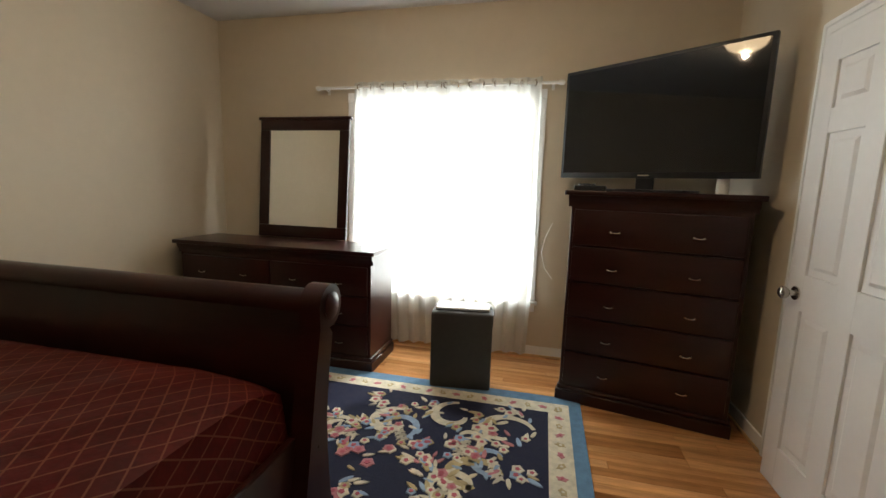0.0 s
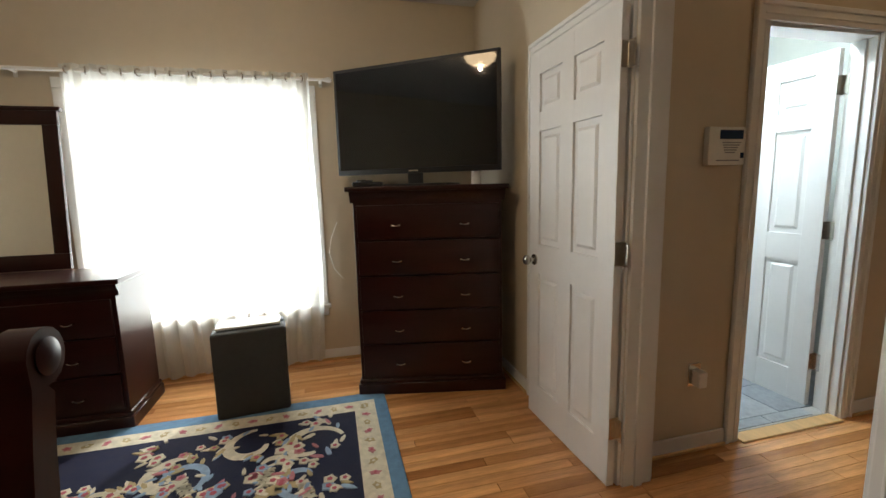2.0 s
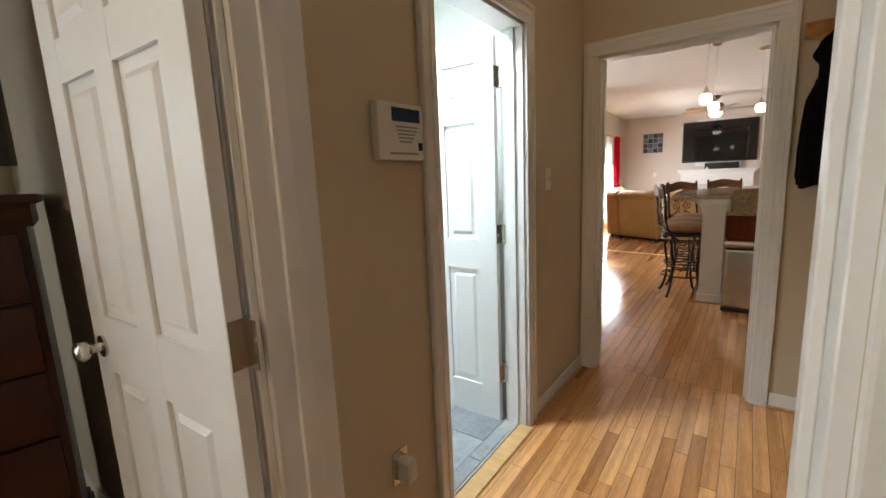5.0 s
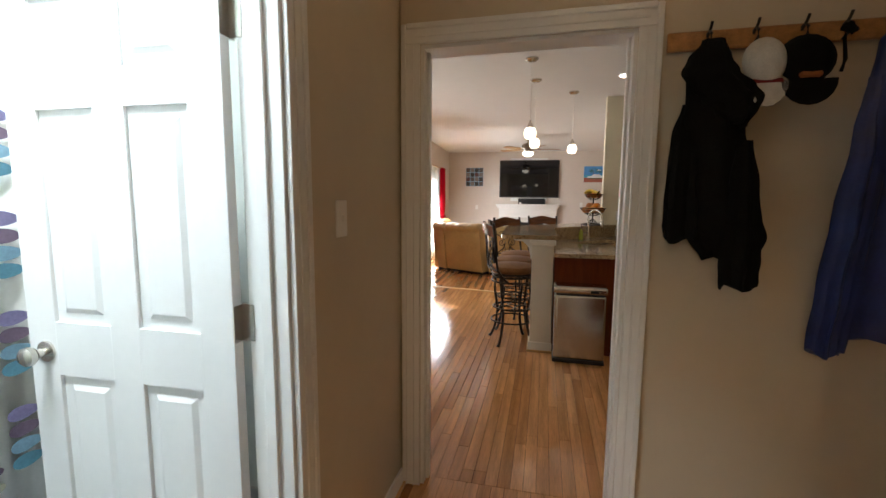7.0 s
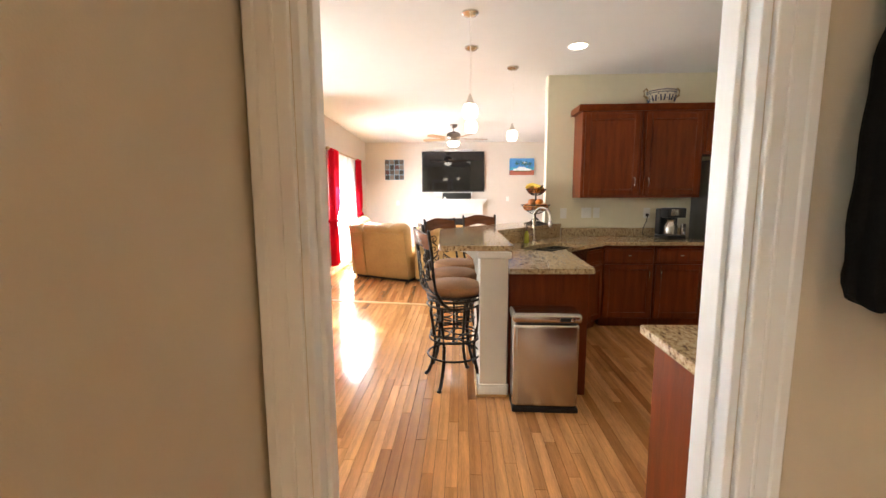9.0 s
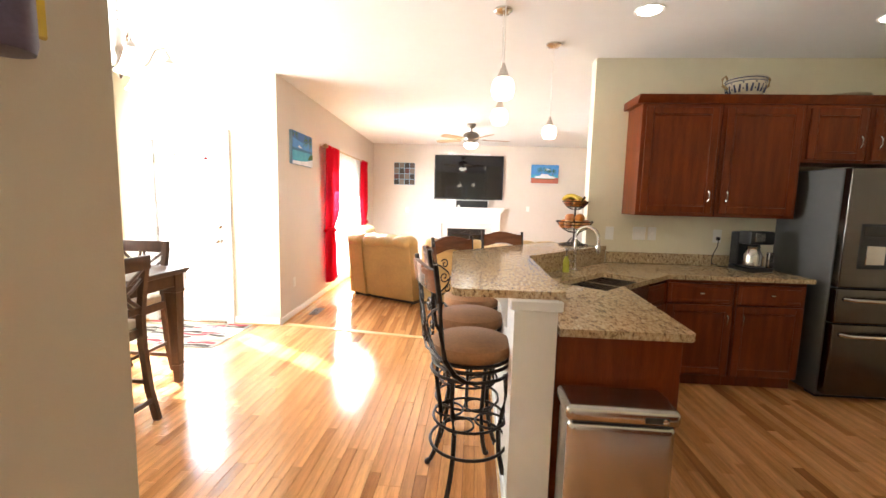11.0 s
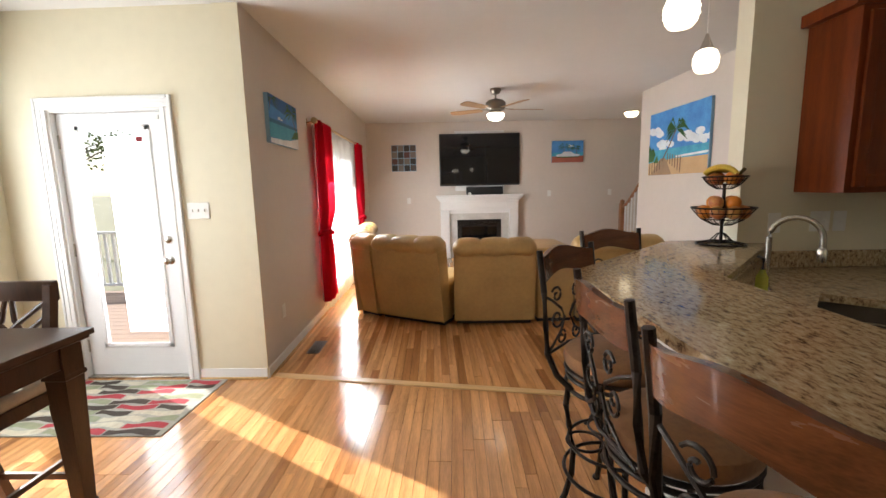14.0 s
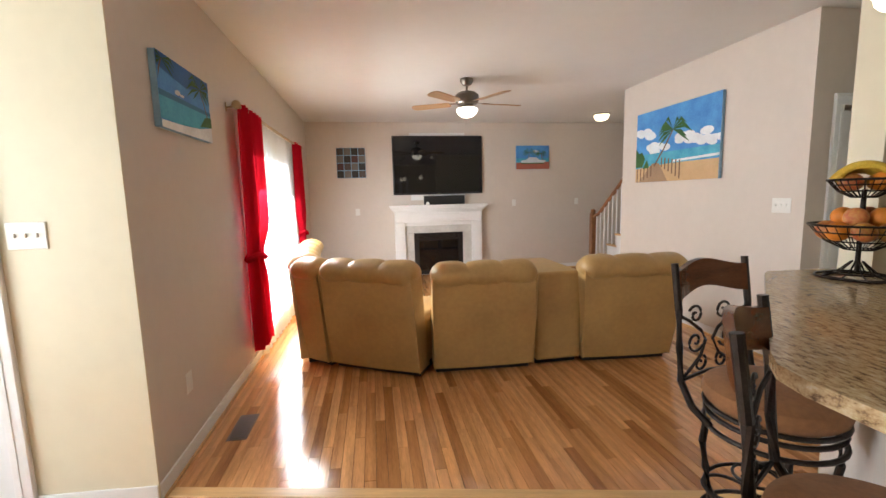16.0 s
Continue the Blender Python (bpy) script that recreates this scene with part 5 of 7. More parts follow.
# tiered fruit basket on the bar
fb = thing("fruit_basket", pose(8.82, 1.07, 1.07), "two-tier black wire fruit basket standing on the bar", "fruit basket")
bm = bmesh.new()
for r, z in ((0.13, 0.006), (0.10, 0.006), (0.065, 0.02)):
    tube(bm, ring_pts(r, z, 28), 0.004, 6, True)
for k in range(10):
    a = 2 * math.pi * k / 10
    tube(bm, [(0.13 * math.cos(a), 0.13 * math.sin(a), 0.006), (0.06 * math.cos(a), 0.06 * math.sin(a), 0.025), (0.018 * math.cos(a), 0.018 * math.sin(a), 0.07)], 0.003, 6)
tube(bm, [(0, 0, 0.03), (0, 0, 0.36)], 0.009, 10)
part("stand", bm, IRON, fb)


def wire_bowl(z, r_top, r_bot, depth):
    bm = bmesh.new()
    for f in (0, 0.35, 0.7, 1.0):
        r = r_bot + (r_top - r_bot) * f ** 0.6
        tube(bm, ring_pts(r, z + depth * f, 32), 0.003 if f < 1 else 0.005, 6, True)
    for k in range(28):
        a = 2 * math.pi * k / 28
        tube(bm, [((r_bot + (r_top - r_bot) * f ** 0.6) * math.cos(a), (r_bot + (r_top - r_bot) * f ** 0.6) * math.sin(a), z + depth * f) for f in (0, 0.3, 0.65, 1)], 0.0018, 5)
    return bm


part("lower_bowl", wire_bowl(0.12, 0.165, 0.05, 0.10), IRON, fb)
part("upper_bowl", wire_bowl(0.33, 0.115, 0.04, 0.07), IRON, fb)
FRUIT = {"orange": mat("orange_peel", (0.62, 0.20, 0.02), 0.45, vary=0.12, scale=14, bump=0.3, bscale=200), "apple": mat("red_apple_skin", (0.38, 0.06, 0.03), 0.3, vary=0.4, scale=12, c2=(0.50, 0.30, 0.06)), "peach": mat("yellow_red_peach", (0.60, 0.34, 0.10), 0.5, c2=(0.45, 0.10, 0.04), scale=10)}
frng = random.Random(4)


def fruit(kind, x, y, z, r):
    bm = bmesh.new()
    lathe(bm, [(r * math.sin(a) * (1 if kind != "apple" else 1.03), -r * math.cos(a) * (0.93 if kind == "apple" else 1.0) - (0.12 * r if kind == "apple" and a > 2.9 else 0)) for a in [k * math.pi / 12 for k in range(13)]], 18)
    solid(kind, bm, FRUIT[kind], {"orange": "round orange in the wire basket", "apple": "red and yellow apple in the wire basket", "peach": "ripe yellow-red peach in the wire basket"}[kind], kind, m=pose(8.82 + x, 1.07 + y, 1.07 + z, frng.uniform(-30, 30), 20, frng.uniform(0, 360)), smooth=True, group="fruit in the basket")


for k in range(8):
    a = 2 * math.pi * k / 8
    fruit(("apple", "peach", "orange", "apple")[k % 4], 0.103 * math.cos(a), 0.103 * math.sin(a), 0.195, 0.040)
for k in range(4):
    a = 2 * math.pi * k / 4 + 0.4
    fruit(("orange", "peach")[k % 2], 0.06 * math.cos(a), 0.06 * math.sin(a), 0.25, 0.040)
for k in range(4):
    a = 2 * math.pi * k / 4
    fruit(("orange", "apple")[k % 2], 0.062 * math.cos(a), 0.062 * math.sin(a), 0.39, 0.038)
ban = thing("bananas", pose(8.82, 1.09, 1.475, 0, 0, 50), "bunch of ripe yellow bananas on top of the basket", "bananas")
BANANA = mat("banana_skin", (0.62, 0.42, 0.05), 0.5, vary=0.2, scale=20)
for k in range(5):
    bm = bmesh.new()
    tube(bm, [(0.085 * math.sin(t), (k - 2) * 0.026, 0.035 - 0.075 * (1 - math.cos(t)) + 0.004 * k) for t in [-1.1 + 2.2 * q / 10 for q in range(11)]], 0.016, 8)
    part("banana", bm, BANANA, ban)
bm = bmesh.new()
tube(bm, [(-0.07, 0, 0.0), (-0.095, 0, 0.02), (-0.11, 0.0, 0.04)], 0.010, 8)
part("stem", bm, mat("dark_banana_stem", (0.10, 0.07, 0.02), 0.7), ban)

# coffee maker
cof = thing("coffee_maker", pose(8.62, -0.38, 0.92, 0, 0, -80), "black and steel coffee maker standing on the counter", "coffee maker")
boxpart("base", cof, BLACK_PLASTIC, (-0.11, 0.11, -0.12, 0.12, 0, 0.04), 0.008)
boxpart("tower", cof, BLACK_PLASTIC, (-0.11, 0.11, 0.03, 0.12, 0.04, 0.33), 0.01)
boxpart("brew_head", cof, BLACK_PLASTIC, (-0.11, 0.11, -0.10, 0.03, 0.23, 0.34), 0.015, seg=2)
bm = bmesh.new()
lathe(bm, [(0.05, 0), (0.068, 0.01), (0.07, 0.10), (0.045, 0.15), (0.05, 0.17)], 22, (-0.03, -0.045, 0.042))
part("carafe", bm, STEEL, cof)
boxpart("control_panel", cof, STEEL, (0.05, 0.10, -0.122, -0.09, 0.04, 0.17), 0.006)
for i in range(6):
    boxpart("button", cof, BLACK_PLASTIC, (0.057 + 0.02 * (i % 2), 0.071 + 0.02 * (i % 2), -0.1245, -0.121, 0.06 + 0.035 * (i // 2), 0.08 + 0.035 * (i // 2)), 0.002)
boxpart("steel_band", cof, STEEL, (-0.07, 0.02, -0.103, -0.09, 0.255, 0.325), 0.004)
plate("outlet_kitchen", pose(8.86, -0.215, 1.19, 0, 0, -90), 0.075, 0.12, "white outlet with a plugged-in black cord", 1, "outlet")
bm = bmesh.new()
box(bm, 8.825, 8.852, -0.23, -0.20, 1.155, 1.185, 0.005)
tube(bm, [(8.83, -0.215, 1.165), (8.81, -0.20, 1.10), (8.80, -0.16, 1.02), (8.79, -0.15, 0.95), (8.76, -0.20, 0.928), (8.70, -0.30, 0.927)], 0.004, 6)
solid("power_cord", bm, BLACK_PLASTIC, "black power cord hanging from the outlet", "power cord", smooth=True)
plate("outlet_by_sink", pose(8.86, 0.74, 1.19, 0, 0, -90), 0.075, 0.12, "white outlet above the backsplash", 1, "outlet")
plate("switch_kitchen", pose(8.86, 0.475, 1.195, 0, 0, -90), 0.115, 0.12, "white double switch above the backsplash", 2)
plate("switch_disposal", pose(8.86, 0.36, 1.195, 0, 0, -90), 0.075, 0.12, "white single switch above the backsplash", 1)

# ceramic jar on the cabinets
jar = thing("ceramic_jar", pose(8.70, -0.235, 2.345), "cream ceramic jar with blue and orange scrolls and two handles", "jar")
CERAMIC = mat("cream_glazed_ceramic", (0.66, 0.60, 0.48), 0.25, vary=0.06, scale=10)
bm = bmesh.new()
lathe(bm, [(0.09, 0), (0.115, 0.03), (0.14, 0.09), (0.145, 0.13), (0.13, 0.15), (0.15, 0.165), (0.15, 0.172), (0.13, 0.172)], 30)
part("pot", bm, CERAMIC, jar)
for s in (-1, 1):
    bm = bmesh.new()
    tube(bm, [(0, s * 0.14, 0.09), (0, s * 0.185, 0.12), (0, s * 0.19, 0.17), (0, s * 0.165, 0.195), (0, s * 0.145, 0.165)], 0.010, 8)
    part("handle", bm, mat("gold_brown_glaze", (0.30, 0.19, 0.07), 0.3), jar)
bm = bmesh.new()
for z in (0.135, 0.158):
    tube(bm, ring_pts(0.146 if z < 0.15 else 0.148, z, 30), 0.004, 6, True)
for k in range(10):
    a = 2 * math.pi * k / 10
    for q in range(3):
        b = a + (q - 1) * 0.16
        tube(bm, [((0.138 - 0.012 * f) * math.cos(b + 0.05 * f * (q - 1)), (0.138 - 0.012 * f) * math.sin(b + 0.05 * f * (q - 1)), 0.11 - 0.06 * f + 0.02 * (q == 1)) for f in (0, 0.5, 1)], 0.009, 6)
tagged(part("blue_scrolls", bm, mat("dark_blue_glaze", (0.02, 0.03, 0.09), 0.3), jar), "painted scrolls", kind="stuff")
bm = bmesh.new()
lathe(bm, [(0.10, 0), (0.16, 0.025), (0.17, 0.03), (0.16, 0.026), (0.0, 0.01)], 24, (8.68, -1.0, 2.346))
solid("glass_dish", bm, CERAMIC, "shallow pale dish lying on the cabinet tops", "dish", smooth=True)

# refrigerator
fr = thing("refrigerator", along(8.13, 0, -90) @ Matrix.Translation((0.70, 0, 0)), "stainless french-door refrigerator with two lower drawers", "refrigerator")
boxpart("body", fr, GREY_SIDE, (0.0, 0.91, 0.075, 0.72, 0.02, 1.765), 0.006)
boxpart("kick_plate", fr, BLACK_PLASTIC, (0.01, 0.90, 0.09, 0.20, 0.0, 0.05), 0.002)
for x0, x1, s in ((0.002, 0.452, 1), (0.458, 0.908, -1)):
    bm = bmesh.new()
    box(bm, x0, x1, 0.0, 0.07, 0.885, 1.76, 0.012, 3)
    d = part("door", bm, STEEL_DARK, fr)
    hx = 0.415 if s > 0 else 0.495
    bm = bmesh.new()
    tube(bm, [(hx, -0.002, 0.95), (hx, -0.045, 0.99), (hx, -0.062, 1.15), (hx, -0.068, 1.32), (hx, -0.062, 1.50), (hx, -0.045, 1.66), (hx, -0.002, 1.70)], 0.015, 10)
    part("handle", bm, STEEL, d, "curved steel handle")
    if s > 0:
        boxpart("dispenser", d, BLACK_PLASTIC, (0.11, 0.34, -0.004, 0.01, 1.03, 1.36), 0.003, "black water dispenser")
        boxpart("dispenser_screen", d, SCREEN, (0.13, 0.32, -0.006, -0.003, 1.27, 1.34), 0.001)
        boxpart("paddle", d, STEEL, (0.16, 0.29, -0.010, -0.003, 1.06, 1.20), 0.003)
for z0, z1 in ((0.615, 0.875), (0.055, 0.605)):
    bm = bmesh.new()
    box(bm, 0.002, 0.908, 0.0, 0.07, z0, z1, 0.012, 3)
    d = part("drawer", bm, STEEL_DARK, fr)
    zz = z1 - 0.075
    bm = bmesh.new()
    tube(bm, [(0.06, -0.002, zz), (0.09, -0.045, zz), (0.28, -0.062, zz), (0.455, -0.066, zz), (0.63, -0.062, zz), (0.82, -0.045, zz), (0.85, -0.002, zz)], 0.015, 10)
    part("handle", bm, STEEL, d, "curved steel handle")

# bin
bn = thing("step_bin", pose(6.47, 1.595, 0, 0, 0, -91), "brushed stainless steel rectangular bin beside the half wall", "bin")
bm = bmesh.new()
box(bm, 0.0, 0.42, 0.0, 0.20, 0.03, 0.60, 0.035, 4)
part("body", bm, STEEL, bn)
bm = bmesh.new()
box(bm, -0.004, 0.424, -0.004, 0.204, 0.0, 0.035, 0.012, 2)
part("base_ring", bm, BLACK_PLASTIC, bn)
bm = bmesh.new()
box(bm, -0.010, 0.430, -0.012, 0.212, 0.602, 0.668, 0.030, 4)
part("lid", bm, STEEL, bn)
boxpart("badge", bn, BLACK_PLASTIC, (0.29, 0.38, -0.015, -0.010, 0.618, 0.644), 0.003)
boxpart("seam", bn, BLACK_PLASTIC, (0.02, 0.40, -0.002, 0.19, 0.597, 0.603), 0.001)
bm = bmesh.new()
lathe(bm, [(0.012, 0), (0.011, 0.004), (0.0, 0.005)], 16)
part("sensor", bm, NICKEL, bn, m=pose(0.365, -0.015, 0.631, 90, 0, 0))

# counter by the entry
ec = cabinet("entry_cabinet", pose(5.42, 1.20, 0, 0, 0, 180) , 0.61, 0.88, 0.60, 0, [], "cherry wood cabinet end beside the kitchen opening", toe=False)
ec.matrix_basis = pose(4.805, -0.40, 0)
for c in list(ec.children):
    bpy.data.objects.remove(c)
boxpart("body", ec, CHERRY, (0.0, 0.60, 0.0, 1.60, 0.10, 0.884), 0.002)
boxpart("toe_kick", ec, TRIM, (0.0, 0.57, 0.0, 1.605, 0.0, 0.10), 0.003)
bm = bmesh.new()
box(bm, 4.802, 5.45, -0.40, 1.24, 0.885, 0.92, 0.006, 2)
solid("entry_counter_top", bm, GRANITE, "granite counter beside the kitchen opening", "counter top")

# ---- bar stools ----
stool = thing("bar_stool", pose(6.95, 1.985, 0, 0, 0, 200), "bronze iron bar stool, brown suede seat, wooden back rail", "bar stool", "stools at the bar")
bm = bmesh.new()
lathe(bm, [(0.0, 0.69), (0.19, 0.69), (0.205, 0.705), (0.212, 0.73), (0.205, 0.755), (0.17, 0.772), (0.0, 0.778)], 36)
part("seat", bm, SUEDE, stool, "brown suede cushion")
bm = bmesh.new()
for r, z in ((0.20, 0.685), (0.195, 0.655), (0.20, 0.61)):
    tube(bm, ring_pts(r, z, 32), 0.009, 8, True)
part("seat_ring", bm, IRON, stool)
bm = bmesh.new()
tube(bm, ring_pts(0.20, 0.22, 32), 0.008, 8, True)
for k in range(4):
    a = math.pi / 2 * k + math.pi / 4
    c = (0.118 * math.cos(a), 0.118 * math.sin(a))
    tube(bm, ring_pts(0.075, 0.22 + 0.13, 20, c), 0.006, 6, True)
tube(bm, ring_pts(0.185, 0.35, 32), 0.007, 8, True)
part("foot_ring", bm, IRON, stool, "iron ring with looped scrolls")
for k in range(4):
    a = math.pi / 2 * k + math.pi / 4
    bm = bmesh.new()
    pts = [(0.19, 0.61), (0.20, 0.52), (0.185, 0.42), (0.165, 0.32), (0.17, 0.20), (0.195, 0.10), (0.225, 0.03), (0.245, 0.012)]
    tube(bm, [(r * math.cos(a), r * math.sin(a), z) for r, z in pts], 0.013, 8)
    leg = part("leg", bm, IRON, stool)
    bm = bmesh.new()
    lathe(bm, [(0.016, 0), (0.018, 0.008), (0.012, 0.02)], 12, (0.245 * math.cos(a), 0.245 * math.sin(a), 0.0))
    part("foot", bm, BLACK_PLASTIC, leg)
for s in (-1, 1):
    bm = bmesh.new()
    tube(bm, [(s * 0.175, -0.09, 0.61), (s * 0.195, -0.15, 0.66), (s * 0.195, -0.20, 0.74), (s * 0.19, -0.215, 0.86), (s * 0.19, -0.225, 1.0), (s * 0.192, -0.25, 1.175)], 0.013, 8)
    part("back_post", bm, IRON, stool)
bm = bmesh.new()
nb = 16
crest = []
for i in range(nb + 1):
    u = i / nb * 2 - 1
    yb = -0.245 - 0.045 * (1 - u * u)
    zt = 1.15 + 0.028 * math.cos(u * math.pi) * 0.5 + 0.012
    crest.append([bm.verts.new((u * 0.182, yb - 0.011, zt)), bm.verts.new((u * 0.182, yb + 0.011, zt)), bm.verts.new((u * 0.182, yb + 0.025, zt - 0.105)), bm.verts.new((u * 0.182, yb + 0.003, zt - 0.105))])
for a, b in zip(crest, crest[1:]):
    for k in range(4):
        bm.faces.new((a[k], a[(k + 1) % 4], b[(k + 1) % 4], b[k]))
bm.faces.new(crest[0])
bm.faces.new(crest[-1][::-1])
bmesh.ops.recalc_face_normals(bm, faces=bm.faces[:])
part("crest_rail", bm, STOOL_WOOD, stool, "curved brown wooden rail")


def spiral(cx, cz, r0, turns, s, y, start=0.0):
    return [(cx + s * r0 * (1 - 0.8 * t) * math.cos(start + turns * 2 * math.pi * t), y, cz + r0 * (1 - 0.8 * t) * math.sin(start + turns * 2 * math.pi * t)) for t in [i / 18 for i in range(19)]]


bm = bmesh.new()
for s in (-1, 1):
    tube(bm, [(s * 0.185, -0.222, 0.98), (s * 0.12, -0.235, 0.95), (s * 0.045, -0.24, 0.90), (s * 0.02, -0.24, 0.86), (s * 0.05, -0.235, 0.80), (s * 0.12, -0.225, 0.755), (s * 0.185, -0.21, 0.73)], 0.0065, 6)
    tube(bm, spiral(s * 0.075, 0.965, 0.040, 1.2, s, -0.245, 0.5), 0.0055, 6)
    tube(bm, spiral(s * 0.085, 0.865, 0.045, 1.2, s, -0.232, 3.6), 0.0055, 6)
    tube(bm, spiral(s * 0.06, 0.775, 0.035, 1.1, s, -0.228, 2.2), 0.0055, 6)
tube(bm, [(-0.19, -0.205, 0.735), (0, -0.235, 0.735), (0.19, -0.205, 0.735)], 0.007, 6)
part("scroll_panel", bm, IRON, stool, "iron scrollwork")
for x, y, r in ((7.44, 2.0, 182), (7.96, 1.99, 131), (8.57, 1.66, 105)):
    copy_thing(stool, pose(x, y, 0, 0, 0, r))

# ---- pendants, downlights ----
GLOBE = glow("lit_crackle_glass", (1.0, 0.86, 0.66), 1.6)
for i, (x, y) in enumerate(((7.136, 1.865), (7.882, 1.84), (8.521, 1.39))):
    p = thing("pendant_light", pose(x, y, 0), "lit round bubbled-glass pendant with a nickel canopy", "pendant light", "pendants over the bar")
    bm = bmesh.new()
    lathe(bm, [(0.062, H - 0.001), (0.062, H - 0.012), (0.045, H - 0.026), (0.008, H - 0.032)], 24)
    part("canopy", bm, NICKEL, p)
    bm = bmesh.new()
    tube(bm, [(0, 0, H - 0.03), (0, 0, 2.15)], 0.0025, 6)
    part("cord", bm, WHITE_PLASTIC, p)
    bm = bmesh.new()
    lathe(bm, [(0.006, 2.165), (0.014, 2.14), (0.030, 2.10), (0.032, 2.09)], 18)
    part("socket", bm, NICKEL, p)
    bm = bmesh.new()
    lathe(bm, [(0.03, 2.092), (0.048, 2.08), (0.057, 2.055), (0.058, 2.03), (0.052, 2.0), (0.038, 1.984), (0.0, 1.98)], 26)
    for k in range(70):
        a, b = k * 2.4, -1 + 2 * (k + 0.5) / 70
        rr = 0.055 * math.sqrt(1 - b * b)
        bmesh.ops.create_icosphere(bm, subdivisions=1, radius=0.0075, matrix=Matrix.Translation((rr * math.cos(a), rr * math.sin(a), 2.035 + 0.05 * b)))
    g = part("globe", bm, GLOBE, p, "bubbled white glass")
for i, (x, y) in enumerate(((7.905, 0.88), (8.03, -0.755), (6.4, -0.2))):
    d = thing("downlight", pose(x, y, 0), "lit recessed ceiling downlight with a white rim", "downlight", "kitchen downlights")
    bm = bmesh.new()
    lathe(bm, [(0.075, H - 0.001), (0.095, H - 0.002), (0.095, H - 0.008), (0.075, H - 0.004)], 28)
    part("rim", bm, TRIM, d)
    bm = bmesh.new()
    lathe(bm, [(0.074, H - 0.0045), (0.074, H - 0.008), (0.05, H - 0.011), (0.0, H - 0.012)], 28)
    part("bulb", bm, glow("downlight_bulb", (1.0, 0.9, 0.75), 4.5), d)

# chandelier over the table
ch = thing("chandelier", pose(7.36, 4.15, 0.0), "brushed nickel five-arm chandelier with lit frosted bell shades", "chandelier")
bm = bmesh.new()
lathe(bm, [(0.065, H - 0.001), (0.06, H - 0.02), (0.012, H - 0.03)], 24)
part("canopy", bm, NICKEL, ch)
bm = bmesh.new()
for k in range(11):
    z = H - 0.04 - k * 0.026
    tube(bm, [(0.007 * math.cos(a), 0, z + 0.017 * math.sin(a)) if k % 2 else (0, 0.007 * math.cos(a), z + 0.017 * math.sin(a)) for a in [2 * math.pi * q / 10 for q in range(10)]], 0.002, 5, True)
part("chain", bm, NICKEL, ch)
bm = bmesh.new()
lathe(bm, [(0.008, 2.44), (0.02, 2.42), (0.014, 2.36), (0.026, 2.31), (0.012, 2.26), (0.03, 2.21), (0.02, 2.17), (0.006, 2.14)], 20)
part("stem", bm, NICKEL, ch)
SHADE = glow("lit_frosted_shade", (1.0, 0.9, 0.72), 1.8)
for k in range(5):
    a = 2 * math.pi * k / 5 + 0.3
    bm = bmesh.new()
    tube(bm, [(r * math.cos(a), r * math.sin(a), z) for r, z in ((0.02, 2.22), (0.08, 2.20), (0.14, 2.25), (0.18, 2.34), (0.23, 2.36), (0.255, 2.31), (0.255, 2.27))], 0.007, 8)
    arm = part("arm", bm, NICKEL, ch)
    c = (0.255 * math.cos(a), 0.255 * math.sin(a), 0)
    bm = bmesh.new()
    lathe(bm, [(0.024, 2.27), (0.034, 2.25), (0.045, 2.21), (0.06, 2.165), (0.082, 2.135), (0.086, 2.13), (0.075, 2.134), (0.03, 2.20), (0.0, 2.22)], 22, c)
    part("shade", bm, SHADE, arm, "frosted bell shade")
    bm = bmesh.new()
    lathe(bm, [(0.012, 2.30), (0.026, 2.285), (0.027, 2.262), (0.02, 2.26)], 14, c)
    part("fitter", bm, NICKEL, arm)

# ---- dining set ----
tb = thing("dining_table", pose(0, 0, 0), "tall espresso wood dining table with tapered legs", "table")
TX0, TX1, TY0, TY1 = 6.50, 7.93, 4.165, 5.35
bm = bmesh.new()
box(bm, TX0, TX1, TY0, TY1, 0.875, 0.90, 0.006, 2)
box(bm, TX0 + 0.012, TX1 - 0.012, TY0 + 0.012, TY1 - 0.012, 0.86, 0.876, 0.004)
part("tabletop", bm, ESPRESSO, tb)
for d in ((TX0 + 0.07, TX1 - 0.07, TY0 + 0.045, TY0 + 0.065, 0.765, 0.86), (TX0 + 0.07, TX1 - 0.07, TY1 - 0.065, TY1 - 0.045, 0.765, 0.86), (TX0 + 0.045, TX0 + 0.065, TY0 + 0.07, TY1 - 0.07, 0.765, 0.86), (TX1 - 0.065, TX1 - 0.045, TY0 + 0.07, TY1 - 0.07, 0.765, 0.86)):
    boxpart("apron", tb, ESPRESSO, d, 0.003)
for x, y in ((TX0 + 0.08, TY0 + 0.08), (TX1 - 0.08, TY0 + 0.08), (TX0 + 0.08, TY1 - 0.08), (TX1 - 0.08, TY1 - 0.08)):
    bm = bmesh.new()
    rings = [(0.86, 0.045), (0.74, 0.045), (0.735, 0.05), (0.72, 0.05), (0.715, 0.043), (0.16, 0.028), (0.155, 0.033), (0.145, 0.033), (0.14, 0.027), (0.0, 0.021)]
    prev = None
    for z, r in rings:
        vs = [bm.verts.new((x + sx * r, y + sy * r, z)) for sx, sy in ((-1, -1), (1, -1), (1, 1), (-1, 1))]
        if prev:
            for k in range(4):
                bm.faces.new((prev[k], vs[k], vs[(k + 1) % 4], prev[(k + 1) % 4]))
        else:
            bm.faces.new(vs)
        prev = vs
    bm.faces.new(prev[::-1])
    bmesh.ops.recalc_face_normals(bm, faces=bm.faces[:])
    part("leg", bm, ESPRESSO, tb, smooth=False)
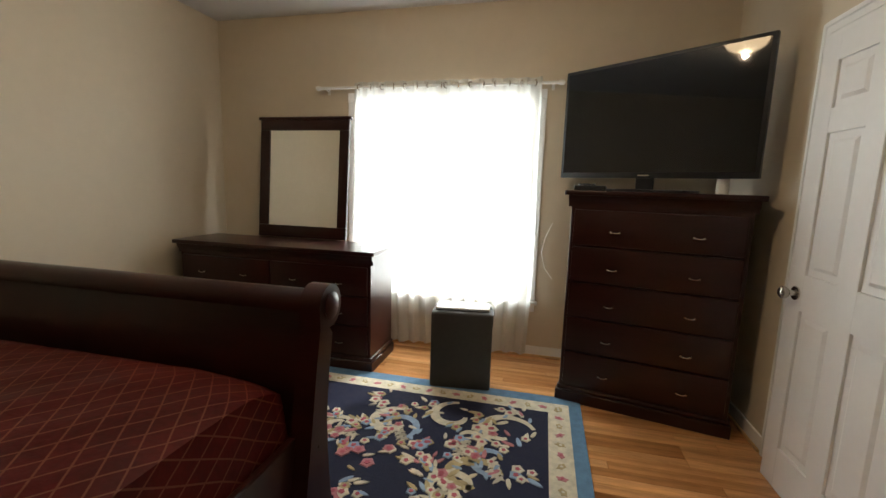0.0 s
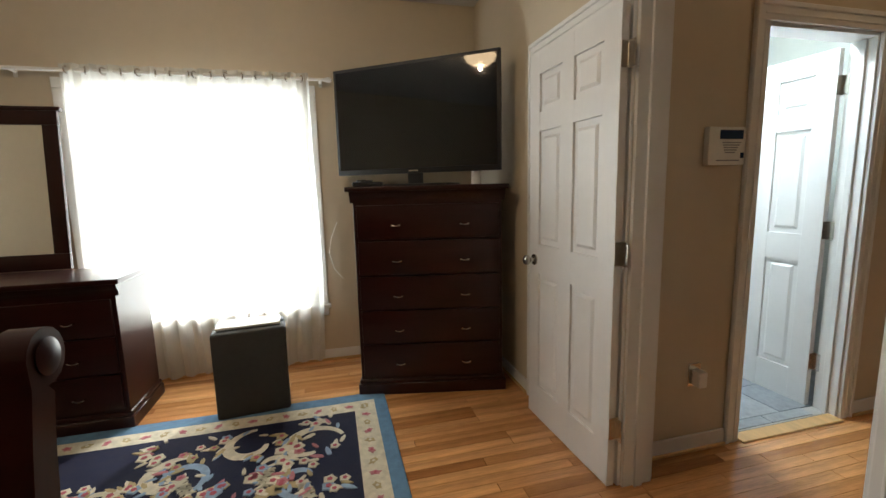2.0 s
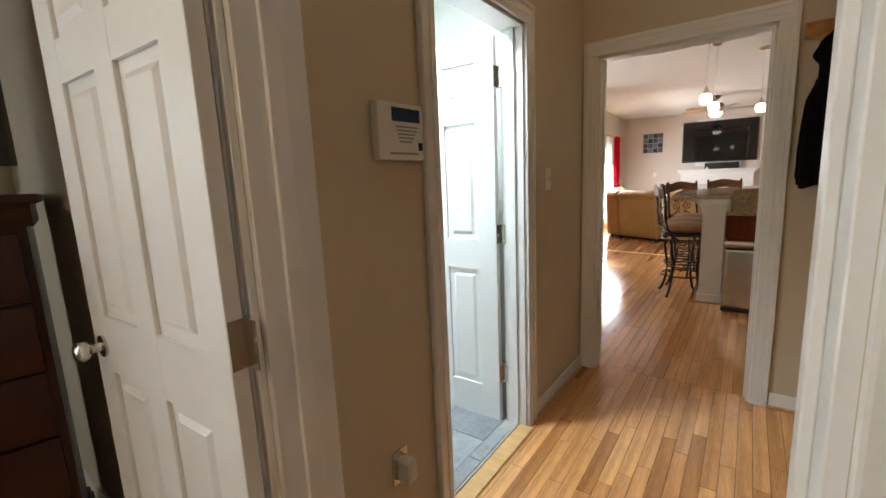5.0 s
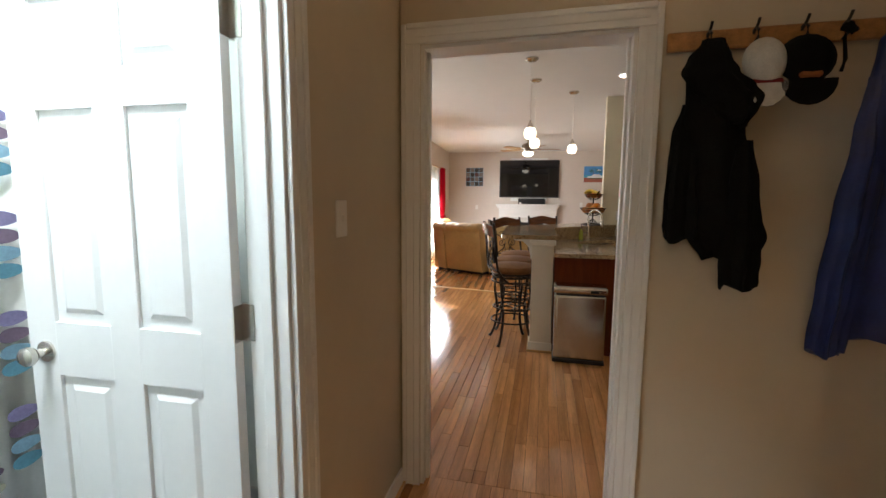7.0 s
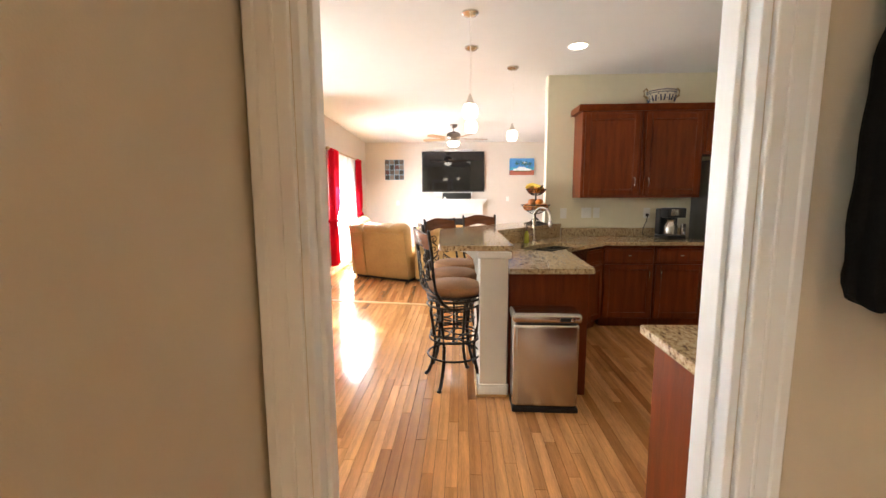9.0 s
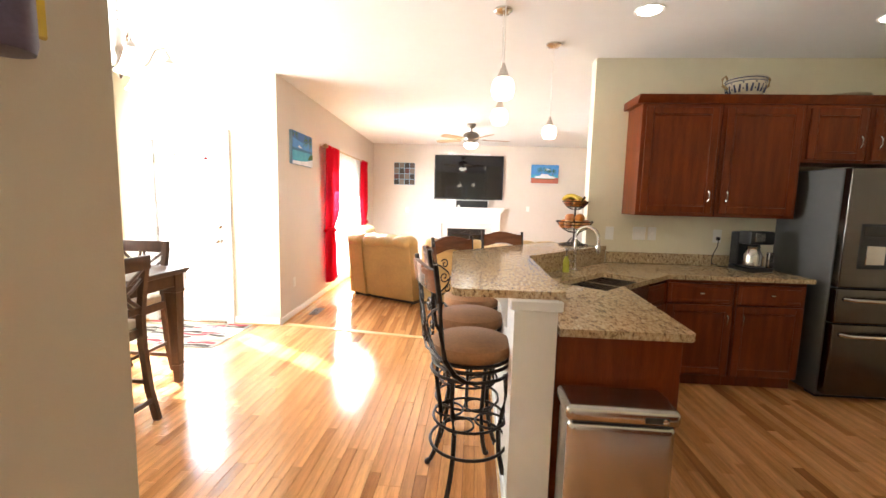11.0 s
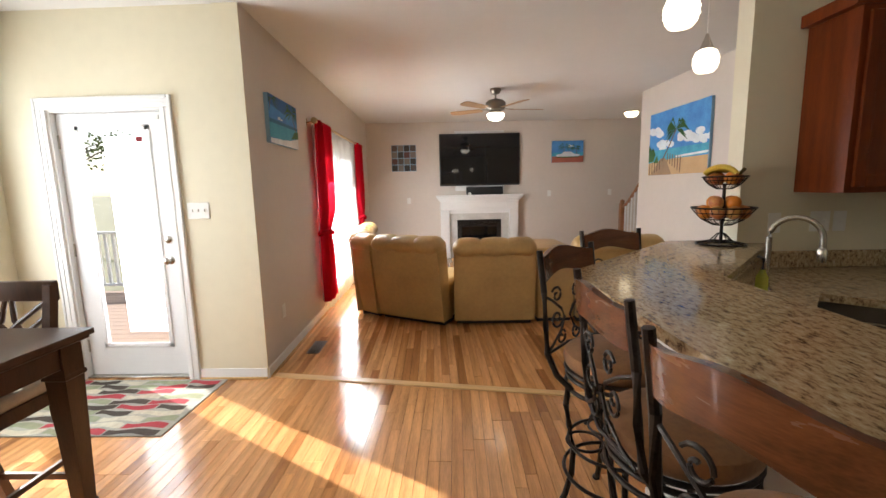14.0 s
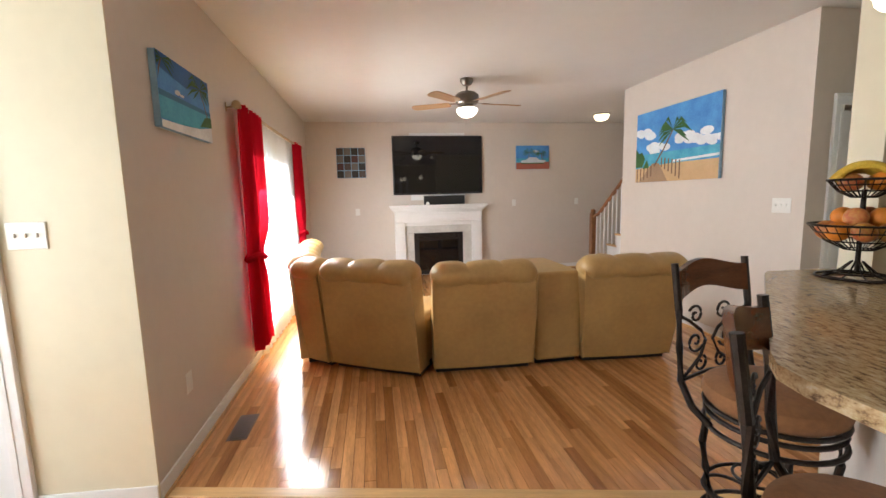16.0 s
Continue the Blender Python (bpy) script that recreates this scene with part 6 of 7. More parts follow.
# table linen and a plant
bm = bmesh.new()
box(bm, 6.75, 7.35, 4.55, 4.95, 0.9005, 0.904, 0.001)
solid("place_mat", bm, WHITE_CLOTH, "pale cloth runner lying on the dining table", "table runner")
pl = thing("potted_plant", pose(7.02, 4.75, 0.904), "small green and yellow potted plant on the dining table", "plant")
bm = bmesh.new()
lathe(bm, [(0.05, 0), (0.07, 0.11), (0.075, 0.115), (0.062, 0.113), (0.0, 0.10)], 18)
part("pot", bm, BLACK_PLASTIC, pl)
bm = bmesh.new()
prng = random.Random(5)
for k in range(60):
    a, e, ln = prng.uniform(0, 6.28), prng.uniform(0.4, 1.4), prng.uniform(0.08, 0.2)
    d = Vector((math.cos(a) * math.cos(e), math.sin(a) * math.cos(e), math.sin(e)))
    s = d.cross(Vector((0, 0, 1))).normalized() * 0.014
    b0, b1 = Vector((0, 0, 0.10)) + d * ln * 0.4, Vector((0, 0, 0.10)) + d * ln
    bm.faces.new([bm.verts.new(p) for p in (b0, (b0 + b1) / 2 + s, b1 - Vector((0, 0, 0.02)), (b0 + b1) / 2 - s)])
part("leaves", bm, mat("green_yellow_leaf", (0.18, 0.26, 0.05), 0.6, vary=0.4, scale=30), pl)

chair = thing("dining_chair", pose(7.11, 4.07, 0), "tall espresso dining chair with a lattice back and cream seat", "chair", "chairs round the table")
W2 = 0.215
bm = bmesh.new()
box(bm, -W2 + 0.005, W2 - 0.005, 0.03, 0.43, 0.60, 0.665, 0.025, 3)
part("seat", bm, CREAM_SEAT, chair, "cream upholstered seat")
bm = bmesh.new()
for d in ((-W2, W2, 0.005, 0.028, 0.545, 0.605), (-W2, W2, 0.41, 0.435, 0.545, 0.605), (-W2, -W2 + 0.024, 0.02, 0.43, 0.545, 0.605), (W2 - 0.024, W2, 0.02, 0.43, 0.545, 0.605)):
    box(bm, *d, 0.003)
part("seat_frame", bm, ESPRESSO, chair)


def stick(bm, pts, w, d):
    """A squared bar through points, w wide along x and d deep along y."""
    prev = None
    for x, y, z in pts:
        vs = [bm.verts.new((x + sx * w / 2, y + sy * d / 2, z)) for sx, sy in ((-1, -1), (1, -1), (1, 1), (-1, 1))]
        if prev:
            for k in range(4):
                bm.faces.new((prev[k], prev[(k + 1) % 4], vs[(k + 1) % 4], vs[k]))
        else:
            bm.faces.new(vs[::-1])
        prev = vs
    bm.faces.new(prev)


for s in (-1, 1):
    bm = bmesh.new()
    stick(bm, [(s * (W2 - 0.018), -0.075, 0.0), (s * (W2 - 0.018), -0.03, 0.2), (s * (W2 - 0.018), 0.0, 0.5), (s * (W2 - 0.018), 0.0, 0.66), (s * (W2 - 0.018), -0.02, 0.85), (s * (W2 - 0.018), -0.055, 1.06)], 0.036, 0.04)
    part("back_leg", bm, ESPRESSO, chair, smooth=False)
    bm = bmesh.new()
    stick(bm, [(s * (W2 - 0.02), 0.415, 0.0), (s * (W2 - 0.02), 0.41, 0.56)], 0.034, 0.034)
    part("front_leg", bm, ESPRESSO, chair, smooth=False)
    boxpart("stretcher", chair, ESPRESSO, (s * (W2 - 0.02) - 0.01, s * (W2 - 0.02) + 0.01, -0.03, 0.40, 0.24, 0.265), 0.002)
boxpart("stretcher", chair, ESPRESSO, (-W2 + 0.03, W2 - 0.03, 0.40, 0.42, 0.17, 0.20), 0.002)
boxpart("stretcher", chair, ESPRESSO, (-W2 + 0.03, W2 - 0.03, -0.062, -0.042, 0.12, 0.15), 0.002)
bm = bmesh.new()
box(bm, -W2, W2, -0.075, -0.045, 0.985, 1.075, 0.006, 2)
part("crest_rail", bm, ESPRESSO, chair)
boxpart("lower_rail", chair, ESPRESSO, (-W2 + 0.03, W2 - 0.03, -0.012, 0.012, 0.70, 0.745), 0.003)
bm = bmesh.new()


def slat(pts):
    tube(bm, pts, 0.011, 6)


yb = lambda z: -0.005 - 0.045 * (z - 0.72) / 0.28
for s in (-1, 1):
    slat([(s * 0.18, yb(0.99), 0.99), (s * 0.06, yb(0.90), 0.90), (-s * 0.06, yb(0.80), 0.80), (-s * 0.13, yb(0.74), 0.74)])
    slat([(s * 0.18, yb(0.74), 0.745), (s * 0.10, yb(0.80), 0.80), (s * 0.03, yb(0.90), 0.90), (s * 0.015, yb(0.99), 0.99)])
    slat([(s * 0.19, yb(0.90), 0.93), (s * 0.10, yb(0.88), 0.86), (s * 0.0, yb(0.83), 0.81)])
part("lattice", bm, ESPRESSO, chair, "crossed wooden lattice")
copy_thing(chair, pose(7.99, 4.64, 0, 0, 0, 90))
copy_thing(chair, pose(6.25, 4.75, 0, 0, 0, -90))
copy_thing(chair, pose(7.2, 5.55, 0, 0, 0, 180))

# door mat with leaf bands
dm = thing("door_mat", pose(0, 0, 0), "woven wavy-banded mat lying at the patio door", "mat")
boxpart("backing", dm, weave("stone_grey_wool", (0.34, 0.33, 0.28)), (8.57, 9.33, 4.44, 5.62, 0.0, 0.008), 0.002)
MATC = [weave("dark_brown_wool", (0.045, 0.030, 0.02)), weave("crimson_wool", (0.36, 0.03, 0.04)), weave("sage_wool", (0.24, 0.26, 0.16)), weave("oat_wool", (0.50, 0.45, 0.34))]
mrng = random.Random(8)
for col in range(10):
    cx = 8.61 + col * 0.074
    y = 4.46 + mrng.uniform(0, 0.08)
    k = col
    while y < 5.50:
        ln = mrng.uniform(0.16, 0.34)
        y1 = min(y + ln, 5.61)
        pts_l, pts_r = [], []
        for q in range(7):
            yy = y + (y1 - y) * q / 6
            wv = 0.012 * math.sin(yy * 22 + col * 1.3)
            hw = 0.027 + 0.006 * math.sin(q * 1.1)
            pts_l.append((cx - hw + wv, yy, 0.0095))
            pts_r.append((cx + hw + wv, yy, 0.0095))
        b = bmesh.new()
        b.faces.new([b.verts.new(p) for p in pts_l + pts_r[::-1]])
        part("woven_band", b, MATC[k % 4], dm, smooth=False)
        y, k = y1 + 0.012, k + mrng.choice((1, 2, 3))

# patio door
pd = thing("door_patio", along(9.36, 0, -90), "white full-glass patio door, closed, with a brass-toned knob", "door", kind="structure")
a, b = -5.582, -4.768
bm = bmesh.new()
for d in ((a, a + 0.155, 0.045, 0.09, 0.02, 2.04), (b - 0.135, b, 0.045, 0.09, 0.02, 2.04), (a + 0.15, b - 0.13, 0.045, 0.09, 0.02, 0.27), (a + 0.15, b - 0.13, 0.045, 0.09, 1.93, 2.04)):
    box(bm, *d, 0.003)
part("leaf", bm, DOOR_WHITE, pd)
bm = bmesh.new()
for d in ((a + 0.135, a + 0.17, 0.036, 0.046, 0.25, 1.95), (b - 0.15, b - 0.115, 0.036, 0.046, 0.25, 1.95), (a + 0.135, b - 0.115, 0.036, 0.046, 0.25, 0.285), (a + 0.135, b - 0.115, 0.036, 0.046, 1.915, 1.95)):
    box(bm, *d, 0.004)
part("glazing_bead", bm, DOOR_WHITE, pd)
bm = bmesh.new()
box(bm, a + 0.15, b - 0.13, 0.064, 0.070, 0.26, 1.94)
pane = part("pane", bm, GLASS, pd, smooth=False)
pane.visible_shadow = False
knob(pd, b - 0.065, 0.045, 0.94, -1)
bm = bmesh.new()
lathe(bm, [(0.028, 0), (0.028, 0.01), (0.018, 0.016), (0.0, 0.018)], 18)
part("deadbolt", bm, NICKEL, pd, m=pose(b - 0.065, 0.045, 1.10, 90, 0, 0))
for z in (0.26, 1.03, 1.84):
    bm = bmesh.new()
    box(bm, a - 0.012, a + 0.012, 0.040, 0.046, z - 0.05, z + 0.05, 0.001)
    part("hinge", bm, NICKEL, pd)
boxpart("alarm_sensor", pd, WHITE_PLASTIC, (b - 0.09, b - 0.03, 0.03, 0.045, 1.985, 2.015), 0.003)
boxpart("sticker", pd, RED_DARK, (b - 0.24, b - 0.19, 0.0615, 0.0635, 1.83, 1.87), 0)
boxpart("sill", pd, NICKEL, (a - 0.016, b + 0.016, 0.0, 0.16, 0.0, 0.019), 0.004)
jamb("door_jamb_patio", along(9.36, 0, -90), -5.60, -4.75, 2.06, 0.16)
casing("door_casing_patio", along(9.36, 0, -90), -5.60, -4.75, 2.06)
plate("switch_patio", pose(9.36, 4.55, 1.315, 0, 0, -90), 0.165, 0.12, "white triple switch beside the patio door", 3)

# ---- living room (own axes) ----
def at(u, v, z=0.0, turn=0.0):
    return LIV @ pose(u, v, z, 0, 0, turn)


lc = thing("living_curtains", LIV, "red satin curtains tied at the middle over white sheers", "curtains")
WOOD_ROD = mat("pale_turned_wood", (0.45, 0.32, 0.17), 0.45, vary=0.15, scale=9)
rod(lc, 1.46, 4.30, -0.095, 2.17, 0.014, WOOD_ROD, 0.035)
cloth("sheer_panel", lc, SHEER_WHITE, 2.15, 2.16, 0.04, 15, 0.022, 4, "white sheer panels", m=Matrix.Translation((2.85, -0.062, 0)))
cloth("red_panel", lc, RED_CLOTH, 0.62, 2.19, 0.20, 6, 0.040, 6, "red tied curtain", pinch=(0.98, 0.45, True), m=Matrix.Translation((1.78, -0.105, 0)))
cloth("red_panel", lc, RED_CLOTH, 0.50, 2.19, 0.20, 5, 0.035, 7, "red tied curtain", pinch=(0.98, 0.45, False), m=Matrix.Translation((4.02, -0.105, 0)))
for cx, w in ((1.625, 0.15), (4.02, 0.12)):
    bm = bmesh.new()
    tube(bm, [(cx + w * math.cos(t), -0.105 + 0.062 * math.sin(t), 0.98 + 0.02 * math.sin(2 * t)) for t in [2 * math.pi * k / 20 for k in range(20)]], 0.024, 8, True)
    part("tie_back", bm, RED_CLOTH, lc)

FABRIC = LEATHER


def recliner_back(name, m, w, top, label, lean=0.16, depth=0.82, pads=3, flare=0.0):
    """A sofa unit seen from behind: smooth leather back leaning out at the top, padded roll, seat and base. Back along y=0, body to +y."""
    ob = thing(name, m, label, "sofa unit", "sectional sofa")
    bm = bmesh.new()
    nz, nx = 8, 10
    rows = []
    for j in range(nz + 1):
        f = j / nz
        z = 0.05 + (top - 0.16) * f
        rows.append([bm.verts.new(((i / nx - 0.5) * (w - 0.02 + flare * f), -lean * f + 0.012 * math.sin(math.pi * i / nx) * -1 - 0.012 * math.sin(math.pi * f), z)) for i in range(nx + 1)])
    for j in range(nz):
        for i in range(nx):
            bm.faces.new((rows[j][i], rows[j][i + 1], rows[j + 1][i + 1], rows[j + 1][i]))
    g = bmesh.ops.extrude_face_region(bm, geom=bm.faces[:])["geom"]
    bmesh.ops.translate(bm, verts=[v for v in g if isinstance(v, bmesh.types.BMVert)], vec=(0, 0.20, 0))
    bmesh.ops.recalc_face_normals(bm, faces=bm.faces[:])
    part("back_panel", bm, FABRIC, ob)
    pw = (w + flare) / pads
    bm = bmesh.new()
    full, n, seg, rings = w + flare, 14 * pads, 20, []
    for i in range(n + 1):
        u = i / n
        tuck = abs(math.sin(math.pi * pads * u)) ** 0.45
        end = min(1.0, min(u, 1 - u) * full / 0.07) ** 0.5
        ring = []
        for k in range(seg):
            a = 2 * math.pi * k / seg
            wrinkle = 1 + 0.035 * math.sin(41 * u + 3 * a) * (1 - tuck) + 0.02 * math.sin(17 * u - 2 * a)
            ry, rz = 0.145 * (0.55 + 0.45 * end), (0.082 + 0.026 * tuck) * (0.35 + 0.65 * end) * wrinkle
            ring.append(bm.verts.new(((u - 0.5) * full, -lean + 0.105 + ry * math.cos(a), top - 0.105 + rz * math.sin(a))))
        rings.append(ring)
    for p, q in zip(rings, rings[1:]):
        for k in range(seg):
            bm.faces.new((p[k], p[(k + 1) % seg], q[(k + 1) % seg], q[k]))
    bm.faces.new(rings[0][::-1])
    bm.faces.new(rings[-1])
    bmesh.ops.recalc_face_normals(bm, faces=bm.faces[:])
    part("head_cushion", bm, FABRIC, ob, "plump leather pillow top with tucks")
    bm = bmesh.new()
    box(bm, -w / 2 + 0.01, w / 2 - 0.01, 0.12, depth, 0.05, 0.48, 0.06, 3)
    part("seat", bm, FABRIC, ob)
    bm = bmesh.new()
    box(bm, -w / 2 + 0.03, w / 2 - 0.03, 0.05, depth - 0.06, 0.0, 0.06, 0.004)
    part("base", bm, BLACK_PLASTIC, ob)
    for x in (-w / 2 + 0.012, w / 2 - 0.012):
        bm = bmesh.new()
        tube(bm, [(x + math.copysign(flare / 2 * f, x), -lean * f - 0.006, 0.05 + (top - 0.16) * f) for f in (0, 0.25, 0.5, 0.75, 1)], 0.007, 6)
        part("piping", bm, FABRIC, ob)
    return ob


def unit(name, p, q, top, label, **kw):
    c = ((p[0] + q[0]) / 2, (p[1] + q[1]) / 2)
    w = math.hypot(q[0] - p[0], q[1] - p[1])
    turn = math.degrees(math.atan2(q[1] - p[1], q[0] - p[0]))
    return recliner_back(name, at(c[0], c[1], 0, turn), w, top, label, **kw)


unit("sofa_corner", (1.50, -0.68), (1.09, -1.41), 0.96, "tan leather corner unit of the sectional sofa", lean=0.12, pads=3)
unit("recliner_unit", (1.15, -1.51), (1.11, -2.355), 0.93, "tan leather recliner of the sectional sofa", lean=0.12, pads=3)
unit("sofa_recliner", (1.12, -2.78), (1.05, -3.56), 0.94, "tan leather end recliner of the sectional sofa", lean=0.16, pads=3, flare=0.10)
unit("sofa_wedge", (1.72, -0.40), (1.49, -0.665), 0.95, "tan leather wedge at the corner of the sectional sofa", lean=0.08, depth=0.4, pads=1)
con = thing("sofa_console", at(1.15, -2.58, 0, -90), "tan leather console between two sofa units", "sofa console")
boxpart("console_body", con, FABRIC, (-0.20, 0.20, -0.02, 0.78, 0.05, 0.80), 0.03, seg=3)
boxpart("console_base", con, BLACK_PLASTIC, (-0.18, 0.18, 0.05, 0.72, 0.0, 0.052), 0.003)
unit("loveseat_unit", (2.55, -0.30), (1.62, -0.42), 0.97, "tan leather unit of the sectional sofa under the window", lean=0.04, pads=3)
unit("window_recliner", (3.45, -0.26), (2.58, -0.30), 0.95, "tan leather recliner of the sectional sofa beside the window", lean=0.06, pads=3)

FRV = -2.25
fp = thing("fireplace", at(5.56, FRV, 0, -90), "white painted fireplace mantel with a marble surround", "fireplace")
MARBLE = mat("grey_white_marble", (0.60, 0.59, 0.56), 0.2, vary=0.15, scale=4, stretch=(1, 3, 1))
for s in (-1, 1):
    boxpart("pilaster", fp, TRIM, (s * 0.70 - 0.09, s * 0.70 + 0.09, -0.14, -0.001, 0.0, 0.98), 0.006)
    boxpart("pilaster_panel", fp, TRIM, (s * 0.70 - 0.05, s * 0.70 + 0.05, -0.15, -0.139, 0.16, 0.90), 0.006)
    boxpart("plinth_block", fp, TRIM, (s * 0.70 - 0.10, s * 0.70 + 0.10, -0.155, -0.001, 0.0, 0.13), 0.006)
    boxpart("marble_side", fp, MARBLE, (s * 0.53 - 0.079, s * 0.53 + 0.079, -0.07, -0.001, 0.0, 0.78), 0.002)
boxpart("marble_head", fp, MARBLE, (-0.609, 0.609, -0.069, -0.001, 0.781, 0.91), 0.002)
boxpart("frieze", fp, TRIM, (-0.79, 0.79, -0.14, -0.001, 0.982, 1.16), 0.006)
boxpart("frieze_panel", fp, TRIM, (-0.55, 0.55, -0.15, -0.139, 1.02, 1.12), 0.006)
boxpart("bed_mould", fp, TRIM, (-0.61, 0.61, -0.085, -0.001, 0.911, 0.981), 0.004)
bm = bmesh.new()
for i, (o, z0, z1) in enumerate(((0.02, 1.161, 1.185), (0.05, 1.186, 1.215), (0.085, 1.216, 1.25), (0.11, 1.251, 1.285))):
    box(bm, -0.79 - o * 0.8, 0.79 + o * 0.8, -0.14 - o, -0.001, z0, z1, 0.008, 2)
part("mantel_shelf", bm, TRIM, fp)
boxpart("firebox", fp, BLACK_PLASTIC, (-0.449, 0.449, -0.05, -0.002, 0.02, 0.78), 0.004)
boxpart("fire_glass", fp, SCREEN, (-0.36, 0.36, -0.058, -0.049, 0.10, 0.64), 0.002)
bm = bmesh.new()
for i in range(5):
    box(bm, -0.40, 0.40, -0.062, -0.049, 0.665 + i * 0.02, 0.675 + i * 0.02)
part("louvre", bm, IRON, fp)
tv = television("television_living", at(5.505, -2.27, 1.47, -90), 1.62, 1.03, "large black flat television hanging above the fireplace", stand=False)
boxpart("wall_mount", tv, BLACK_PLASTIC, (-0.3, 0.3, 0.036, 0.054, 0.3, 0.7), 0.002)
boxpart("white_stand", tv, TRIM, (-0.5, 0.5, 0.04, 0.052, -0.10, 1.085), 0.004, "white mounting board")
sb = thing("soundbar", at(5.46, -2.36, 1.286, -90), "black soundbar standing on the mantel", "soundbar")
boxpart("speaker_body", sb, BLACK_PLASTIC, (-0.37, 0.37, -0.04, 0.03, 0.0, 0.16), 0.01, seg=2)
bm = bmesh.new()
lathe(bm, [(0.03, 0), (0.035, 0.02), (0.02, 0.05), (0.0, 0.055)], 16)
solid("white_ornament", bm, WHITE_PLASTIC, "small white ornament standing on the mantel", "ornament", m=at(5.38, -2.05, 1.286), smooth=True)


def poly(bm, pts, y):
    bm.faces.new([bm.verts.new((x, y, z)) for x, z in pts])


PAINT = {}


def paint(name, c, c2=None):
    if name not in PAINT:
        PAINT[name] = mat("print_" + name, c, 0.6, vary=0.12, scale=7, c2=c2)
    return PAINT[name]


def canvas(name, m, w, h, layers, label, deep=0.035):
    """A stretched canvas print, front facing -y, its lower left corner at the origin; layers of flat coloured shapes."""
    ob = thing(name, m, label, "picture")
    boxpart("stretcher", ob, paint("canvas_edge", (0.25, 0.42, 0.58)), (0, w, -deep, -0.001, 0, h), 0.003)
    for i, (nm, material, shapes) in enumerate(layers):
        for k, pts in enumerate(shapes):
            bm = bmesh.new()
            poly(bm, [(min(max(x, 0), 1) * w, min(max(z, 0), 1) * h) for x, z in pts], -deep - 0.0006 * (i + 1) - 0.00001 * k)
            part(nm[:-1] if len(shapes) > 1 and nm[-1] == "s" else nm, bm, material, ob, smooth=False)
    return ob


def palm(cx, cz, base, n=9, size=0.2, seed=1):
    rng = random.Random(seed)
    trunk = [[(base[0] - 0.012, base[1]), (base[0] + 0.012, base[1]), ((base[0] + cx) / 2 + 0.02, (base[1] + cz) / 2), (cx + 0.008, cz), (cx - 0.008, cz), ((base[0] + cx) / 2, (base[1] + cz) / 2)]]
    fr_ = []
    for k in range(n):
        a = math.pi * (-0.25 + 1.5 * k / (n - 1)) + rng.uniform(-0.1, 0.1)
        ln = size * rng.uniform(0.8, 1.1)
        tip = (cx + ln * math.cos(a) * 0.85, cz + ln * math.sin(a) * 0.6 - ln * 0.35 * abs(math.cos(a)))
        mid = (cx + ln * 0.55 * math.cos(a) * 0.9, cz + ln * 0.55 * math.sin(a) + 0.015)
        fr_.append([(cx, cz), (mid[0], mid[1] + 0.022), tip, (mid[0], mid[1] - 0.03)])
    return trunk, fr_


def cloudy(cx, cz, r, seed):
    rng = random.Random(seed)
    return [[(cx + rng.uniform(-r, r) + rr * math.cos(t), cz + rng.uniform(-r * 0.3, r * 0.4) + rr * 0.7 * math.sin(t)) for t in [0]][0:0] or [(cx + dx + rr * math.cos(t), cz + dz + rr * 0.75 * math.sin(t)) for t in [2 * math.pi * q / 12 for q in range(12)]] for dx, dz, rr in [(rng.uniform(-r, r), rng.uniform(-r * 0.35, r * 0.45), rng.uniform(0.3, 0.6) * r) for _ in range(9)]]


SKY_P, SKY_D, SEA, SEA_D, SAND, CLOUD = paint("sky", (0.10, 0.36, 0.72), (0.05, 0.22, 0.60)), paint("deep_sky", (0.03, 0.14, 0.42)), paint("sea", (0.10, 0.48, 0.62), (0.04, 0.30, 0.52)), paint("deep_sea", (0.02, 0.16, 0.34)), paint("sand", (0.62, 0.42, 0.22), (0.55, 0.36, 0.18)), paint("cloud", (0.74, 0.78, 0.82))
FROND, TRUNK, PLANK, PINKISH = paint("palm_green", (0.02, 0.09, 0.03), (0.05, 0.16, 0.03)), paint("trunk_brown", (0.16, 0.09, 0.05)), paint("boardwalk", (0.34, 0.22, 0.13)), paint("pink_sand", (0.45, 0.13, 0.08), (0.36, 0.10, 0.07))
tr, fr2 = palm(0.50, 0.68, (0.27, 0.22), 13, 0.27, 2)
rails = [[(0.02 + 0.05 * k, 0.0 + 0.02 * k), (0.035 + 0.05 * k, 0.0 + 0.02 * k), (0.035 + 0.05 * k, 0.20 + 0.010 * k), (0.02 + 0.05 * k, 0.19 + 0.010 * k)] for k in range(5)]
rails += [[(0.36 + 0.045 * k, 0.20 - 0.035 * k), (0.375 + 0.045 * k, 0.20 - 0.035 * k), (0.375 + 0.045 * k, 0.33 - 0.012 * k), (0.36 + 0.045 * k, 0.33 - 0.012 * k)] for k in range(6)]
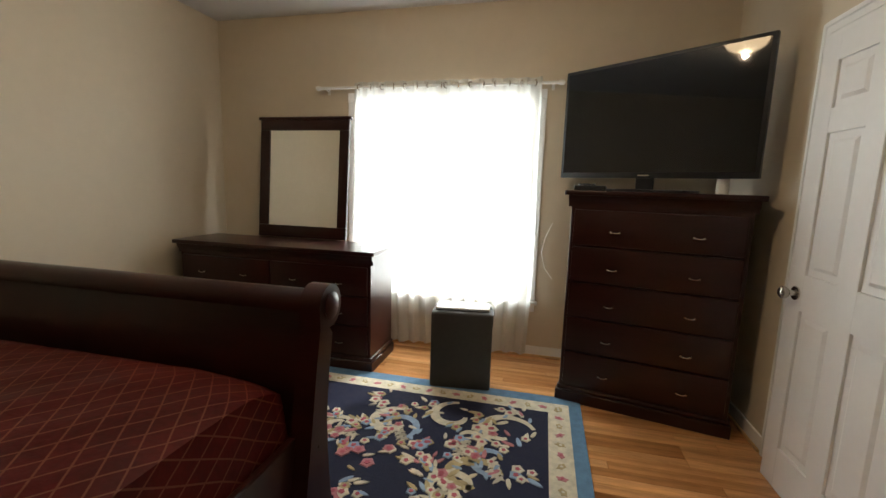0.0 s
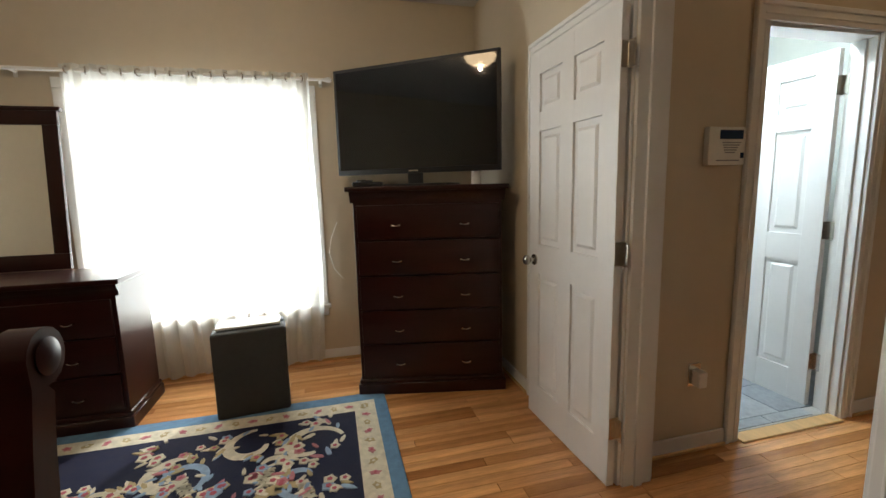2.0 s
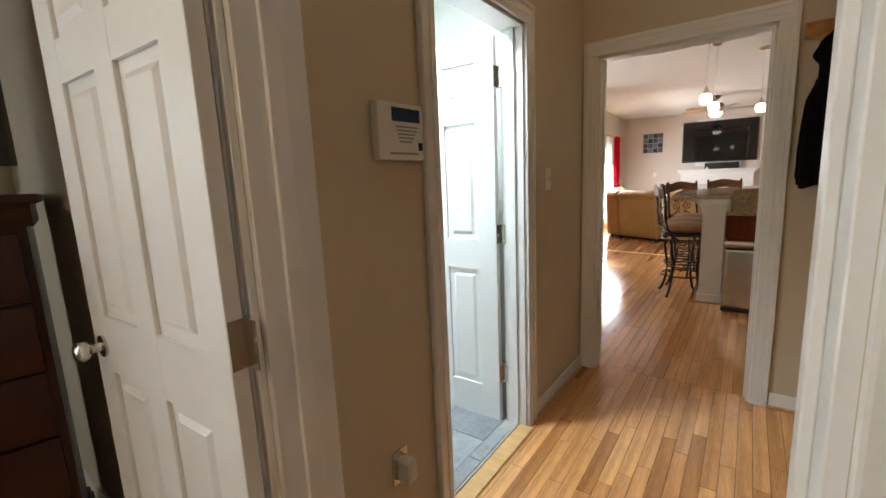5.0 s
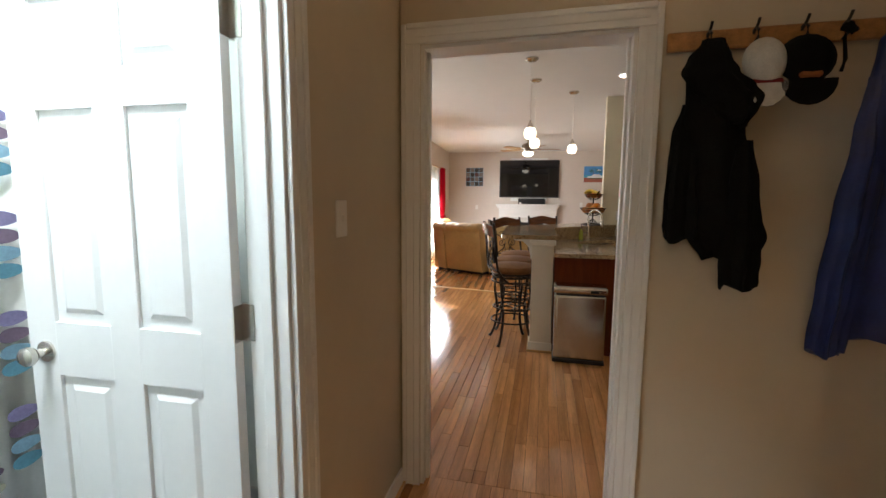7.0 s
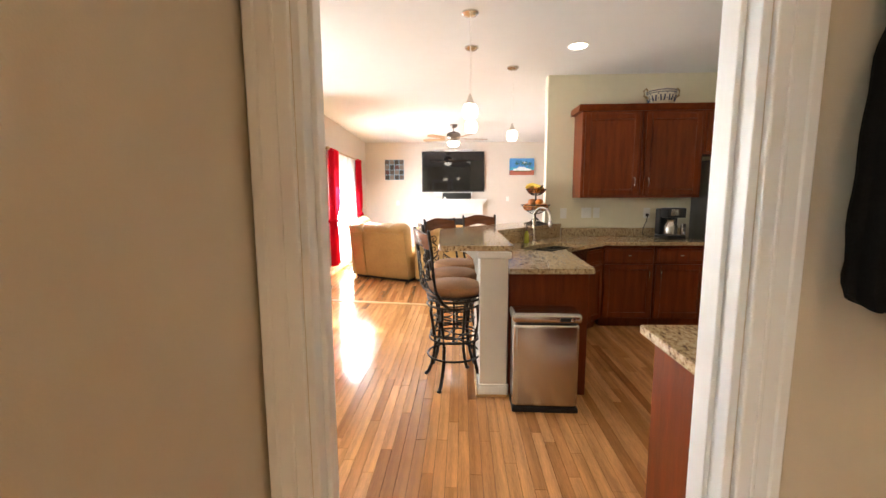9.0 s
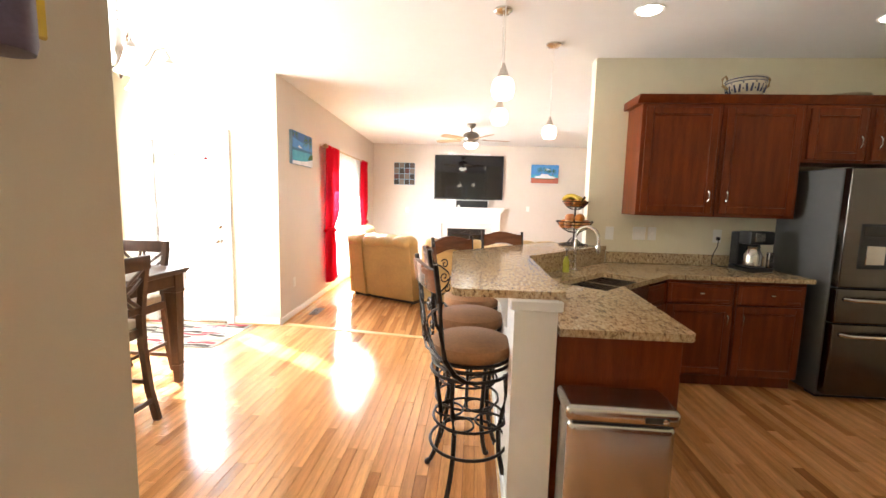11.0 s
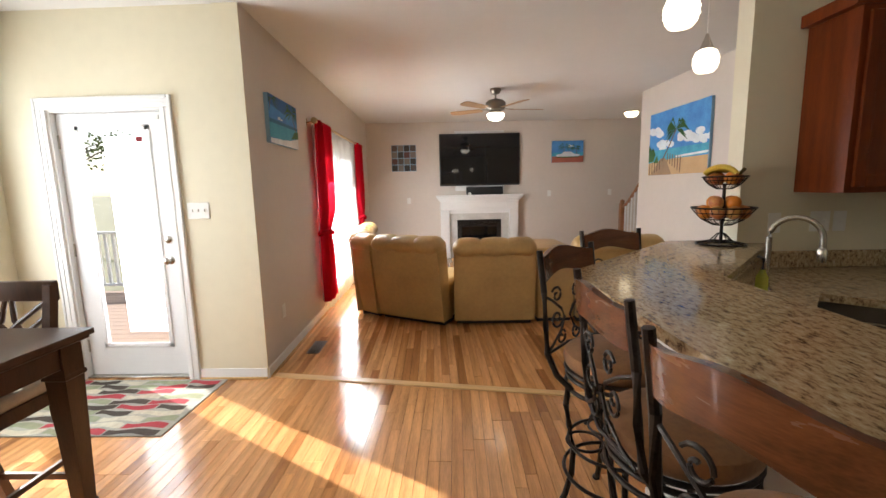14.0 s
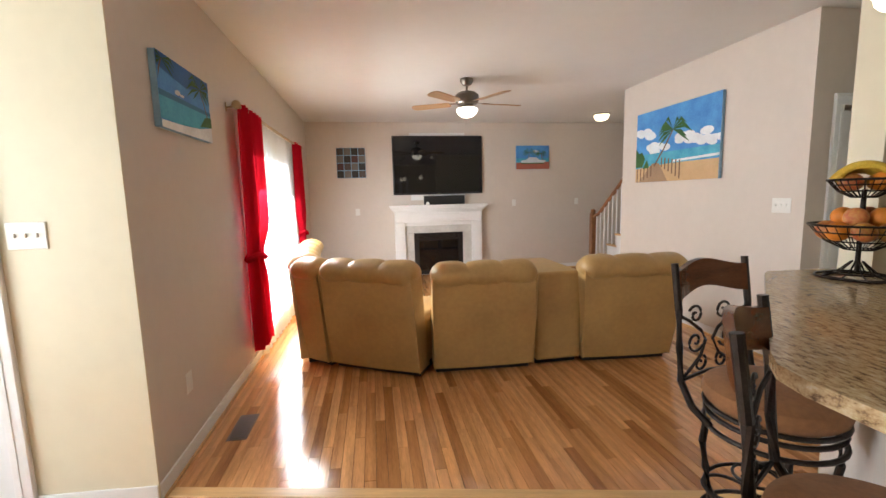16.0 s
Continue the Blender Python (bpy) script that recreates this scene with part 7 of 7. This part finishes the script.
canvas("palm_picture", at(2.757, -4.36, 1.545, 180), 1.285, 0.81, [
    ("sky", SKY_P, [[(0, 0), (1, 0), (1, 1), (0, 1)]]), ("clouds", CLOUD, cloudy(0.14, 0.68, 0.13, 1) + cloudy(0.72, 0.52, 0.15, 2) + cloudy(0.32, 0.46, 0.13, 3) + cloudy(0.92, 0.46, 0.10, 5)),
    ("sea", SEA, [[(0, 0.20), (1, 0.26), (1, 0.40), (0, 0.40)]]), ("surf", CLOUD, [[(0.5, 0.25), (1, 0.27), (1, 0.30), (0.5, 0.28)]]), ("sand", SAND, [[(0, 0), (1, 0), (1, 0.24), (0.45, 0.24), (0.15, 0.22), (0, 0.2)]]),
    ("boardwalk", PLANK, [[(0.05, 0), (0.45, 0), (0.33, 0.26), (0.24, 0.26)]]), ("rails", TRUNK, rails), ("bush", FROND, [[(0, 0.22), (0.10, 0.22), (0.14, 0.34), (0.09, 0.44), (0.05, 0.42), (0, 0.5)], [(0.1, 0.2), (0.2, 0.2), (0.17, 0.32)]]),
    ("trunk", TRUNK, tr), ("fronds", FROND, fr2)], "large canvas print of a palm, boardwalk and blue sea")
tr, fr2 = palm(0.78, 0.80, (0.95, 0.25), 13, 0.36, 4)
tr3, fr3 = palm(0.08, 0.92, (-0.05, 0.6), 9, 0.28, 6)
canvas("beach_picture", at(0.335, 0.0, 1.835, 0), 0.70, 0.385, [("sky", SKY_P, [[(0, 0), (1, 0), (1, 1), (0, 1)]]), ("deep_sky", SKY_D, [[(0, 0.8), (0.5, 0.7), (1, 0.85), (1, 1), (0, 1)]]), ("sea", SEA, [[(0, 0.12), (1, 0.1), (1, 0.50), (0, 0.50)]]), ("deep_sea", SEA_D, [[(0, 0.42), (1, 0.44), (1, 0.5), (0, 0.5)]]),
    ("clouds", CLOUD, cloudy(0.35, 0.56, 0.06, 8)), ("sand", CLOUD, [[(0, 0), (1, 0), (1, 0.25), (0.7, 0.16), (0.4, 0.12), (0, 0.10)]]), ("trunks", TRUNK, tr + tr3), ("fronds", FROND, fr2 + fr3), ("bush", FROND, [[(0.72, 0.2), (1, 0.25), (1, 0.42), (0.85, 0.38)]])], "canvas print of a turquoise beach with palms")
tr, fr2 = palm(0.40, 0.72, (0.33, 0.3), 9, 0.30, 9)
tr3, fr3 = palm(0.75, 0.66, (0.8, 0.3), 9, 0.24, 10)
canvas("car_beach_picture", at(5.56, -3.737, 1.894, -90), 0.64, 0.428, [("sky", SKY_P, [[(0, 0), (1, 0), (1, 1), (0, 1)]]), ("clouds", CLOUD, cloudy(0.6, 0.75, 0.08, 3)), ("sea", SEA, [[(0, 0.28), (1, 0.28), (1, 0.46), (0, 0.46)]]), ("sand", PINKISH, [[(0, 0), (1, 0), (1, 0.30), (0, 0.28)]]), ("trunks", TRUNK, tr + tr3), ("fronds", FROND, fr2 + fr3),
    ("car_body", CLOUD, [[(0.15, 0.27), (0.85, 0.27), (0.9, 0.36), (0.7, 0.40), (0.6, 0.5), (0.38, 0.5), (0.3, 0.4), (0.14, 0.36)]]), ("car_shade", FROND, [[(0.15, 0.22), (0.85, 0.22), (0.85, 0.27), (0.15, 0.27)]])], "small canvas print of a white car and palms on a beach")
GR = [paint("charcoal", (0.03, 0.028, 0.026)), paint("taupe", (0.085, 0.07, 0.06)), paint("stone", (0.17, 0.15, 0.135)), paint("maroon", (0.09, 0.035, 0.035))]
cells = [[], [], [], []]
for i, key in enumerate((0, 2, 0, 1, 3, 1, 2, 0, 2, 0, 3, 2, 1, 2, 0, 1)):
    x, z = (i % 4) / 4, (i // 4) / 4
    cells[key].append([(x + 0.012, z + 0.012), (x + 0.238, z + 0.012), (x + 0.238, z + 0.238), (x + 0.012, z + 0.238)])
canvas("check_picture", at(5.56, -0.502, 1.785, -90), 0.492, 0.516, [(nm, GR[i], cells[i]) for i, nm in enumerate(("charcoal_squares", "taupe_squares", "stone_squares", "maroon_squares"))], "square canvas of grey, taupe and maroon checks")
for u, v, z, tr_, nm in ((5.56, -0.82, 1.19, -90, "wall_plate"), (5.56, -3.70, 1.28, -90, "wall_plate"), (5.56, -4.95, 1.28, -90, "wall_plate")):
    plate(nm, at(u, v, z, tr_), 0.075, 0.12, "small white switch plate on the fireplace wall")
plate("switch_living", at(0.85, -4.36, 1.30, 180), 0.165, 0.12, "white triple switch beside the palm picture", 3)
plate("outlet_living", at(0.42, 0.0, 0.42, 0), 0.075, 0.12, "beige outlet low on the window wall", 1, "outlet")

# ceiling fan
PEWTER = mat("brushed_pewter", (0.24, 0.21, 0.18), 0.3, 1.0, vary=0.1, scale=12)
FU, FVV = 2.74, -2.19
fan = thing("ceiling_fan", at(FU, FVV), "brushed nickel ceiling fan with five wooden blades and a lit bowl", "ceiling fan")
bm = bmesh.new()
lathe(bm, [(0.075, H - 0.001), (0.075, H - 0.03), (0.045, H - 0.07), (0.014, H - 0.075)], 28)
part("canopy", bm, PEWTER, fan)
bm = bmesh.new()
tube(bm, [(0, 0, H - 0.07), (0, 0, 2.60)], 0.013, 12)
part("downrod", bm, PEWTER, fan)
bm = bmesh.new()
lathe(bm, [(0.03, 2.61), (0.10, 2.59), (0.135, 2.56), (0.135, 2.50), (0.115, 2.465), (0.07, 2.455), (0.07, 2.43), (0.10, 2.42), (0.0, 2.415)], 32)
part("motor", bm, PEWTER, fan)
bm = bmesh.new()
lathe(bm, [(0.115, 2.415), (0.12, 2.40), (0.105, 2.36), (0.06, 2.325), (0.0, 2.315)], 28)
part("light_bowl", bm, glow("lit_frosted_bowl", (1.0, 0.92, 0.78), 2.5), fan)
bm = bmesh.new()
tube(bm, [(0.05, 0, 2.42), (0.055, 0, 2.25)], 0.0015, 5)
part("pull_chain", bm, PEWTER, fan)
BLADE = mat("maple_fan_blade", (0.40, 0.24, 0.12), 0.4, vary=0.2, scale=6, stretch=(0.6, 6, 1))
for k in range(5):
    a = 360 / 5 * k - 82
    bm = bmesh.new()
    prism(bm, [(0.20, -0.045), (0.22, -0.055), (0.60, -0.07), (0.645, -0.06), (0.665, -0.03), (0.665, 0.03), (0.645, 0.06), (0.60, 0.07), (0.22, 0.055), (0.20, 0.045)], -0.004, 0.004)
    bl_ = part("blade", bm, BLADE, fan, m=pose(0, 0, 2.475, 0, 0, a) @ pose(0, 0, 0, 10, 0, 0))
    bm = bmesh.new()
    box(bm, 0.10, 0.26, -0.018, 0.018, 0.005, 0.010, 0.002)
    part("blade_arm", bm, PEWTER, bl_)
cl2 = thing("hall_ceiling_light", at(4.70, -4.95), "small lit frosted ceiling light near the stairs", "ceiling light")
bm = bmesh.new()
lathe(bm, [(0.13, H + 0.003), (0.13, H - 0.02), (0.10, H - 0.03)], 24)
part("base", bm, NICKEL, cl2)
bm = bmesh.new()
lathe(bm, [(0.12, H - 0.022), (0.115, H - 0.06), (0.08, H - 0.10), (0.0, H - 0.115)], 24)
part("bowl", bm, glow("lit_amber_bowl", (1.0, 0.82, 0.55), 3), cl2)
# invented bowl round the added hall fill, kept out of view
hcl = thing("hall_ceiling_bowl", pose(3.6, 1.55, 0), "added glowing bowl on the hall ceiling, out of view", "ceiling light")
bm = bmesh.new()
lathe(bm, [(0.14, H - 0.001), (0.14, H - 0.02), (0.12, H - 0.05), (0.0, H - 0.075)], 28)
part("bowl", bm, glow("hall_fill_glow", (1.0, 0.74, 0.45), 2.5), hcl)
bdl = thing("bedroom_ceiling_light", pose(0.39, 2.05, 0), "lit frosted bowl ceiling light in the bedroom", "ceiling light")
bm = bmesh.new()
lathe(bm, [(0.17, H - 0.001), (0.17, H - 0.02), (0.15, H - 0.06), (0.09, H - 0.10), (0.0, H - 0.115)], 28)
part("bowl", bm, glow("lit_warm_bowl", (1.0, 0.72, 0.42), 9), bdl)

# floor register, stairs rail
vent = thing("floor_register", at(0.63, -0.205), "brown metal floor register set in the oak floor", "floor register")
VENTM = mat("brown_bronze_vent", (0.10, 0.065, 0.04), 0.4, 0.6, vary=0.2, scale=20)
boxpart("rim", vent, VENTM, (-0.155, 0.155, -0.06, 0.06, 0.0005, 0.004), 0.001)
boxpart("well", vent, BLACK_PLASTIC, (-0.14, 0.14, -0.047, 0.047, 0.004, 0.0046), 0)
for i in range(14):
    boxpart("slat", vent, VENTM, (-0.136 + i * 0.02, -0.128 + i * 0.02, -0.047, 0.047, 0.0047, 0.0065), 0)
STAIR_OAK = mat("brown_stair_oak", (0.27, 0.11, 0.04), 0.35, vary=0.2, scale=8)
st = thing("staircase", LIV, "white staircase with an oak handrail and white balusters", "staircase")
U0, V0 = 4.80, -4.85
RISE, RUN = 0.19, 0.24
for i in range(12):
    u = U0 - 0.06 - i * RUN
    boxpart("riser", st, TRIM, (u - 0.02, u, V0 - 1.0, V0, i * RISE, (i + 1) * RISE), 0.001)
    boxpart("tread", st, OAK_STRIP, (u - RUN - 0.02, u + 0.025, V0 - 1.0, V0 + 0.01, (i + 1) * RISE, (i + 1) * RISE + 0.028), 0.004)
bm = bmesh.new()
pts = [(U0 - 0.05, 0.0)]
for i in range(12):
    pts += [(U0 - 0.085 - i * RUN, (i + 1) * RISE - 0.004), (U0 - 0.085 - (i + 1) * RUN, (i + 1) * RISE - 0.004)]
pts += [(U0 - 0.085 - 12 * RUN, 0.0)]
prism(bm, [(-x, z) for x, z in pts][::-1], 0, 0.02)
part("stringer", bm, TRIM, st, smooth=False, m=Matrix(((-1, 0, 0, 0), (0, 0, -1, V0 - 0.001), (0, 1, 0, 0), (0, 0, 0, 1))))
bm = bmesh.new()
box(bm, U0 - 0.04, U0 + 0.05, V0 - 0.085, V0 + 0.005, 0.0, 1.06, 0.006)
lathe(bm, [(0.055, 1.06), (0.06, 1.075), (0.035, 1.085), (0.045, 1.11), (0.03, 1.14), (0.0, 1.15)], 18, (U0 + 0.005, V0 - 0.04, 0))
part("newel_post", bm, STAIR_OAK, st, "turned oak newel post")
bm = bmesh.new()
tube(bm, [(U0, V0 - 0.04, 1.0), (U0 - 0.2, V0 - 0.04, 1.08), (U0 - 12 * RUN, V0 - 0.04, 1.08 + (12 * RUN - 0.2) * RISE / RUN)], 0.03, 10)
part("handrail", bm, STAIR_OAK, st, "oak handrail")
for i in range(24):
    u = U0 - 0.13 - i * RUN / 2
    zt = (i // 2 + 1) * RISE + 0.028
    ztop = 1.08 + max(0, (U0 - 0.2 - u)) * RISE / RUN - 0.02
    bm = bmesh.new()
    tube(bm, [(u, V0 - 0.04, zt), (u, V0 - 0.04, ztop)], 0.014, 6)
    part("baluster", bm, TRIM, st)

# bathroom tiles
bt = thing("floor_bath", pose(0, 0, 0), "grey slate tile bathroom floor", "floor", kind="structure")
bm = bmesh.new()
box(bm, 0, 0.297, 0, 0.297, 0, 0.012, 0.002)
tile_mesh = mesh_of("tile", bm, tone(TILE, [(0.75, 0.78, 0.8), (1, 1, 1), (1.2, 1.18, 1.15)], "object"))
boxpart("grout", bt, mat("pale_grout", (0.45, 0.44, 0.42), 0.9), (2.62, 4.45, 2.39, 4.4, -0.006, 0.004), 0)
for i in range(6):
    for j in range(5):
        ob = new("tile", tile_mesh)
        ob.parent, ob.location = bt, (2.63 + i * 0.30, 2.47 + j * 0.30 - 0.0, 0.0)
for i in range(2):
    ob = new("tile", tile_mesh)
    ob.parent, ob.location = bt, (3.09 + i * 0.30, 2.40, -0.003)

# ---- outside ----
bm = bmesh.new()
S = 900
bm.faces.new([bm.verts.new(p) for p in ((-S, -S, -0.9), (S, -S, -0.9), (S, S, -0.9), (-S, S, -0.9))])
solid("ground", bm, GRASS, "dry grass lawn reaching the horizon", "ground", "structure")
dk = thing("deck", pose(0, 0, 0), "weathered wooden deck with a white railing outside the patio door", "deck", kind="structure")
boxpart("deck_frame", dk, OUT_WOOD, (9.53, 12.6, 4.9, 8.6, -0.9, -0.07), 0)
for i in range(21):
    boxpart("deck_board", dk, OUT_WOOD, (9.53 + i * 0.145, 9.67 + i * 0.145, 4.9, 8.6, -0.069, -0.04), 0.003)
for y0 in (5.0,):
    boxpart("rail_top", dk, TRIM, (12.45, 12.54, 4.9, 8.6, 0.86, 0.90), 0.004)
    boxpart("rail_bottom", dk, TRIM, (12.47, 12.52, 4.9, 8.6, 0.06, 0.10), 0.004)
    for i in range(30):
        boxpart("rail_baluster", dk, TRIM, (12.475, 12.515, 4.95 + i * 0.125, 4.99 + i * 0.125, 0.10, 0.86), 0.002)
dchair = thing("deck_chair", pose(11.3, 5.75, -0.04, 0, 0, 60), "dark metal patio chair standing on the deck", "chair")
bm = bmesh.new()
for s in (-1, 1):
    tube(bm, [(s * 0.25, 0.25, 0), (s * 0.25, 0.25, 0.6), (s * 0.25, -0.2, 0.62), (s * 0.25, -0.25, 0)], 0.014, 8)
    tube(bm, [(s * 0.23, -0.2, 0.42), (s * 0.23, -0.32, 0.95)], 0.014, 8)
part("chair_frame", bm, IRON, dchair)
boxpart("chair_seat", dchair, GREY_SIDE, (-0.24, 0.24, -0.22, 0.25, 0.40, 0.43), 0.01)
boxpart("chair_back", dchair, GREY_SIDE, (-0.24, 0.24, -0.31, -0.27, 0.5, 0.95), 0.01)


def tree(x, y, h, seed):
    """A bare-ish tree: tapered trunk, limbs, and a loose crown of small leaves."""
    rng = random.Random(seed)
    ob = thing("tree", pose(x, y, -0.9), "tall thin tree with sparse pale green leaves", "tree", "trees behind the deck")
    bm = bmesh.new()
    tube(bm, [(0, 0, 0), (0.1, 0, h * 0.3), (0.0, 0.1, h * 0.65), (0.15, 0.1, h)], 0.16, 10, r2=0.02)
    tips = []
    for k in range(12):
        z = h * rng.uniform(0.3, 0.95)
        a, ln = rng.uniform(0, 6.28), h * rng.uniform(0.12, 0.26)
        p = [(0, 0, z), (ln * 0.5 * math.cos(a), ln * 0.5 * math.sin(a), z + ln * 0.35), (ln * math.cos(a), ln * math.sin(a), z + ln * 0.55)]
        tube(bm, p, 0.045, 6, r2=0.008)
        tips += [Vector(p[1]), Vector(p[2])]
    part("trunk", bm, BARK, ob)
    bm = bmesh.new()
    for c in tips:
        for _ in range(45):
            q = c + Vector((rng.gauss(0, 0.5), rng.gauss(0, 0.5), rng.gauss(0, 0.4)))
            n = Vector((rng.uniform(-1, 1), rng.uniform(-1, 1), rng.uniform(-1, 1))).normalized()
            s = n.orthogonal().normalized() * 0.08
            t = n.cross(s) * 0.7
            bm.faces.new([bm.verts.new(q + s), bm.verts.new(q + t), bm.verts.new(q - s), bm.verts.new(q - t)])
    part("crown", bm, mat("spring_leaf", (0.11, 0.15, 0.04), 0.7, vary=0.3, scale=20), ob, smooth=False)


for i, (x, y, h) in enumerate(((24, 9, 9), (27, 14, 11), (22, 17, 8), (30, 6, 10), (12, 24, 10), (5, 26, 11), (-4, 24, 9), (18, 26, 12))):
    tree(x, y, h, 20 + i)

# ---- oak floor boards, last ----
BOARD = 0.062
board_meshes = {}


def board_mesh(length):
    """One varnished board with eased edges; alike lengths share a mesh."""
    key = round(length, 1)
    if key not in board_meshes:
        bm = bmesh.new()
        w, e = BOARD / 2 - 0.0003, 0.0008
        lo = [bm.verts.new(p) for p in ((0, -w, -0.01), (key - 0.001, -w, -0.01), (key - 0.001, w, -0.01), (0, w, -0.01))]
        hi = [bm.verts.new(p) for p in ((e, -w + e, 0), (key - 0.001 - e, -w + e, 0), (key - 0.001 - e, w - e, 0), (e, w - e, 0))]
        for i in range(4):
            bm.faces.new((lo[i], lo[(i + 1) % 4], hi[(i + 1) % 4], hi[i]))
        bm.faces.new(hi)
        board_meshes[key] = mesh_of("board", bm, OAK_PIECE)
    return board_meshes[key]


def boards(owner, x_from, y0, y1, x_end, near, seed):
    """Rows of boards along x; those in the stretch `near` are parts, the rest one mesh."""
    rng = random.Random(seed)
    verts, faces = [], []
    made = 0
    rows = math.ceil((y1 - y0) / BOARD)
    for r in range(rows):
        y = y0 + (r + 0.5) * BOARD
        x0 = x_from(y)
        x, end = x0 - rng.choice((0.2, 0.4, 0.6, 0.8)), x_end(y)
        while x < end - 0.02:
            n = rng.choice((0.5, 0.6, 0.8, 0.9, 1.0, 1.1, 1.3))
            a, b = max(x, x0), min(x + n, end)
            if near and a == x and b == x + n and near[0] < a and b < near[1] and near[2] < y < near[3] and made < 290:
                ob = new("board", board_mesh(n))
                ob.parent, ob.location = owner, (a, y, 0)
                made += 1
            elif b - a > 0.01:
                w, e, k = BOARD / 2 - 0.0003, 0.0008, len(verts)
                b -= 0.001
                verts += [(a, y - w, -0.01), (b, y - w, -0.01), (b, y + w, -0.01), (a, y + w, -0.01), (a + e, y - w + e, 0), (b - e, y - w + e, 0), (b - e, y + w - e, 0), (a + e, y + w - e, 0)]
                faces += [(k, k + 1, k + 5, k + 4), (k + 1, k + 2, k + 6, k + 5), (k + 2, k + 3, k + 7, k + 6), (k + 3, k, k + 4, k + 7), (k + 4, k + 5, k + 6, k + 7)]
            x += n
    me = bpy.data.meshes.new("boards")
    me.from_pydata(verts, [], faces)
    me.materials.append(OAK)
    ob = new("boards", me)
    ob.parent = owner
    tagged(ob, "narrow varnished oak floor boards", kind="stuff")


floor_main, floor_liv = bpy.data.objects["floor"], bpy.data.objects["floor_living"]
boards(floor_main, lambda y: -1.85, -1.2, 4.12, lambda y: 2.36, (0.8, 2.4, 0.5, 3.3), 3)
boards(floor_main, lambda y: 2.36, -0.2, 2.345, lambda y: 4.735, (2.3, 4.8, 1.2, 2.3), 4)
boards(floor_main, lambda y: 4.735, -1.65, 6.02, lambda y: 9.41 - max(0.0, 4.125 - y) * 0.1548, (5.0, 9.3, 1.8, 4.0), 5)
boards(floor_liv, lambda v: 0.05 + 0.207 * v, -6.5, 0.0, lambda y: 5.56, (0.0, 2.4, -3.6, 0), 6)
